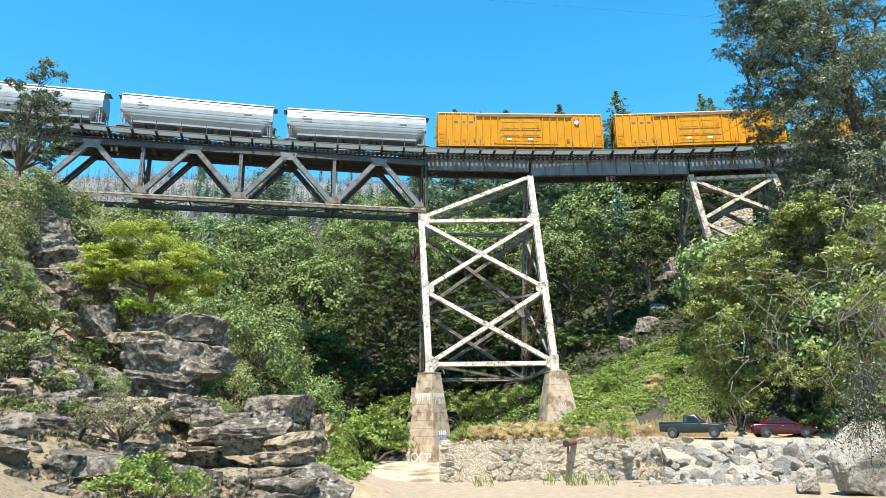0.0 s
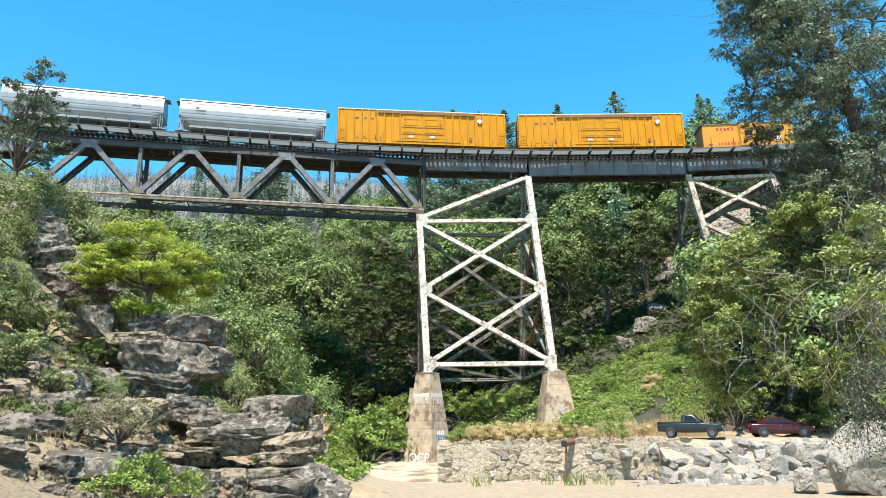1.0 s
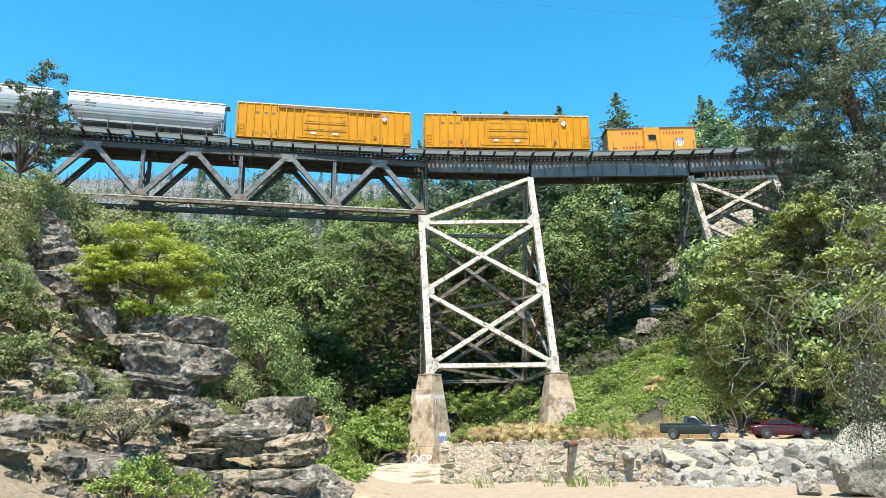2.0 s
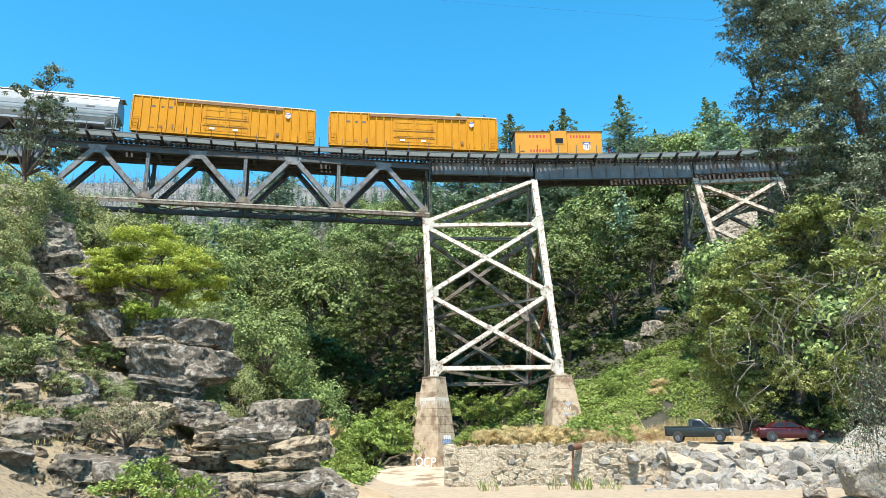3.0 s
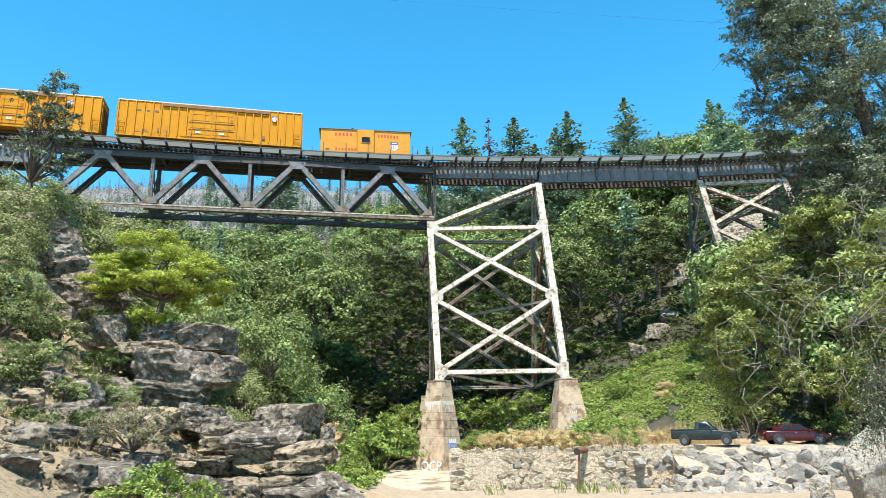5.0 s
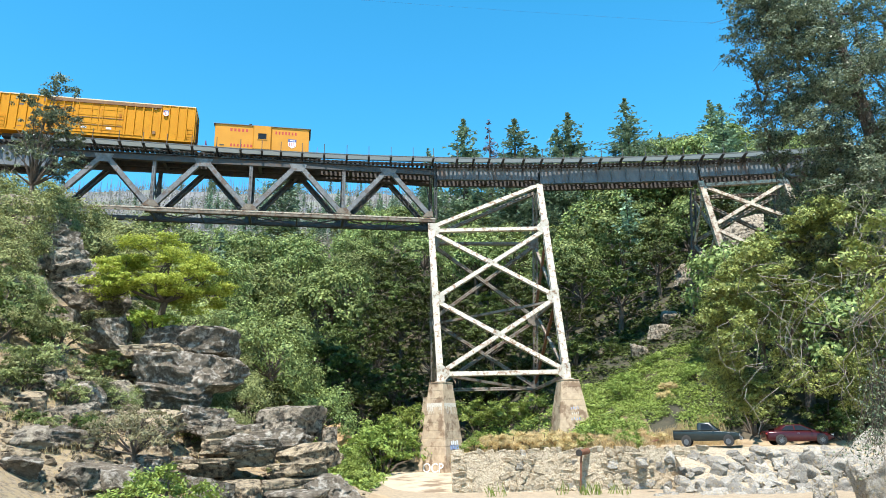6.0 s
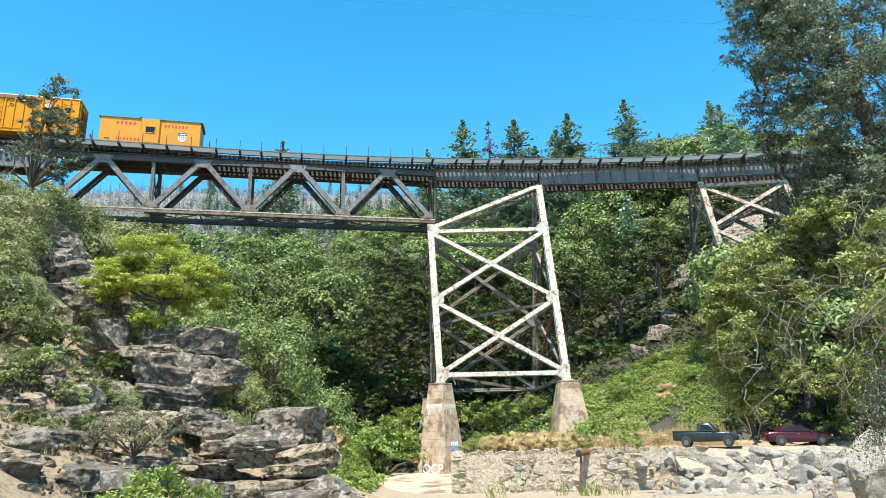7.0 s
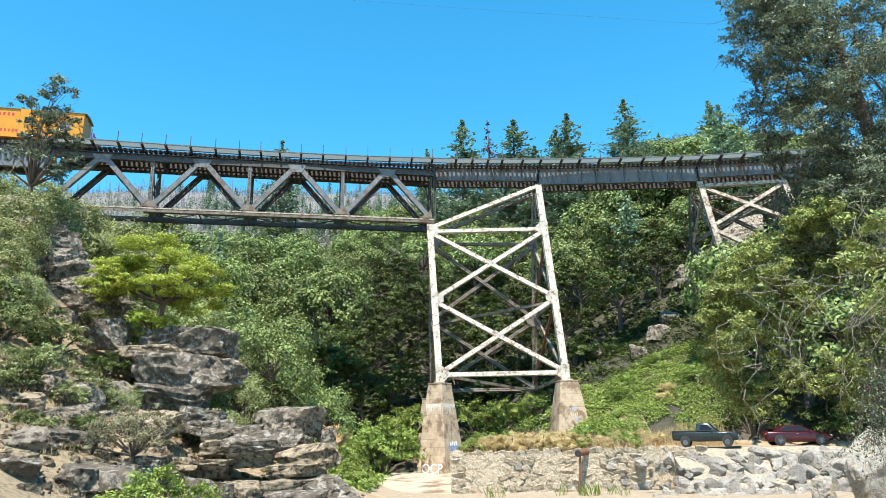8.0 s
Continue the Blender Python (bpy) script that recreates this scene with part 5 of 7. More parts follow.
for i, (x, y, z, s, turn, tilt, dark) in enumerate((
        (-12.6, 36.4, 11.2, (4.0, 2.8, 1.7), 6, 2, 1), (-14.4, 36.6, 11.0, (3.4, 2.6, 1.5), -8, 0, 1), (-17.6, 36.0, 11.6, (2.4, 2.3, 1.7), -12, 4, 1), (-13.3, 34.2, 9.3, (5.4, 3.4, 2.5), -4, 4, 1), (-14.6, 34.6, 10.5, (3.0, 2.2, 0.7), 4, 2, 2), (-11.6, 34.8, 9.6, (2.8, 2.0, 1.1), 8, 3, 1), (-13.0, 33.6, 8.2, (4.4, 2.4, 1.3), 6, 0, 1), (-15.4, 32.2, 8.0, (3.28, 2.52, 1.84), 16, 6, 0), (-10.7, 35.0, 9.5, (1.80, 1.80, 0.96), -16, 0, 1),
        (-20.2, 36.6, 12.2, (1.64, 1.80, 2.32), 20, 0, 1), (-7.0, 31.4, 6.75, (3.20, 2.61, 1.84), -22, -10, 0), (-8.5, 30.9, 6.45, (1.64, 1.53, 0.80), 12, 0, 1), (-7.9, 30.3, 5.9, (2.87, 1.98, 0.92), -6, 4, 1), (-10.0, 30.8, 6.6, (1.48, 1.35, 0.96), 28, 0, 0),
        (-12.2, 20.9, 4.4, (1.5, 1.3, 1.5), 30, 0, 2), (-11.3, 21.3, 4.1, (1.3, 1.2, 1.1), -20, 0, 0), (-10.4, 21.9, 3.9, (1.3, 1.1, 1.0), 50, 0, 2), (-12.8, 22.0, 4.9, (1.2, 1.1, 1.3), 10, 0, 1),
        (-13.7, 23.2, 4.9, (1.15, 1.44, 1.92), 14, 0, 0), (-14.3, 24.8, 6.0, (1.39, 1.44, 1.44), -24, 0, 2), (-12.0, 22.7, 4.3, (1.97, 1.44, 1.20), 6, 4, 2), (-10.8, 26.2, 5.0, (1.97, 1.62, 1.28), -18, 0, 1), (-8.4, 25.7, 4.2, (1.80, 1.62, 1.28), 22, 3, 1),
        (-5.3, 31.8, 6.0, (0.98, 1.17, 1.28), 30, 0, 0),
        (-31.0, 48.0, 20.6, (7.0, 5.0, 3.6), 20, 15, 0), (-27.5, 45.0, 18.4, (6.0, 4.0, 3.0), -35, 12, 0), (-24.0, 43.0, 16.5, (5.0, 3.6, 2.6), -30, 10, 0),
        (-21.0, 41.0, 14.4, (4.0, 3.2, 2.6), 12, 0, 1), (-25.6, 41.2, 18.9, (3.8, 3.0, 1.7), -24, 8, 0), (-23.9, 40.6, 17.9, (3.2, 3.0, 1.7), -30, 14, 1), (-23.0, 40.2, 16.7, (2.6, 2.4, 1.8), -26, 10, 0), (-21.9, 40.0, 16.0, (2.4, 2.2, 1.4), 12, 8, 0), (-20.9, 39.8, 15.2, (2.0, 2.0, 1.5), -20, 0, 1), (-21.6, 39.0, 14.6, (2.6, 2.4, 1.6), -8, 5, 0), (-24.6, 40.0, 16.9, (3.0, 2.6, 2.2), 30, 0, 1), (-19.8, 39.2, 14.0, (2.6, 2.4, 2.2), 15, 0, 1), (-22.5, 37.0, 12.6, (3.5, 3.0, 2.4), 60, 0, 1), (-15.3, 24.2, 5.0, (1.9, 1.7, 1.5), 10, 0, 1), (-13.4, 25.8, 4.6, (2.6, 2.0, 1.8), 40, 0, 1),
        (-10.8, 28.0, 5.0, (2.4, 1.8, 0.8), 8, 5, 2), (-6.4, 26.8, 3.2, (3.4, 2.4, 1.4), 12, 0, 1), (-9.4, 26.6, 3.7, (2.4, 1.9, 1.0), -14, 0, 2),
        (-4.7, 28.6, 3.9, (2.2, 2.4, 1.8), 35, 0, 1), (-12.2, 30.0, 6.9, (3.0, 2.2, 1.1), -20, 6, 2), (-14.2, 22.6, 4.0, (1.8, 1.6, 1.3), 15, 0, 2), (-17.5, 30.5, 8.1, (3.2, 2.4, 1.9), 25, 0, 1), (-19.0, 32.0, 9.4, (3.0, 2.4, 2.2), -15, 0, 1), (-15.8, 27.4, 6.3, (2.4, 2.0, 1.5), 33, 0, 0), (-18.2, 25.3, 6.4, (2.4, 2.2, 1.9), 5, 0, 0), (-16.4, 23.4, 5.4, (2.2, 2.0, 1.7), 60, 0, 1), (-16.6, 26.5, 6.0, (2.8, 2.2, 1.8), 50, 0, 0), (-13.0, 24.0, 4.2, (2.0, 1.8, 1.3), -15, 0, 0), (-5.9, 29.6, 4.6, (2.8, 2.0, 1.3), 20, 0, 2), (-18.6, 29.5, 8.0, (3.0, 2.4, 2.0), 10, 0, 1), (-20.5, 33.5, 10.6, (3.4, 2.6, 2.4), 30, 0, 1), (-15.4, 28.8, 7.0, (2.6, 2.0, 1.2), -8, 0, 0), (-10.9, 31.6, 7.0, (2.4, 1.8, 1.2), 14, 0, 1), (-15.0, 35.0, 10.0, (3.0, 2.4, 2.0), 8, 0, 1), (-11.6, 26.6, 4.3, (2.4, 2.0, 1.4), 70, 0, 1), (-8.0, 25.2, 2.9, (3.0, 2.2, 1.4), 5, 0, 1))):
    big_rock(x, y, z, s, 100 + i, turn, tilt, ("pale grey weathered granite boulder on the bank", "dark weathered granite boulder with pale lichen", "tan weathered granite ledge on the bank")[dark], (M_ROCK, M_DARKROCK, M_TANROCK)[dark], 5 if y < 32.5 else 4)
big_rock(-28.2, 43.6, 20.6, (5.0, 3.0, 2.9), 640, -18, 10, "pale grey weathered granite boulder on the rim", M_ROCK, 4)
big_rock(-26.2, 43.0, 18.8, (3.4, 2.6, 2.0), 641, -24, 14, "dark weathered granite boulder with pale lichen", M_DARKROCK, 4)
rngT = np.random.default_rng(8)
for level in range(6):
    x = -10.2 - 0.3 * level
    while x < -4.9 - 0.25 * level:
        w = rngT.uniform(1.3, 2.6)
        k = int(rngT.choice(3, p=(0.25, 0.2, 0.55)))
        if rngT.random() < 0.3:
            x += w
            continue
        big_rock(x + w / 2, 26.6 + 0.75 * level + rngT.uniform(-0.25, 0.25), 3.45 + 0.52 * level + rngT.uniform(-0.1, 0.1), (w * 1.15, rngT.uniform(1.2, 2.1), rngT.uniform(0.45, 1.15)), 600 + level * 8 + int(x + 12), rngT.normal() * 18, rngT.normal() * 5,
                 ("pale grey weathered granite ledge on the bank", "dark weathered granite ledge with pale lichen", "tan weathered granite ledge on the bank")[k], (M_ROCK, M_DARKROCK, M_TANROCK)[k], 4)
        x += w * rngT.uniform(0.85, 1.25)
rngR = np.random.default_rng(5)
for i in range(34):
    x, y = rngR.uniform(-20.5, -9.5), rngR.uniform(21.5, 30.5)
    s = rngR.uniform(0.6, 1.6)
    big_rock(x, y, ground_z(x, y) + 0.1 * s, (s * 1.2, s, s * rngR.uniform(0.5, 0.8)), 160 + i, rngR.uniform(0, 180), rngR.normal() * 6, "weathered granite boulder in dry soil on the bank", (M_TANROCK, M_ROCK, M_DARKROCK)[i % 3], 4)
# flat ledges and loose stones of the outcrop
SLABS = [rock_mesh(200 + i, (2.0, 1.3, 0.65), 3, 14, 0.09, (M_TANROCK, M_ROCK, M_DARKROCK)[i % 3]) for i in range(9)]
STONES = [rock_mesh(230 + i, (0.7, 0.6, 0.45), 2, 11, 0.08, (M_TANROCK, M_ROCK, M_TANROCK)[i % 3]) for i in range(9)]
n = 0
while n < 60:
    x, y = rngR.uniform(-17, -4.2), rngR.uniform(23.5, 36)
    z = ground_z(x, y)
    if z < 2.7:
        continue
    n += 1
    slab = n % 5 == 0
    ob = solo("boulder", (SLABS if slab else STONES)[rngR.integers(9)], None, "flat granite ledge on the rocky bank" if slab else "loose granite stone on the rocky bank", "boulder", group="loose bank stones")
    s = rngR.uniform(0.6, 1.5) if slab else rngR.uniform(0.35, 1.3)
    ob.matrix_basis = pose(x, y, z + (0.06 if slab else 0.1), rngR.normal() * 7, rngR.normal() * 7 + 6, rngR.uniform(-35, 35)) @ Matrix.Diagonal((s, s, s * rngR.uniform(0.7, 1.2), 1))
# the many smaller stones between them, one mesh
big_v, big_f = [], []
n = 0
CHIPS = [rock_mesh(250 + i, (0.7, 0.6, 0.42), 1, 6, 0.06) for i in range(9)]
stone_v = [np.array([v.co for v in me.vertices]) for me in CHIPS]
stone_f = [[tuple(p.vertices) for p in me.polygons] for me in CHIPS]
while n < 2300:
    x, y = rngR.uniform(-18, -4.2), rngR.uniform(21.5, 37)
    z = ground_z(x, y)
    if z < 2.6:
        continue
    n += 1
    k = rngR.integers(9)
    m = np.array(pose(0, 0, 0, rngR.normal() * 15, rngR.normal() * 15, rngR.uniform(0, 360)).to_3x3()) * rngR.uniform(0.3, 0.85) ** 2
    o = len(big_v)
    big_v.extend((stone_v[k] @ m.T + np.array((x, y, z + 0.03))).tolist())
    big_f.extend([tuple(i + o for i in f) for f in stone_f[k]])
rubble = bpy.data.meshes.new("rubble")
rubble.from_pydata(big_v, [], big_f)
rubble.materials.append(M_TANROCK)
solo("rubble", rubble, None, "tan granite rubble strewn over the rocky bank", "rubble", "stuff")
# rocks on the slope behind the tower and the rock face under the far tower
for i, (x, y, s) in enumerate(((20.5, 74, (2.4, 2.0, 1.8)), (23.5, 76.5, (3, 2.4, 2.2)), (25.5, 78, (2.4, 2.4, 1.8)), (17, 80, (3, 2, 1.5)), (34, 83, (6.5, 4.5, 5.5)), (38, 84, (7, 5, 8)), (31, 86, (4.5, 4, 4)), (41, 80, (6, 4, 6)), (1.7, 51.2, (1.0, 0.9, 0.9)))):
    big_rock(x, y, ground_z(x, y) + s[2] * 0.2, s, 300 + i, 37 * i, 0, "grey granite boulder on the brushy slope", M_ROCK, 3)
solo("boulder", rock_mesh(333, (4.0, 3.2, 3.9), 5, 10, 0.06, M_ROCKPALE, False), None, "pale granite boulder under hanging branches", "boulder").matrix_basis = pose(22.8, 37.6, 4.4, 0, 12, 20)
solo("earth_bank", rock_mesh(340, (4.2, 3.4, 6.2), 4, 16, 0.12, M_DIRT, False), None, "orange bare earth bank behind the brambles", "earth bank", "structure").matrix_basis = pose(-11.9, 71.5, 4.9)
big_rock(19.7, 38.6, 3.0, (1.5, 1.4, 1.6), 331, 40, 0, "pale granite boulder under hanging branches", M_ROCKPALE)

# ---- retaining wall, heaped stones, slab ----
wall = thing("retaining_wall", "rough mortared fieldstone retaining wall below the road", "wall", kind="structure")
part("wall_core", Geo().loft([[(x, 49.75 + 0.12 * math.sin(x), 1.6), (x, 50.05 + 0.1 * math.sin(x * 1.7), 5.0 + 0.12 * math.sin(x * 2.3)), (x, 52.4, 5.05), (x, 52.4, 1.6)] for x in np.arange(0.2, 18.1, 0.5)]), M_FIELDSTONE, wall)
WALLSTONES = [rock_mesh(400 + i, (0.8, 0.5, 0.5), 2, 9, 0.06, M_ROCKPALE) for i in range(8)]
WALLTAN = [rock_mesh(420 + i, (0.8, 0.5, 0.5), 2, 9, 0.06, M_FIELDSTONE) for i in range(2)]
z = 2.2
while z < 5.0:
    x = 0.2
    h = rngR.uniform(0.3, 0.5)
    while x < 17.6:
        w = rngR.uniform(0.3, 1.1)
        o = part("stone", (WALLSTONES[:3] + WALLTAN * 22)[rngR.integers(47)], None, wall)
        o.matrix_basis = pose(x + w / 2, 49.9 + 0.10 * (z - 2.2) + 0.12 * math.sin(x) + rngR.uniform(-0.08, 0.04), z + h / 2 + rngR.uniform(-0.12, 0.12), rngR.normal() * 8, rngR.normal() * 20, rngR.normal() * 8) @ Matrix.Diagonal((w / 0.8, 0.62, h / 0.5, 1))
        x += w * 0.8
    z += h * 0.78
HEAP = [rock_mesh(450 + i, (1.2, 0.9, 0.8), 3, 9, 0.02, M_ROCKPALE) for i in range(9)]
n = 0
while n < 185:
    x, y = rngR.uniform(12.5, 27.5), rngR.uniform(44.2, 50.6)
    edge = 16.6 - (50 - y) * 0.25
    if x < edge and rngR.random() < 0.6:
        continue
    n += 1
    top = 2.0 + max(0.0, (y - 44.6)) / 5.6 * 2.9
    s = rngR.uniform(0.5, 1.35) * (1 if x > edge else 0.6)
    ob = solo("boulder", HEAP[rngR.integers(9)], None, "pale grey quarried rock heaped below the road", "boulder", group="heaped bank rocks")
    ob.matrix_basis = pose(x, y, max(2.22, min(top, 4.75) + rngR.uniform(-0.5, -0.14)), rngR.normal() * 22, rngR.normal() * 22, rngR.uniform(0, 360)) @ Matrix.Diagonal((s, s, s, 1))
solo("bank_fill", Geo().loft([[(x, 44.0, 1.2), (x, 50.3, 4.75), (x, 51.5, 5.0), (x, 52.8, 5.17), (x, 52.8, 1.0)] for x in (15.6, 17, 19, 22, 25.5, 30, 36)]), M_FIELDSTONE, "gravel fill under the heaped rocks", "ground", "structure")
solo("concrete_apron", Geo().loft([[(-5.4, 47.5, 2.42), (0.35, 47.5, 2.42), (0.9, 58, 2.86), (1.0, 72.5, 3.5), (-5.6, 72.5, 3.5)], [(-5.6, 47.3, 1.6), (0.5, 47.3, 1.6), (1.1, 58, 1.8), (1.2, 72.7, 2.0), (-5.8, 72.7, 2.0)]]), M_SLAB, "pale worn concrete apron at the foot of the pier", "concrete slab", "structure")
solo("concrete_sill", Geo().loft([[(0.3, 47.6, 2.32), (13.5, 47.2, 2.12), (13.5, 49.5, 2.3), (0.3, 49.8, 2.42)], [(0.3, 47.5, 1.5), (13.5, 47.1, 1.5), (13.5, 49.6, 1.5), (0.3, 49.9, 1.5)]]), M_SLAB, "pale concrete sill along the foot of the wall", "concrete sill", "structure")
pipe = thing("drain_pipe", "rusty iron drain pipe sticking out of the stone wall", "pipe")
part("pipe", Geo().tube([(10.4, 51.3, 5.12), (8.75, 48.6, 4.98)], [0.2, 0.2], 14, False).tube([(10.4, 51.3, 5.12), (8.75, 48.6, 4.98)], [0.17, 0.17], 14, False), M_RUST, pipe, smooth=True)
part("pipe_post", Geo().tube([(8.95, 48.85, 4.85), (8.8, 48.7, 3.6), (8.62, 48.55, 2.0)], [0.07, 0.07, 0.07], 8), M_RUST, pipe, "rusty iron prop")
# black disc over the pipe's end paints the darkness inside it
part("pipe_rim", Geo().disc((8.76, 48.62, 4.98), (0.52, 0.85, 0.05), 0.22, 0.08, 14), M_BLACK, pipe)


# ---- sprayed letters on the pier ----
def sprayed(text, size, m4, material, parent, thick=0.02):
    cu = bpy.data.curves.new("lettering", "FONT")
    cu.body, cu.size, cu.extrude, cu.offset = text, size, thick, 0.0
    tmp = new("lettering_source", cu)
    me = bpy.data.meshes.new_from_object(tmp.evaluated_get(bpy.context.evaluated_depsgraph_get()))
    bpy.data.objects.remove(tmp)
    me.materials.append(material)
    o = part("graffiti", me, None, parent, "white spray-painted letters")
    o.matrix_basis = m4


def on_pier(face, u, z, cx=-0.58, cy=66.8, turn=54, ztop=11.1, zbot=2.6, st=1.62, sb=2.95):
    """A pose on a pier's sloping face: u across, z height; x runs along the face and y up it."""
    k = (ztop - z) / (ztop - zbot)
    h = (st + (sb - st) * k) / 2 + 0.012
    a = radians(turn) + face * math.pi / 2
    nrm = Vector((math.sin(a), -math.cos(a), 0))
    side = Vector((math.cos(a), math.sin(a), 0))
    slope = math.atan(((sb - st) / 2) / (ztop - zbot))
    upv = (Vector((0, 0, 1)) * math.cos(slope) - nrm * math.sin(slope)).normalized()
    zax = side.cross(upv)
    c = Vector((cx, cy, z)) + nrm * h + side * u
    return Matrix(((side.x, upv.x, zax.x, c.x), (side.y, upv.y, zax.y, c.y), (side.z, upv.z, zax.z, c.z), (0, 0, 0, 1)))


sprayed("OCP", 1.15, on_pier(-1, -1.0, 3.2, sb=3.5, zbot=2.5), M_PLAINWHITE, pier_nl)
for dz, w, du, m in ((0.0, 0.9, 0.1, M_SPRAYBLUE), (0.55, 1.2, 0.0, M_PLAINWHITE), (1.1, 0.9, 0.1, M_SPRAYBLUE), (1.6, 1.3, 0.0, M_SPRAYBLUE), (2.0, 1.1, 0.05, M_PLAINWHITE)):
    g = Geo()
    for k in range(4):
        g.box((du + (k - 1.5) * w * 0.27, 0.04 * (k % 2), 0), (w * 0.2, 0.36, 0.02))
    o = part("graffiti", g, m, pier_nl, "blue and white spray-painted scrawl")
    o.matrix_basis = on_pier(0, 0, 3.7 + dz, sb=3.5, zbot=2.5)

# faded scrawl on the other pier
for dz, w, m in ((0.0, 0.9, M_SPRAYBLUE), (0.5, 0.7, M_LIMEWASH), (0.95, 0.8, M_SPRAYBLUE)):
    g = Geo()
    for k in range(4):
        g.box(((k - 1.5) * w * 0.27, 0.07 * (k % 2), 0), (w * 0.09, 0.22, 0.016))
    part("graffiti", g, m, pier_nr, "faded blue spray-painted scrawl").matrix_basis = on_pier(0, 0.1, 7.6 + dz, cx=11.42, cy=66.8, turn=8, zbot=4.0, st=1.75, sb=3.9)

# lime-washed band round the pier
rngB = np.random.default_rng(77)
for face in (-1, 0):
    g = Geo()
    for k in range(34):
        h = rngB.uniform(0.28, 0.4) + (rngB.uniform(0.1, 0.7) if rngB.random() < 0.3 else 0)
        g.box(((k - 16.5) * 0.053, 0.2 - h / 2 + rngB.uniform(-0.02, 0.02), 0), (0.054, h, 0.006))
    part("whitewash", g, M_LIMEWASH, pier_nl, "pale lime-washed band").matrix_basis = on_pier(face, 0, 9.1, sb=3.5, zbot=2.5)


# ---- vehicles ----
def wheel(parent, x, y, r, spokes, rim_mat):
    w = part("wheel", Geo().disc((x, y, r), (0, 1, 0), r, 0.2, 22), M_TYRE, parent)
    sy = math.copysign(1, y)
    part("rim", Geo().disc((x, y + sy * 0.09, r), (0, 1, 0), r * 0.56, 0.05, 20), M_BLACK if spokes > 6 else rim_mat, w)
    g = Geo()
    for k in range(spokes):
        a = k * 2 * math.pi / spokes
        g.bar((x, y + sy * 0.125, r), (x + math.cos(a) * r * 0.62, y + sy * 0.125, r + math.sin(a) * r * 0.62), 0.035, 0.02, (0, 1, 0))
    g.disc((x, y + sy * 0.12, r), (0, 1, 0), r * 0.16, 0.05, 10)
    part("spokes", g, rim_mat, w)


def body_loft(prof):
    """A body from cross-sections: x, half width, bottom, shoulder height, top, half width at the top."""
    rings = []
    for x, w, zb, zs, zt, wt in prof:
        h = [(w * 0.92, zb), (w, zb + 0.12), (w, zs), (wt, zt - 0.03), (wt * 0.85, zt)]
        rings.append([(x, -a, b) for a, b in h] + [(x, a, b) for a, b in reversed(h)])
    return Geo().loft(rings)


def build_pickup():
    t = thing("pickup_truck", "dark green-grey pickup truck parked on the dirt road", "pickup truck")
    part("body", body_loft([(-2.45, 0.80, 0.50, 0.95, 1.00, 0.79), (-2.40, 0.83, 0.46, 0.97, 1.02, 0.80), (-0.55, 0.84, 0.36, 0.97, 1.02, 0.80), (0.75, 0.84, 0.36, 0.97, 1.01, 0.78), (2.05, 0.83, 0.40, 0.88, 0.93, 0.74), (2.35, 0.78, 0.46, 0.78, 0.85, 0.66)]), M_TRUCK, t, smooth=True, bevel=0.05)
    part("cargo_bed", Geo().box((-1.5, 0, 0.985), (1.66, 1.36, 0.10)), M_BLACK, t)
    for y in (-0.76, 0.76):
        part("bed_rail", Geo().box((-1.5, y, 1.05), (1.85, 0.1, 0.08)), M_TRUCK, t)
    part("tailgate", Geo().box((-2.42, 0, 0.85), (0.07, 1.5, 0.5)), M_TRUCK, t)
    part("cab", body_loft([(-0.62, 0.78, 0.98, 1.02, 1.50, 0.60), (-0.50, 0.78, 0.98, 1.03, 1.56, 0.62), (0.25, 0.78, 0.98, 1.03, 1.58, 0.62), (0.95, 0.76, 0.94, 0.96, 1.02, 0.70)]), M_TRUCK, t, smooth=True, bevel=0.04)
    for sy in (-1, 1):
        part("side_window", Geo().loft([[(-0.38, sy * 0.765, 1.08), (0.62, sy * 0.765, 1.08), (0.22, sy * 0.66, 1.46), (-0.33, sy * 0.66, 1.46)], [(-0.38, sy * 0.74, 1.08), (0.62, sy * 0.74, 1.08), (0.22, sy * 0.63, 1.46), (-0.33, sy * 0.63, 1.46)]]), M_GLASS, t)
        part("mirror", Geo().box((0.55, sy * 0.93, 1.1), (0.1, 0.16, 0.13)), M_BLACK, t)
        part("headlight", Geo().box((2.3, sy * 0.56, 0.74), (0.14, 0.3, 0.15)), M_LAMP, t)
        part("door_handle", Geo().box((-0.25, sy * 0.845, 0.86), (0.14, 0.03, 0.04)), M_BLACK, t)
        part("wheel_arch", Geo().disc((1.55, sy * 0.8, 0.4), (0, 1, 0), 0.37, 0.1, 20).disc((-1.5, sy * 0.8, 0.4), (0, 1, 0), 0.37, 0.1, 20), M_BLACK, t)
        for x in (1.55, -1.5):
            wheel(t, x, sy * 0.78, 0.32, 5, M_CHROME)
    part("windscreen", Geo().loft([[(0.35, -0.58, 1.52), (0.35, 0.58, 1.52), (0.93, 0.66, 1.06), (0.93, -0.66, 1.06)], [(0.37, -0.58, 1.54), (0.37, 0.58, 1.54), (0.96, 0.66, 1.07), (0.96, -0.66, 1.07)]]), M_GLASS, t)
    part("grille", Geo().box((2.37, 0, 0.72), (0.06, 0.7, 0.15)), M_CHROME, t)
    part("bumper", Geo().box((2.42, 0, 0.5), (0.16, 1.6, 0.2)), M_CHROME, t, bevel=0.03)
    part("number_plate", Geo().box((2.51, 0, 0.5), (0.01, 0.32, 0.13)), M_PLAINWHITE, t)
    return t


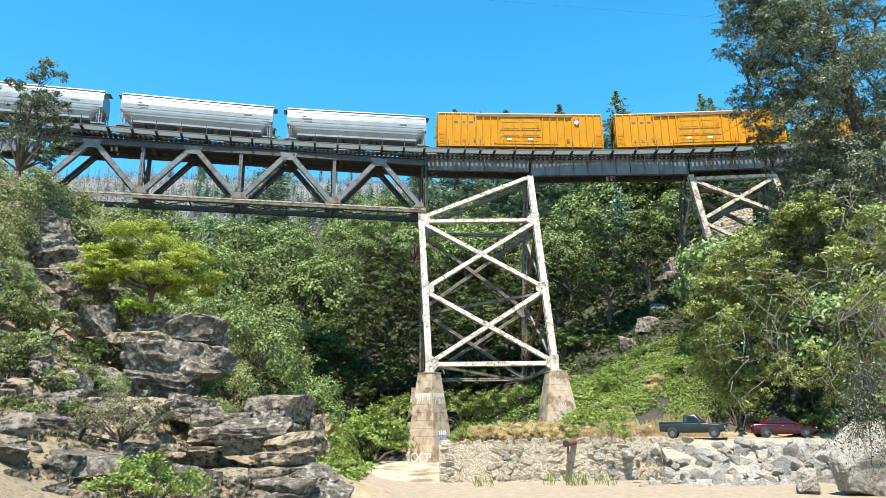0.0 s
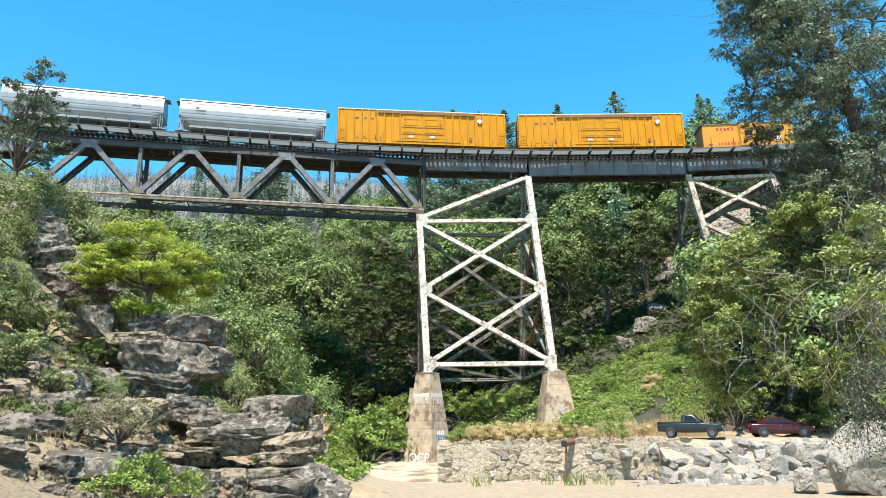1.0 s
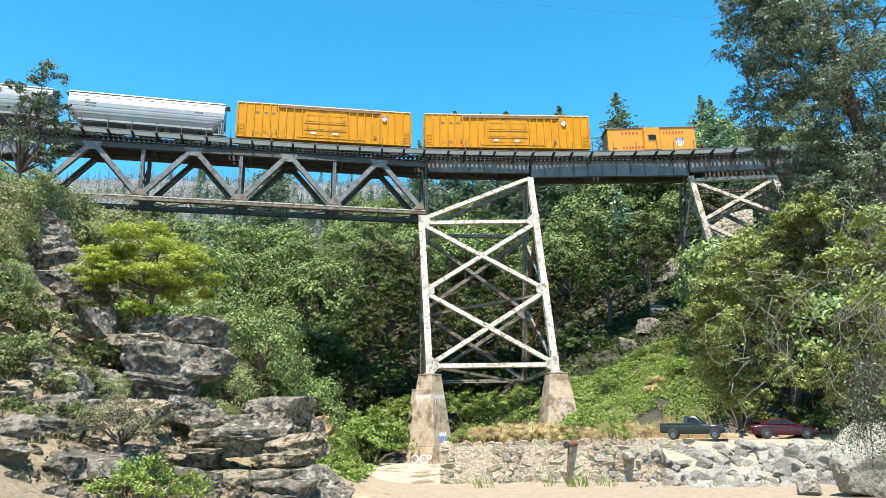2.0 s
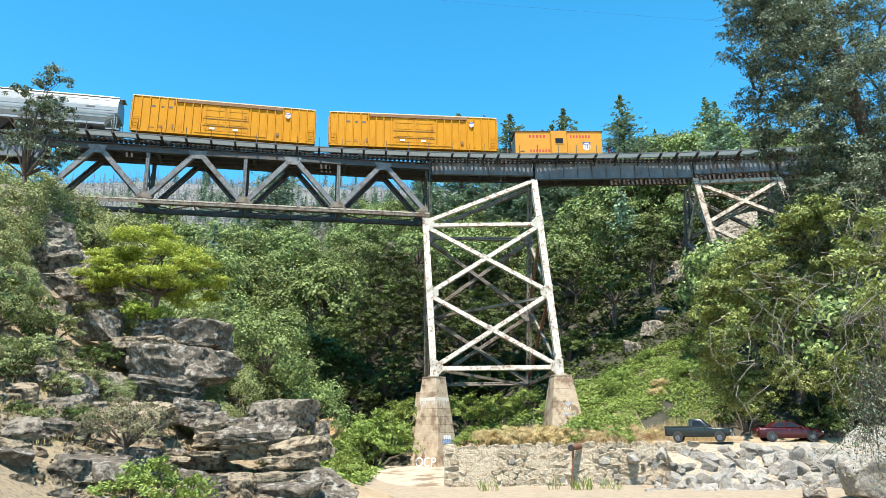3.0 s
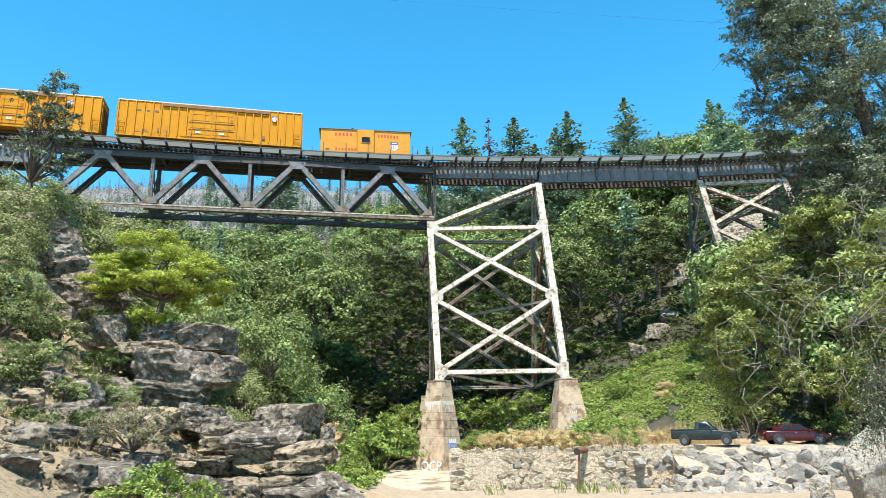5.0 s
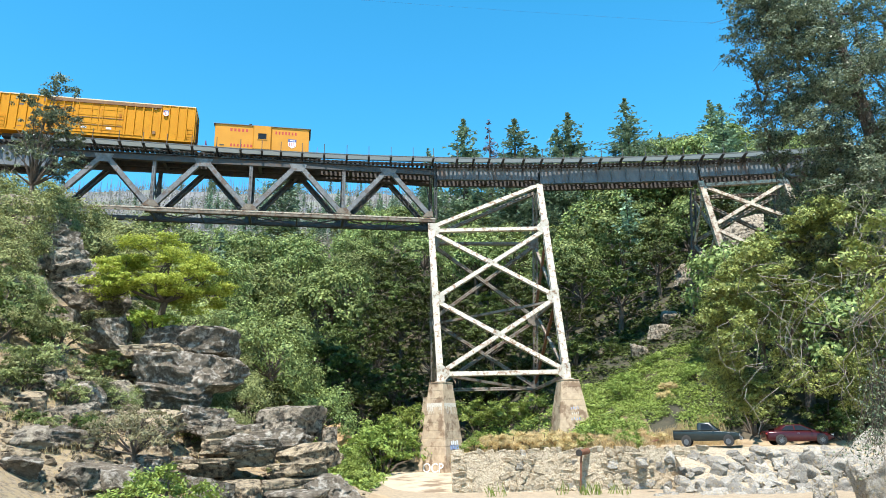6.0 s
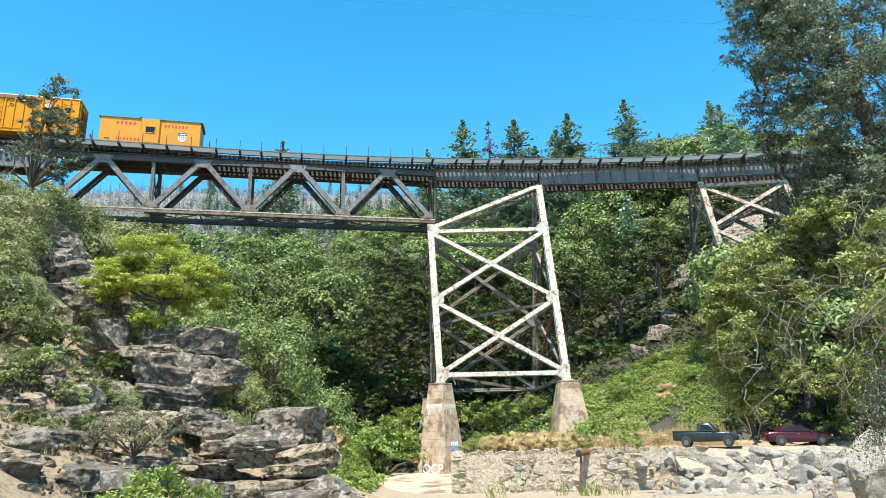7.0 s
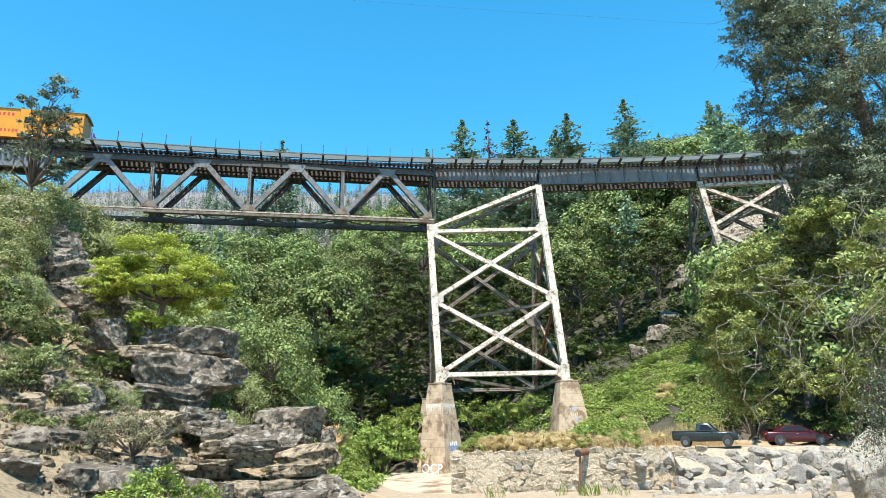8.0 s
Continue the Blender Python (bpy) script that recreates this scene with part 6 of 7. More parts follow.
def build_sedan():
    t = thing("sedan_car", "maroon sedan car parked on the dirt road under branches", "car")
    part("body", body_loft([(-2.35, 0.72, 0.42, 0.80, 0.92, 0.62), (-2.2, 0.84, 0.30, 0.90, 1.02, 0.70), (-1.2, 0.90, 0.22, 0.92, 1.02, 0.76), (0.9, 0.90, 0.22, 0.88, 0.98, 0.74), (1.9, 0.86, 0.26, 0.74, 0.84, 0.64), (2.35, 0.70, 0.34, 0.58, 0.68, 0.5)]), M_CAR, t, smooth=True, bevel=0.06)
    part("roof", body_loft([(-1.75, 0.74, 0.96, 0.98, 1.02, 0.62), (-0.85, 0.74, 0.96, 1.0, 1.42, 0.54), (0.15, 0.74, 0.94, 0.98, 1.44, 0.55), (1.15, 0.72, 0.90, 0.92, 0.96, 0.62)]), M_CAR, t, smooth=True, bevel=0.04)
    for sy in (-1, 1):
        for x0, x1, a, b in ((-1.25, -0.38, -0.85, -0.4), (-0.3, 0.85, -0.3, 0.12)):
            part("side_window", Geo().loft([[(x0, sy * 0.76, 1.02), (x1, sy * 0.76, 1.0), (b, sy * 0.61, 1.36), (a, sy * 0.61, 1.36)], [(x0, sy * 0.7, 1.02), (x1, sy * 0.7, 1.0), (b, sy * 0.56, 1.36), (a, sy * 0.56, 1.36)]]), M_GLASS, t)
        part("door_handle", Geo().box((-0.15, sy * 0.905, 0.82), (0.16, 0.03, 0.03)), M_CHROME, t)
        part("mirror", Geo().box((0.75, sy * 0.98, 1.0), (0.12, 0.18, 0.12)), M_CAR, t)
        part("headlight", Geo().box((2.12, sy * 0.62, 0.66), (0.3, 0.2, 0.1)), M_LAMP, t)
        part("tail_light", Geo().box((-2.28, sy * 0.66, 0.82), (0.14, 0.24, 0.12)), M_RED, t)
        part("wheel_arch", Geo().disc((1.42, sy * 0.84, 0.36), (0, 1, 0), 0.39, 0.12, 20).disc((-1.38, sy * 0.84, 0.36), (0, 1, 0), 0.39, 0.12, 20), M_BLACK, t)
        for x in (1.42, -1.38):
            wheel(t, x, sy * 0.83, 0.33, 10, M_CHROME)
    return t


pickup = build_pickup()
pickup.matrix_basis = pose(19.0, 52.9, 5.16, 0, 0, -24) @ Matrix.Diagonal((0.94, 1, 1.08, 1))
sedan = build_sedan()
sedan.matrix_basis = pose(25.7, 53.2, 5.16, 0, 0, -8)
plank = solo("plank", Geo().bar((13.6, 52.9, 5.2), (15.4, 53.0, 5.7), 0.3, 0.08), M_RUST, "rusty plank leaning by the truck", "plank")


# ---- shrubs and single trees ----
def shrub(name, label, r, h, n, leaf, seed, lm, stems=9, aspect=0.5):
    rng = np.random.default_rng(seed)
    t = thing(name, label, "bush")
    g = Geo()
    blobs = []
    for k in range(stems):
        a = k * 2.4
        e = math.sqrt((k + 0.3) / stems)
        br = r * rng.uniform(0.32, 0.5)
        o = Vector((math.cos(a) * e * r * 0.75, math.sin(a) * e * r * 0.75, max(br * 0.6, (h - br) * (1 - 0.6 * e * e) * rng.uniform(0.6, 1))))
        blobs.append((o, (br, br, br * 0.85)))
        g.tube([(0.1 * math.cos(a), 0.1 * math.sin(a), -0.3), o * 0.5 + Vector((0, 0, 0.1)), o], [0.03 * h, 0.02 * h, 0.006 * h], 5)
    part("stem", g, M_BARK, t)
    c, d = clump_points(rng, tufted(rng, blobs, 7), n, 0.32)
    part("foliage", leaves("foliage", c, d, leaf, leaf * aspect, lm, rng), None, t)
    return t


rngS = np.random.default_rng(12)
GREYBUSH = [shrub("shrub", "grey-green leafy shrub on the rocky bank", 2.4, 3.4, 3200, 0.22, 500 + i, L_GREY) for i in range(3)]
DARKBUSH = [shrub("shrub", "dark green oak brush on the rocky bank", 2.8, 4.0, 2500, 0.28, 510 + i, L_OAK) for i in range(3)]
SAGEBUSH = [shrub("shrub", "sage-green oak brush on the rocky bank", 2.6, 3.7, 3400, 0.2, 540 + i, L_SAGE) for i in range(2)]
GREENBUSH = [shrub("shrub", "fresh green willow brush by the river", 2.6, 3.6, 3600, 0.21, 520 + i, L_IVY) for i in range(3)]
DRYBUSH = [shrub("dry_bush", "dry straw-coloured weed clump above the wall", 1.1, 1.3, 2200, 0.42, 530 + i, L_DRY, 9, 0.05) for i in range(3)]
for k in SAGEBUSH + GREYBUSH + DARKBUSH + GREENBUSH + DRYBUSH:
    k["group"] = "canyon shrubs"
for kinds, items in (
        (GREYBUSH, ((-23.9, 37.0, 0.5), (-15.8, 30.6, 0.55), (-9.7, 31.3, 0.5), (-21, 34.5, 0.8), (-18.6, 33.2, 0.75), (-5.9, 29.4, 0.26), (-17.8, 28.3, 0.7),
                    (-19.5, 44, 1.0), (-31, 52, 1.3), (-34.5, 54, 1.3), (-12.2, 38.5, 0.7), (-16.5, 49, 1.2), (-10.6, 37.5, 0.6), (-8.0, 33.2, 0.3), (-14.8, 32.4, 0.45), (-11.8, 32.6, 0.4), (-17, 24.6, 0.45), (-18.4, 26.4, 0.5), (-16, 25.4, 0.3), (-19.2, 28.2, 0.45), (-15.6, 29.9, 0.35), (-20.4, 26.8, 0.5), (-14.5, 28.9, 0.3), (-13.3, 31.6, 0.4), (-12.4, 28.6, 0.2), (-10.2, 29.4, 0.16), (-9.1, 28.9, 0.14), (-7.3, 29.7, 0.16), (-6.6, 30.4, 0.2), (-11.6, 29.8, 0.18), (-12.9, 26.4, 0.2), (-8.4, 31.9, 0.22), (-10.6, 27.1, 0.14), (-14.2, 33.4, 0.3), (-11.9, 35.4, 0.3), (-17.4, 35, 0.4), (-16.9, 32.2, 0.35), (-13.6, 38.6, 0.7), (-19.5, 37.5, 0.7), (-9.4, 36.5, 0.6))),
        (SAGEBUSH, ((-22.5, 32.3, 0.75), (-26, 36.0, 0.5), (-21.0, 35.4, 0.5), (-17.4, 40.4, 0.8), (-24.6, 33.2, 0.6), (-30, 40, 0.5), (-33, 47, 1.3), (-10.7, 32.6, 0.85), (-10.0, 33.6, 0.6), (-15.8, 29.6, 0.6), (-17.7, 30, 0.75), (-13.0, 32.6, 0.3), (-16.6, 34.2, 0.4), (-22.8, 36.6, 0.4), (-12.2, 32.4, 0.5), (-11.4, 33.4, 0.85), (-13.6, 31.6, 0.35), (-10.4, 35.6, 0.6), (-12.6, 33.4, 0.3), (-14.9, 32.9, 0.4), (-15.7, 23.4, 0.38), (-16.6, 24.8, 0.5), (-14.6, 25.6, 0.4), (-17.5, 27.2, 0.55), (-22.6, 43.0, 0.95), (-20.4, 42.4, 0.8), (-24.4, 44.0, 1.1), (-18.6, 42.6, 0.8), (-23.0, 38.0, 0.4))),
        (DARKBUSH, ((-19.8, 30.3, 0.8), (-11.5, 41.5, 1.0), (-14.0, 27.5, 0.35), (-19.5, 27, 0.6), (-22, 28.5, 0.65), (-16.3, 33.5, 0.45), (-10.2, 33.8, 0.42), (-20.5, 29, 0.6), (-17.2, 28.6, 0.4), (-19.3, 24.5, 0.5), (-15.0, 25.4, 0.25),
                   (3, 80, 1.4), (6, 81, 1.3), (-0.5, 82, 1.3), (8.8, 82, 1.2), (13, 76, 0.9), (14.5, 79.5, 1.2), (18.5, 77.5, 0.8), (18, 71, 0.8), (16.5, 74, 0.9), (19.6, 76.6, 0.7), (27, 70, 1.2), (30, 71, 1.2), (25, 66, 1.0), (33, 70, 1.4), (22.5, 80, 0.9), (1.5, 84, 1.5), (24.2, 57, 1.0), (26.5, 56.5, 1.1), (29.5, 56, 1.2), (32.5, 55, 1.2), (35.5, 54, 1.2), (29, 52.5, 0.9), (27.5, 58.4, 1.2), (30, 58.8, 1.3), (32.6, 58.6, 1.3), (25.2, 58.6, 1.1))),
        (DRYBUSH, ((2.2, 53, 1.0), (3.6, 52.0, 1.3), (4.8, 52.6, 1.5), (5.9, 51.8, 1.3), (6.9, 52.4, 1.5), (7.8, 51.7, 1.1), (9, 53.0, 1.1), (5.2, 51.4, 0.8), (6.6, 51.3, 0.8), (3.0, 51.3, 0.7), (11.2, 52.6, 0.8), (12.6, 53.6, 0.6), (4.2, 55, 1.2), (6.4, 55.2, 1.2), (8.6, 55.5, 1.1), (13.8, 55.5, 0.9), (15.2, 56.3, 1.0), (1.6, 55.2, 0.9), (10.6, 56.4, 1.0), (16.8, 57.2, 0.7), (19.2, 62.6, 0.9), (19.8, 63.6, 0.7), (-12.2, 33.0, 0.35), (-9.0, 32.0, 0.25), (-11.0, 31.7, 0.3), (-8.7, 31.4, 0.22), (-12.6, 30.8, 0.25), (-10.3, 30.6, 0.2), (-6.4, 29.2, 0.22), (-9.8, 28.6, 0.2), (-13.6, 29.4, 0.28), (-11.2, 75.5, 1.0))),
        (GREENBUSH, ((-6.2, 66.5, 1.7), (-8.0, 66, 0.9), (-5.6, 70, 0.9), (-8.6, 57, 0.4), (-8.0, 52.5, 0.4), (-7.0, 60, 0.55), (-6.9, 49, 0.5), (16.6, 66.5, 0.7), (17.0, 68.5, 0.8), (8.6, 73.5, 0.6), (6.0, 73.5, 0.7), (-8.9, 22.9, 0.4), (-7.0, 22.9, 0.34), (22.3, 63, 0.7), (20.8, 70.5, 0.7), (3.2, 75, 0.9), (2.6, 57, 0.35), (5, 58.5, 0.4), (8, 57.5, 0.35), (11.8, 58, 0.45), (10.2, 55.5, 0.3), (2.0, 52.4, 0.28), (9.9, 52.7, 0.26), (13, 52.9, 0.32), (10.7, 52.3, 0.22), (5.4, 54.2, 0.3), (-6.0, 70, 1.0), (-3.8, 73.5, 0.9)))):
    for x, y, s in items:
        put(kinds, rngS, x, y, s, -0.15)
# dense round-crowned oak scrub on the rim and the upper bank
RIMOAK = [round_tree("scrub_oak", "dense grey-green scrub oak on the rocky rim", 5.0, 2.9, 0.2, 7000, 0.19, 560 + i, L_SAGE, True) for i in range(3)]
for k in RIMOAK:
    k["group"] = "canyon shrubs"
for x, y, s in ((-25.5, 48.0, 0.8), (-23.0, 50.0, 0.8), (-21.2, 52.4, 0.85), (-20.0, 55.0, 0.95), (-17.0, 57.0, 0.95), (-27.8, 50.4, 1.35), (-30.8, 49.4, 0.95), (-33.4, 52.0, 1.2), (-31.0, 52.6, 1.0), (-25.4, 52.2, 1.3), (-23.2, 53.2, 1.15), (-30.6, 46.5, 0.5), (-34.5, 49.0, 0.8), (-27.4, 40.5, 0.6), (-25.6, 38.4, 0.85), (-23.0, 36.0, 0.8), (-22.4, 33.2, 0.7), (-20.8, 33.4, 0.6), (-19.4, 30.6, 0.5), (-18.2, 38.8, 0.5), (-16.4, 46.0, 0.8), (-14.4, 44.0, 0.75), (-12.6, 42.0, 0.7), (-11.4, 39.0, 0.6), (-15.6, 52.0, 0.9), (-18.5, 50.0, 0.9), (-10.6, 34.6, 0.42), (-9.2, 35.5, 0.4), (-14.6, 31.6, 0.34)):
    put(RIMOAK, rngS, x, y, s, -0.2)



def umbrella_tree():
    """A spreading tree: crooked limbs that carry flat sprays of leaves in layers, with gaps between."""
    rng = np.random.default_rng(71)
    t = thing("broadleaf_tree", "bright fresh-green spreading tree growing among dark boulders", "tree")
    g = Geo()
    fork = Vector((0.15, 0, 1.5))
    g.tube([(0.0, 0, -1.2), (-0.1, 0.1, 0.4), fork], [0.26, 0.2, 0.17], 8)
    mains = [Vector((math.cos(a) * r, math.sin(a) * r, z)) for a, r, z in ((0.3, 2.0, 2.7), (1.5, 1.8, 3.1), (2.7, 2.1, 2.6), (3.7, 2.0, 2.2), (4.8, 1.7, 2.5), (5.6, 1.9, 2.4))] + [Vector((0.2, 0.1, 3.6))]
    for m in mains:
        k = fork.lerp(m, 0.5) + Vector((rng.normal() * 0.2, rng.normal() * 0.2, -0.15))
        g.tube([fork, k, m], [0.12, 0.09, 0.06], 6)
    pads = []
    for i in range(46):
        a, e = i * 2.4 + rng.uniform(-0.3, 0.3), math.sqrt((i + 0.5) / 46)
        z = 1.1 + 3.9 * math.sqrt(max(0.0, 1 - 0.85 * e * e)) * rng.uniform(0.2, 1.0)
        o = Vector((math.cos(a) * e * 3.5 - 0.2, math.sin(a) * e * 3.2, z))
        r = rng.uniform(0.65, 1.15)
        pads.append((o, np.array((r, r, r * 0.42))))
        m = min(mains, key=lambda v: (v - o).length)
        g.tube([m, m.lerp(o, 0.5) + Vector((0, 0, -0.12)), o], [0.05, 0.035, 0.012], 5)
        for j in range(4):
            w = Vector((rng.normal() * r * 0.6, rng.normal() * r * 0.6, 0.08))
            g.tube([o - Vector((0, 0, 0.1)), o + w], [0.014, 0.004], 4)
    part("trunk", g, M_BARK, t)
    c, d = clump_points(rng, tufted(rng, pads, 8, 0.45), 44000, 0.34, 0.3)
    part("crown", leaves("crown", c, d, 0.15, 0.075, L_BRIGHT, rng), None, t)
    t.matrix_basis = pose(-15.6, 37.6, 12.1)


umbrella_tree()
tree = shrub("shrub", "bright fresh-green bush at the foot of a boulder", 1.4, 2.2, 3400, 0.17, 72, L_BRIGHT)
tree.matrix_basis = pose(-15.4, 36.4, 11.5)
tree = broadleaf("oak_tree", "thin ragged oak standing on the rocky canyon rim", 12.0, 2.7, 3.0, 11000, 0.16, 73, L_BAY, 0.5, 22, low=-1.5, thick=0.5)
tree.matrix_basis = pose(-28.3, 45, 20.6, 0, 4, 0)
tree = broadleaf("small_tree", "bare-branched shrub tree with fading purple-brown leaves", 2.9, 2.0, 0.7, 5200, 0.1, 74, L_PURPLE, 0.2, 13, low=0.1)
tree.matrix_basis = pose(-11.2, 25.6, 5.0)
for x, y, s in ((-13, 53, 0.8), (-15.5, 60, 0.95), (-11, 60, 0.8), (-17.5, 66, 1.0), (-17.2, 72, 1.0), (-20, 70, 1.1), (-24, 66, 1.0), (-16, 77, 1.1), (-27, 74, 1.1), (-33, 72, 1.1), (-21.5, 60, 0.9)):
    put(NEARTREES, rngF, x, y, s)
for x, y, s in ((26.8, 59.5, 1.0), (29.5, 58, 1.1), (34, 60, 1.1), (38, 62, 1.1), (31, 52, 0.9), (36, 54, 1.0), (27, 64, 0.9)):
    put(FOREST, rngF, x, y, s, 0, s * 1.15)

for x, y, s in ((-9.2, 77, 0.72), (-11.5, 82, 0.8), (-5.2, 80, 0.75), (-2.0, 85, 0.8), (-15, 81, 0.75)):
    put(DARKOAK, rngF, x, y, s, -0.6)


def right_oak():
    """The large overhanging tree at the near bank, with a dense upper crown and a ragged lower skirt."""
    rng = np.random.default_rng(81)
    t = thing("live_oak", "large dense evergreen tree overhanging the bank with bare twigs", "tree")
    def fill(n, z0, z1, edge_z, edge_x, x_max, y0, y1, r0, r1):
        """Clumps that fill the crown from its ragged outer edge inwards."""
        out = []
        for k in range(n):
            z = z0 + (z1 - z0) * (k + rng.random()) / n
            r = rng.uniform(r0, r1)
            u = rng.random() ** 1.2 if k % 3 else 0.0
            lo = float(np.interp(z, edge_z, edge_x)) + r * 1.15 + 0.25
            out.append((lo + u * (x_max - lo), rng.uniform(y0, y1), z, r))
        return out

    up = fill(112, 11.2, 24.0, (11, 13, 14, 15.2, 16.4, 17.4, 18.9, 21.2, 24), (11.7, 11.4, 11.5, 12.0, 11.2, 10.9, 11.2, 10.5, 11.2), 18.0, 21.4, 25.0, 0.7, 1.4)
    up += [(12.3, 22, 17.6, 1.1), (12.6, 22, 16.4, 1.1), (12.2, 22, 18.9, 1.0), (12.7, 22.3, 15.2, 1.0)]
    low = fill(60, 7.0, 13.0, (6.8, 8.2, 9.7, 10.8, 12.0, 13.0), (8.9, 8.05, 7.75, 8.15, 9.9, 11.3), 15.4, 21.2, 24.5, 0.45, 0.95)
    g = Geo()
    base, fork = Vector((17.0, 23.2, 2.0)), Vector((16.2, 22.8, 8.5))
    g.tube([base, (16.8, 23, 5), fork, (15.2, 22.5, 15), (14.2, 22.3, 21)], [0.55, 0.45, 0.4, 0.28, 0.1], 10)
    nodes = [base.lerp(fork, 0.7), fork, Vector((15.7, 22.7, 11.7)), Vector((15.2, 22.5, 15)), Vector((14.7, 22.4, 18)), Vector((14.2, 22.3, 21))]
    for x, y, z, r in sorted(up + low, key=lambda b: -b[0]):
        o = Vector((x, y + 0.4, z))
        a = min(nodes, key=lambda v: (v - o).length + (0.8 if v.z > o.z else 0))
        mid = a.lerp(o, 0.55) + Vector(rng.normal(size=3)) * 0.12 + Vector((0, 0, 0.1))
        g.tube([a, mid, o], [0.06, 0.04, 0.015], 6)
        nodes.append(o)
        for j in range(3):
            e = o + Vector(rng.normal(size=3)) * r * 0.6
            g.tube([o, o.lerp(e, 0.5) + Vector((0, 0, 0.05)), e], [0.016, 0.01, 0.004], 4)
    part("trunk", g, M_BARK, t)
    # one tree, two leaf colours: shade painted in above, sunlight below
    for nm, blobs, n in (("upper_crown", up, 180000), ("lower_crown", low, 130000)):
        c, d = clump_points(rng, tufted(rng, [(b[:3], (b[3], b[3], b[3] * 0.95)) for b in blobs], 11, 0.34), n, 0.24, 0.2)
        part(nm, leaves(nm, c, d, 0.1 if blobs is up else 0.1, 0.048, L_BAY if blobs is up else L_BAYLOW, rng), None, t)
    # one long limb that reaches forward over the bank
    near = [(8.05, 12.5, 8.4, 0.4), (8.35, 12.5, 7.3, 0.38), (7.75, 12.8, 9.2, 0.3), (8.5, 12.6, 9.7, 0.45), (8.4, 12.4, 6.5, 0.32), (7.6, 12.7, 7.9, 0.25)]
    g = Geo().tube([fork, (13.0, 17.0, 10.2), (10.0, 13.6, 9.6), (8.2, 12.6, 8.6)], [0.16, 0.1, 0.06, 0.02], 7)
    for x, y, z, r in near:
        g.tube([(9.6, 13.3, 9.4), (8.9, 12.8, (z + 9.2) / 2), (x, y, z)], [0.035, 0.02, 0.006], 5)
        for j in range(5):
            e = Vector((x, y, z)) + Vector(rng.normal(size=3)) * r
            g.tube([(x, y, z), e], [0.008, 0.003], 4)
    limb = part("limb", g, M_DEADWOOD, t)
    c, d = clump_points(rng, tufted(rng, [(b[:3], (b[3],) * 3) for b in near], 8, 0.5), 1900, 0.5, 0.3)
    part("limb_foliage", leaves("limb_foliage", c, d, 0.12, 0.05, L_BAYLOW, rng), None, limb)
    # bare twigs and hanging sprays
    g = Geo()
    for k in range(150):
        if k < 70:
            x, z, y0 = rng.uniform(8.6, 13), rng.uniform(7.2, 10.8), 20.9
            d = Vector((rng.normal() * 0.5 - 0.2, -0.25 + rng.normal() * 0.2, rng.normal() * 0.4 - 0.2))
        else:
            x, z, y0 = rng.uniform(12.2, 15), rng.uniform(6.2, 13.5), 20.6
            d = Vector((rng.normal() * 0.25, -0.15 + rng.normal() * 0.2, -0.6))
        p = Vector((x, y0 + rng.normal() * 0.3, z))
        L = rng.uniform(0.5, 1.9)
        pts = [p]
        for j in range(4):
            d = (d + Vector(rng.normal(size=3)) * 0.28 + Vector((0, 0, -0.1))).normalized()
            pts.append(pts[-1] + d * L / 4)
            if j:
                e = (d + Vector(rng.normal(size=3)) * 0.7).normalized()
                g.tube([pts[-1], pts[-1] + e * L * 0.28], [0.004, 0.002], 3)
        g.tube(pts, [0.011, 0.009, 0.007, 0.005, 0.003], 4)
    part("bare_twig", g, M_DEADWOOD, t, "bleached leafless twigs")
    g = Geo()
    for k in range(80):
        p = Vector((rng.uniform(12.0, 15.2), 20.2 + rng.normal() * 0.5, rng.uniform(6.8, 10.5)))
        d = Vector((rng.normal() * 0.12, rng.normal() * 0.1, -1))
        L = rng.uniform(1.0, 3.4)
        pts = [p]
        for j in range(5):
            d = (d + Vector((rng.normal() * 0.16, rng.normal() * 0.12, 0))).normalized()
            pts.append(pts[-1] + d * L / 5)
        g.tube(pts, [0.012, 0.011, 0.009, 0.007, 0.005, 0.003], 4)
        for j in range(4):
            q = pts[1 + j]
            g.tube([q, q + Vector((rng.normal() * 0.25, rng.normal() * 0.1, -0.35 * rng.random() - 0.1))], [0.005, 0.002], 3)
    c = []
    for k in range(120):
        p = Vector((rng.uniform(11.9, 14.2), 20.0 + rng.normal() * 0.4, rng.uniform(6.6, 8.0)))
        pts = [p]
        L = rng.uniform(0.8, 2.6)
        d = Vector((rng.normal() * 0.2, rng.normal() * 0.1, -1))
        for j in range(5):
            d = (d + Vector((rng.normal() * 0.2, rng.normal() * 0.12, 0))).normalized()
            pts.append(pts[-1] + d * L / 5)
            c.extend(np.array(pts[-1]) + rng.normal(size=(9, 3)) * 0.1)
        g.tube(pts, [0.012, 0.011, 0.009, 0.007, 0.005, 0.003], 4)
    twigs = part("hanging_twig", g, M_BARK, t, "dark drooping twigs")
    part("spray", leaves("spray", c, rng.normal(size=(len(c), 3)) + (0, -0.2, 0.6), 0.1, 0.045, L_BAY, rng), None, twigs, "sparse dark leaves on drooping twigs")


right_oak()


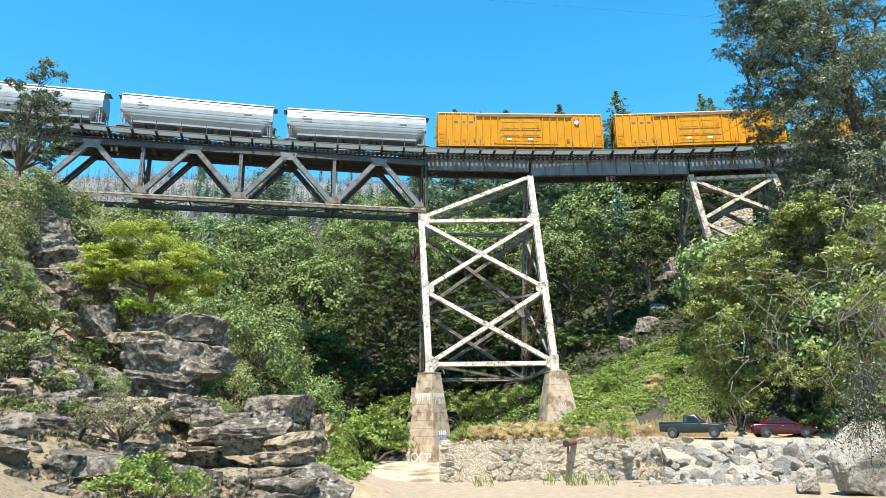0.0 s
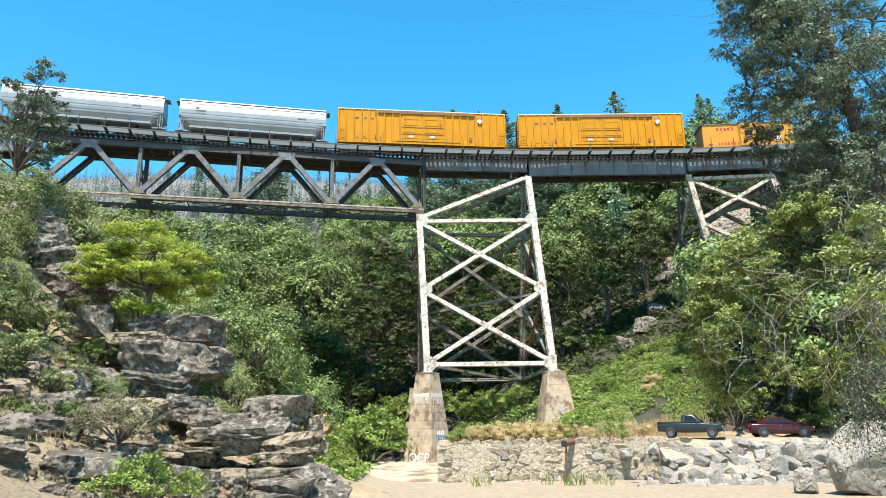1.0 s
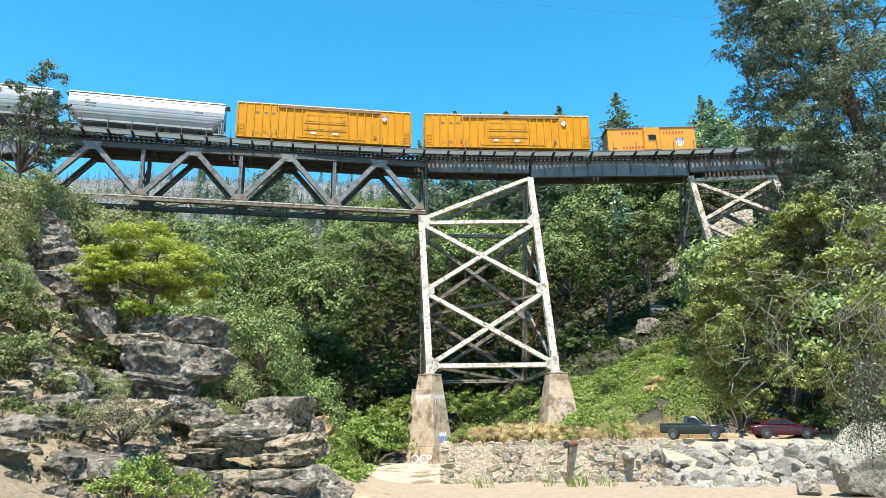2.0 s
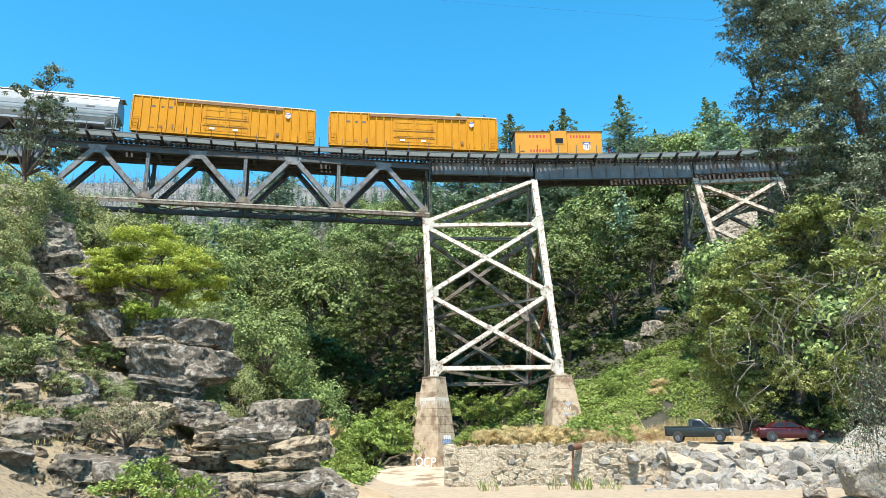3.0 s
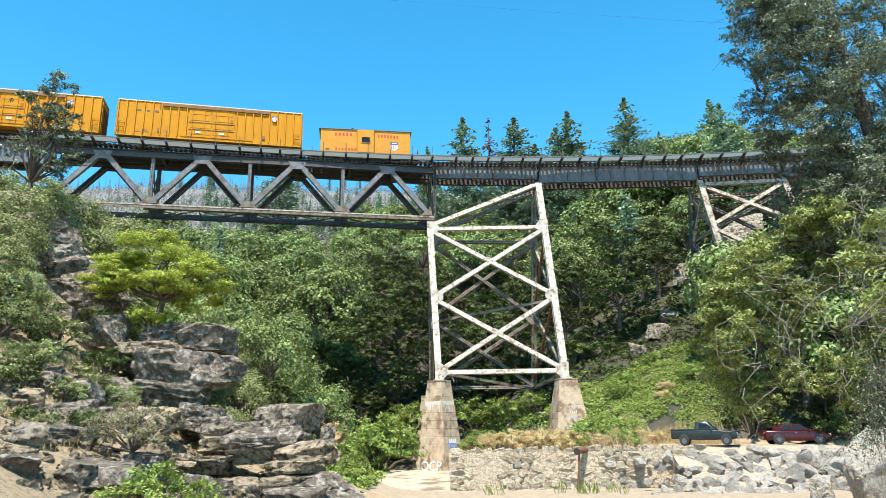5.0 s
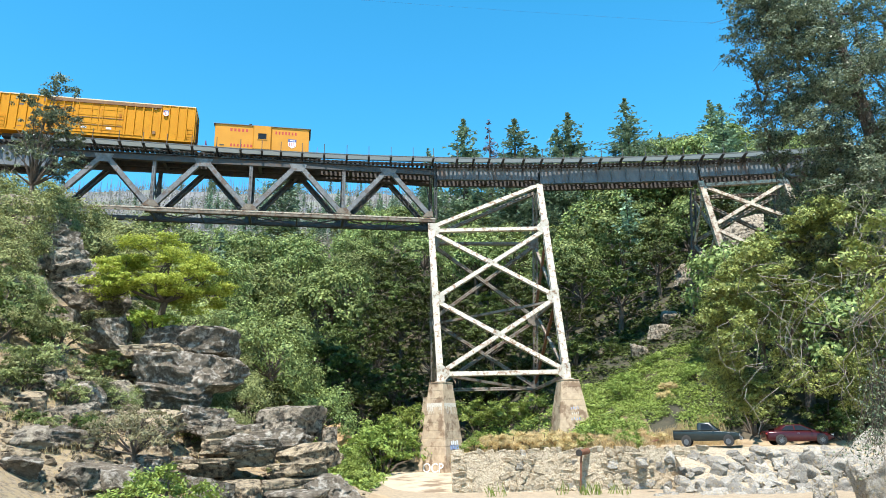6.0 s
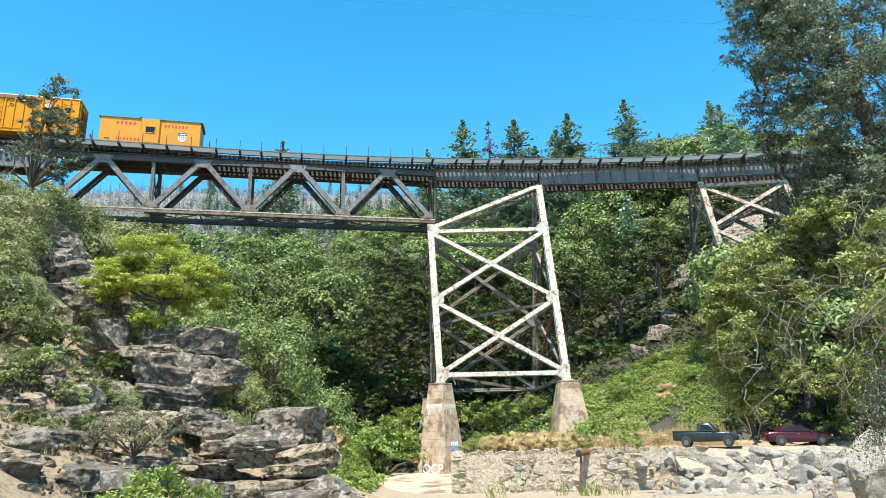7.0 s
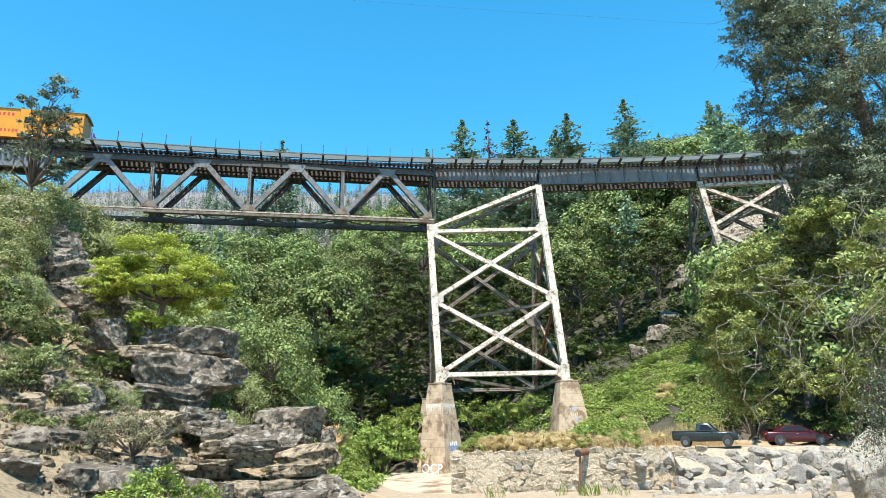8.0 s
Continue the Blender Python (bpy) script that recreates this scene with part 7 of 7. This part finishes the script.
# ---- ground cover ----
def cover(name, label, category, box, n, size, lm, seed, height, upright=False, keep=None, wide=0.5):
    rng = np.random.default_rng(seed)
    pts, nrm, al = [], [], []
    while len(pts) < n:
        x, y = rng.uniform(box[0], box[1]), rng.uniform(box[2], box[3])
        m = 0.5 + 1.1 * noise.noise(Vector((x * 0.55, y * 0.55, seed))) + 0.5 * noise.noise(Vector((x * 1.7, y * 1.7, seed)))
        if m < (0.1 if height == 0.6 else 0.36) or (keep and not keep(x, y)):
            continue
        z = ground_z(x, y)
        for _ in range(8):
            h = rng.uniform(0, height * max(0.4, m))
            pts.append((x + rng.normal() * 0.18, y + rng.normal() * 0.18, z + (size * rng.uniform(0.0, 0.55) * min(1.2, 0.3 + m) if upright else h)))
            nrm.append((rng.normal(), rng.normal(), 0.1) if upright else (rng.normal() * 0.5, rng.normal() * 0.5 - 0.2, 1))
            al.append((rng.normal() * 0.45, rng.normal() * 0.45, 1))
    solo(name, leaves(name, pts, nrm, size, size * wide, lm, rng, al if upright else None), None, label, category, "stuff")


cover("bramble_patch", "fresh green brambles covering the slope above the road", "brambles", (11.5, 27, 56.5, 72), 66000, 0.2, L_IVY, 91, 0.6, keep=lambda x, y: y > 57.5 and (x - 10) * 0.6 + (y - 60) * 0.5 > 0.6 and not (16.5 < x < 19 and 57 < y < 60))
# shade-darkened leaf colour keeps the hollow dark
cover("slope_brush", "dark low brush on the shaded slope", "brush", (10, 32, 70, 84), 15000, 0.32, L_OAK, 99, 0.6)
cover("dry_grass", "tall dry golden grass along the top of the wall", "grass", (1.0, 14.5, 51.0, 60), 15000, 1.0, L_DRY, 92, 0.5, True, wide=0.045)
cover("dry_grass", "dry golden grass beside the dirt road", "grass", (13.5, 22, 54.5, 58.5), 5000, 0.6, L_DRY, 93, 0.4, True, wide=0.06)
cover("green_weeds", "green weeds between the piers and the road", "weeds", (2, 15, 57, 75), 12000, 0.3, L_IVY, 94, 0.8)
cover("dry_grass", "dry tufts of grass on the rocky bank", "grass", (-20, -5, 21.5, 37), 7000, 0.32, L_DRY, 95, 0.3, True, keep=lambda x, y: ground_z(x, y) > 3.2, wide=0.06)
# same darkened leaves, painting shade under the trees
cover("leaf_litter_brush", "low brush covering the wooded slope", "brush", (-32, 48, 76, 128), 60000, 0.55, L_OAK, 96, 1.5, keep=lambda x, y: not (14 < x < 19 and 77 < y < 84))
cover("river_weeds", "green weeds along the river margin", "weeds", (-12, -5.2, 44, 75), 14000, 0.34, L_IVY, 97, 0.9)
cover("river_grass", "green grass blades at the water's edge", "grass", (2.5, 11, 45.5, 46.8), 160, 0.9, L_IVY, 98, 0.3, True, wide=0.06)


# ---- far woods ----
def far_woods():
    rng = np.random.default_rng(31)
    g = Geo()
    for _ in range(2600):
        y = rng.uniform(150, 470)
        x = rng.uniform(-0.66 * y, 0.25 * y)
        z = ground_z(x, y)
        h = 3 + 9 * rng.random() ** 2
        g.tube([(x, y, z - 1), (x + rng.normal() * 0.3, y, z + h)], [0.15, 0.04], 3, False)
    me = bpy.data.meshes.new("fire_killed_trunks")
    me.from_pydata([tuple(v) for v in g.v], [], g.f)
    me.materials.append(M_CHAR)
    solo("fire_killed_trunks", me, None, "grey fire-killed tree trunks on the far hillside", "dead trees", "stuff")
    c, d = [], []
    for _ in range(3600):
        y = rng.uniform(138, 470)
        x = rng.uniform(-0.66 * y, 0.25 * y)
        if noise.noise(Vector((x * 0.03, y * 0.03, 3.3))) < -0.12:
            continue
        p = np.array((x, y, ground_z(x, y) + 0.8))
        c.append(p + rng.normal(size=(14, 3)) * (1.4, 1.4, 0.9))
        d.append(rng.normal(size=(14, 3)) * 0.5 + (0, -0.3, 0.9))
    solo("far_brush", leaves("far_brush", np.concatenate(c), np.concatenate(d), 1.0, 0.6, L_DULL, rng), None, "green brush regrowing on the burned hillside", "brush", "stuff")
    for k in range(115):
        y = rng.uniform(150, 260) if k < 90 else rng.uniform(260, 430)
        x = rng.uniform(-0.36 * y, 0.05 * y) if k < 90 else rng.uniform(-0.5 * y, -0.1 * y)
        put(PINES, rng, x, y, rng.uniform(0.4, 0.8))


far_woods()
solo("overhead_wire", Geo().tube([(-30, 60, 50.6), (-7.6, 60, 48.25), (7, 60, 46.7), (23.5, 60, 45.1), (60, 60, 42.5)], [0.006] * 5, 4), M_BLACK, "thin black wire strung across the canyon", "wire")


motions()
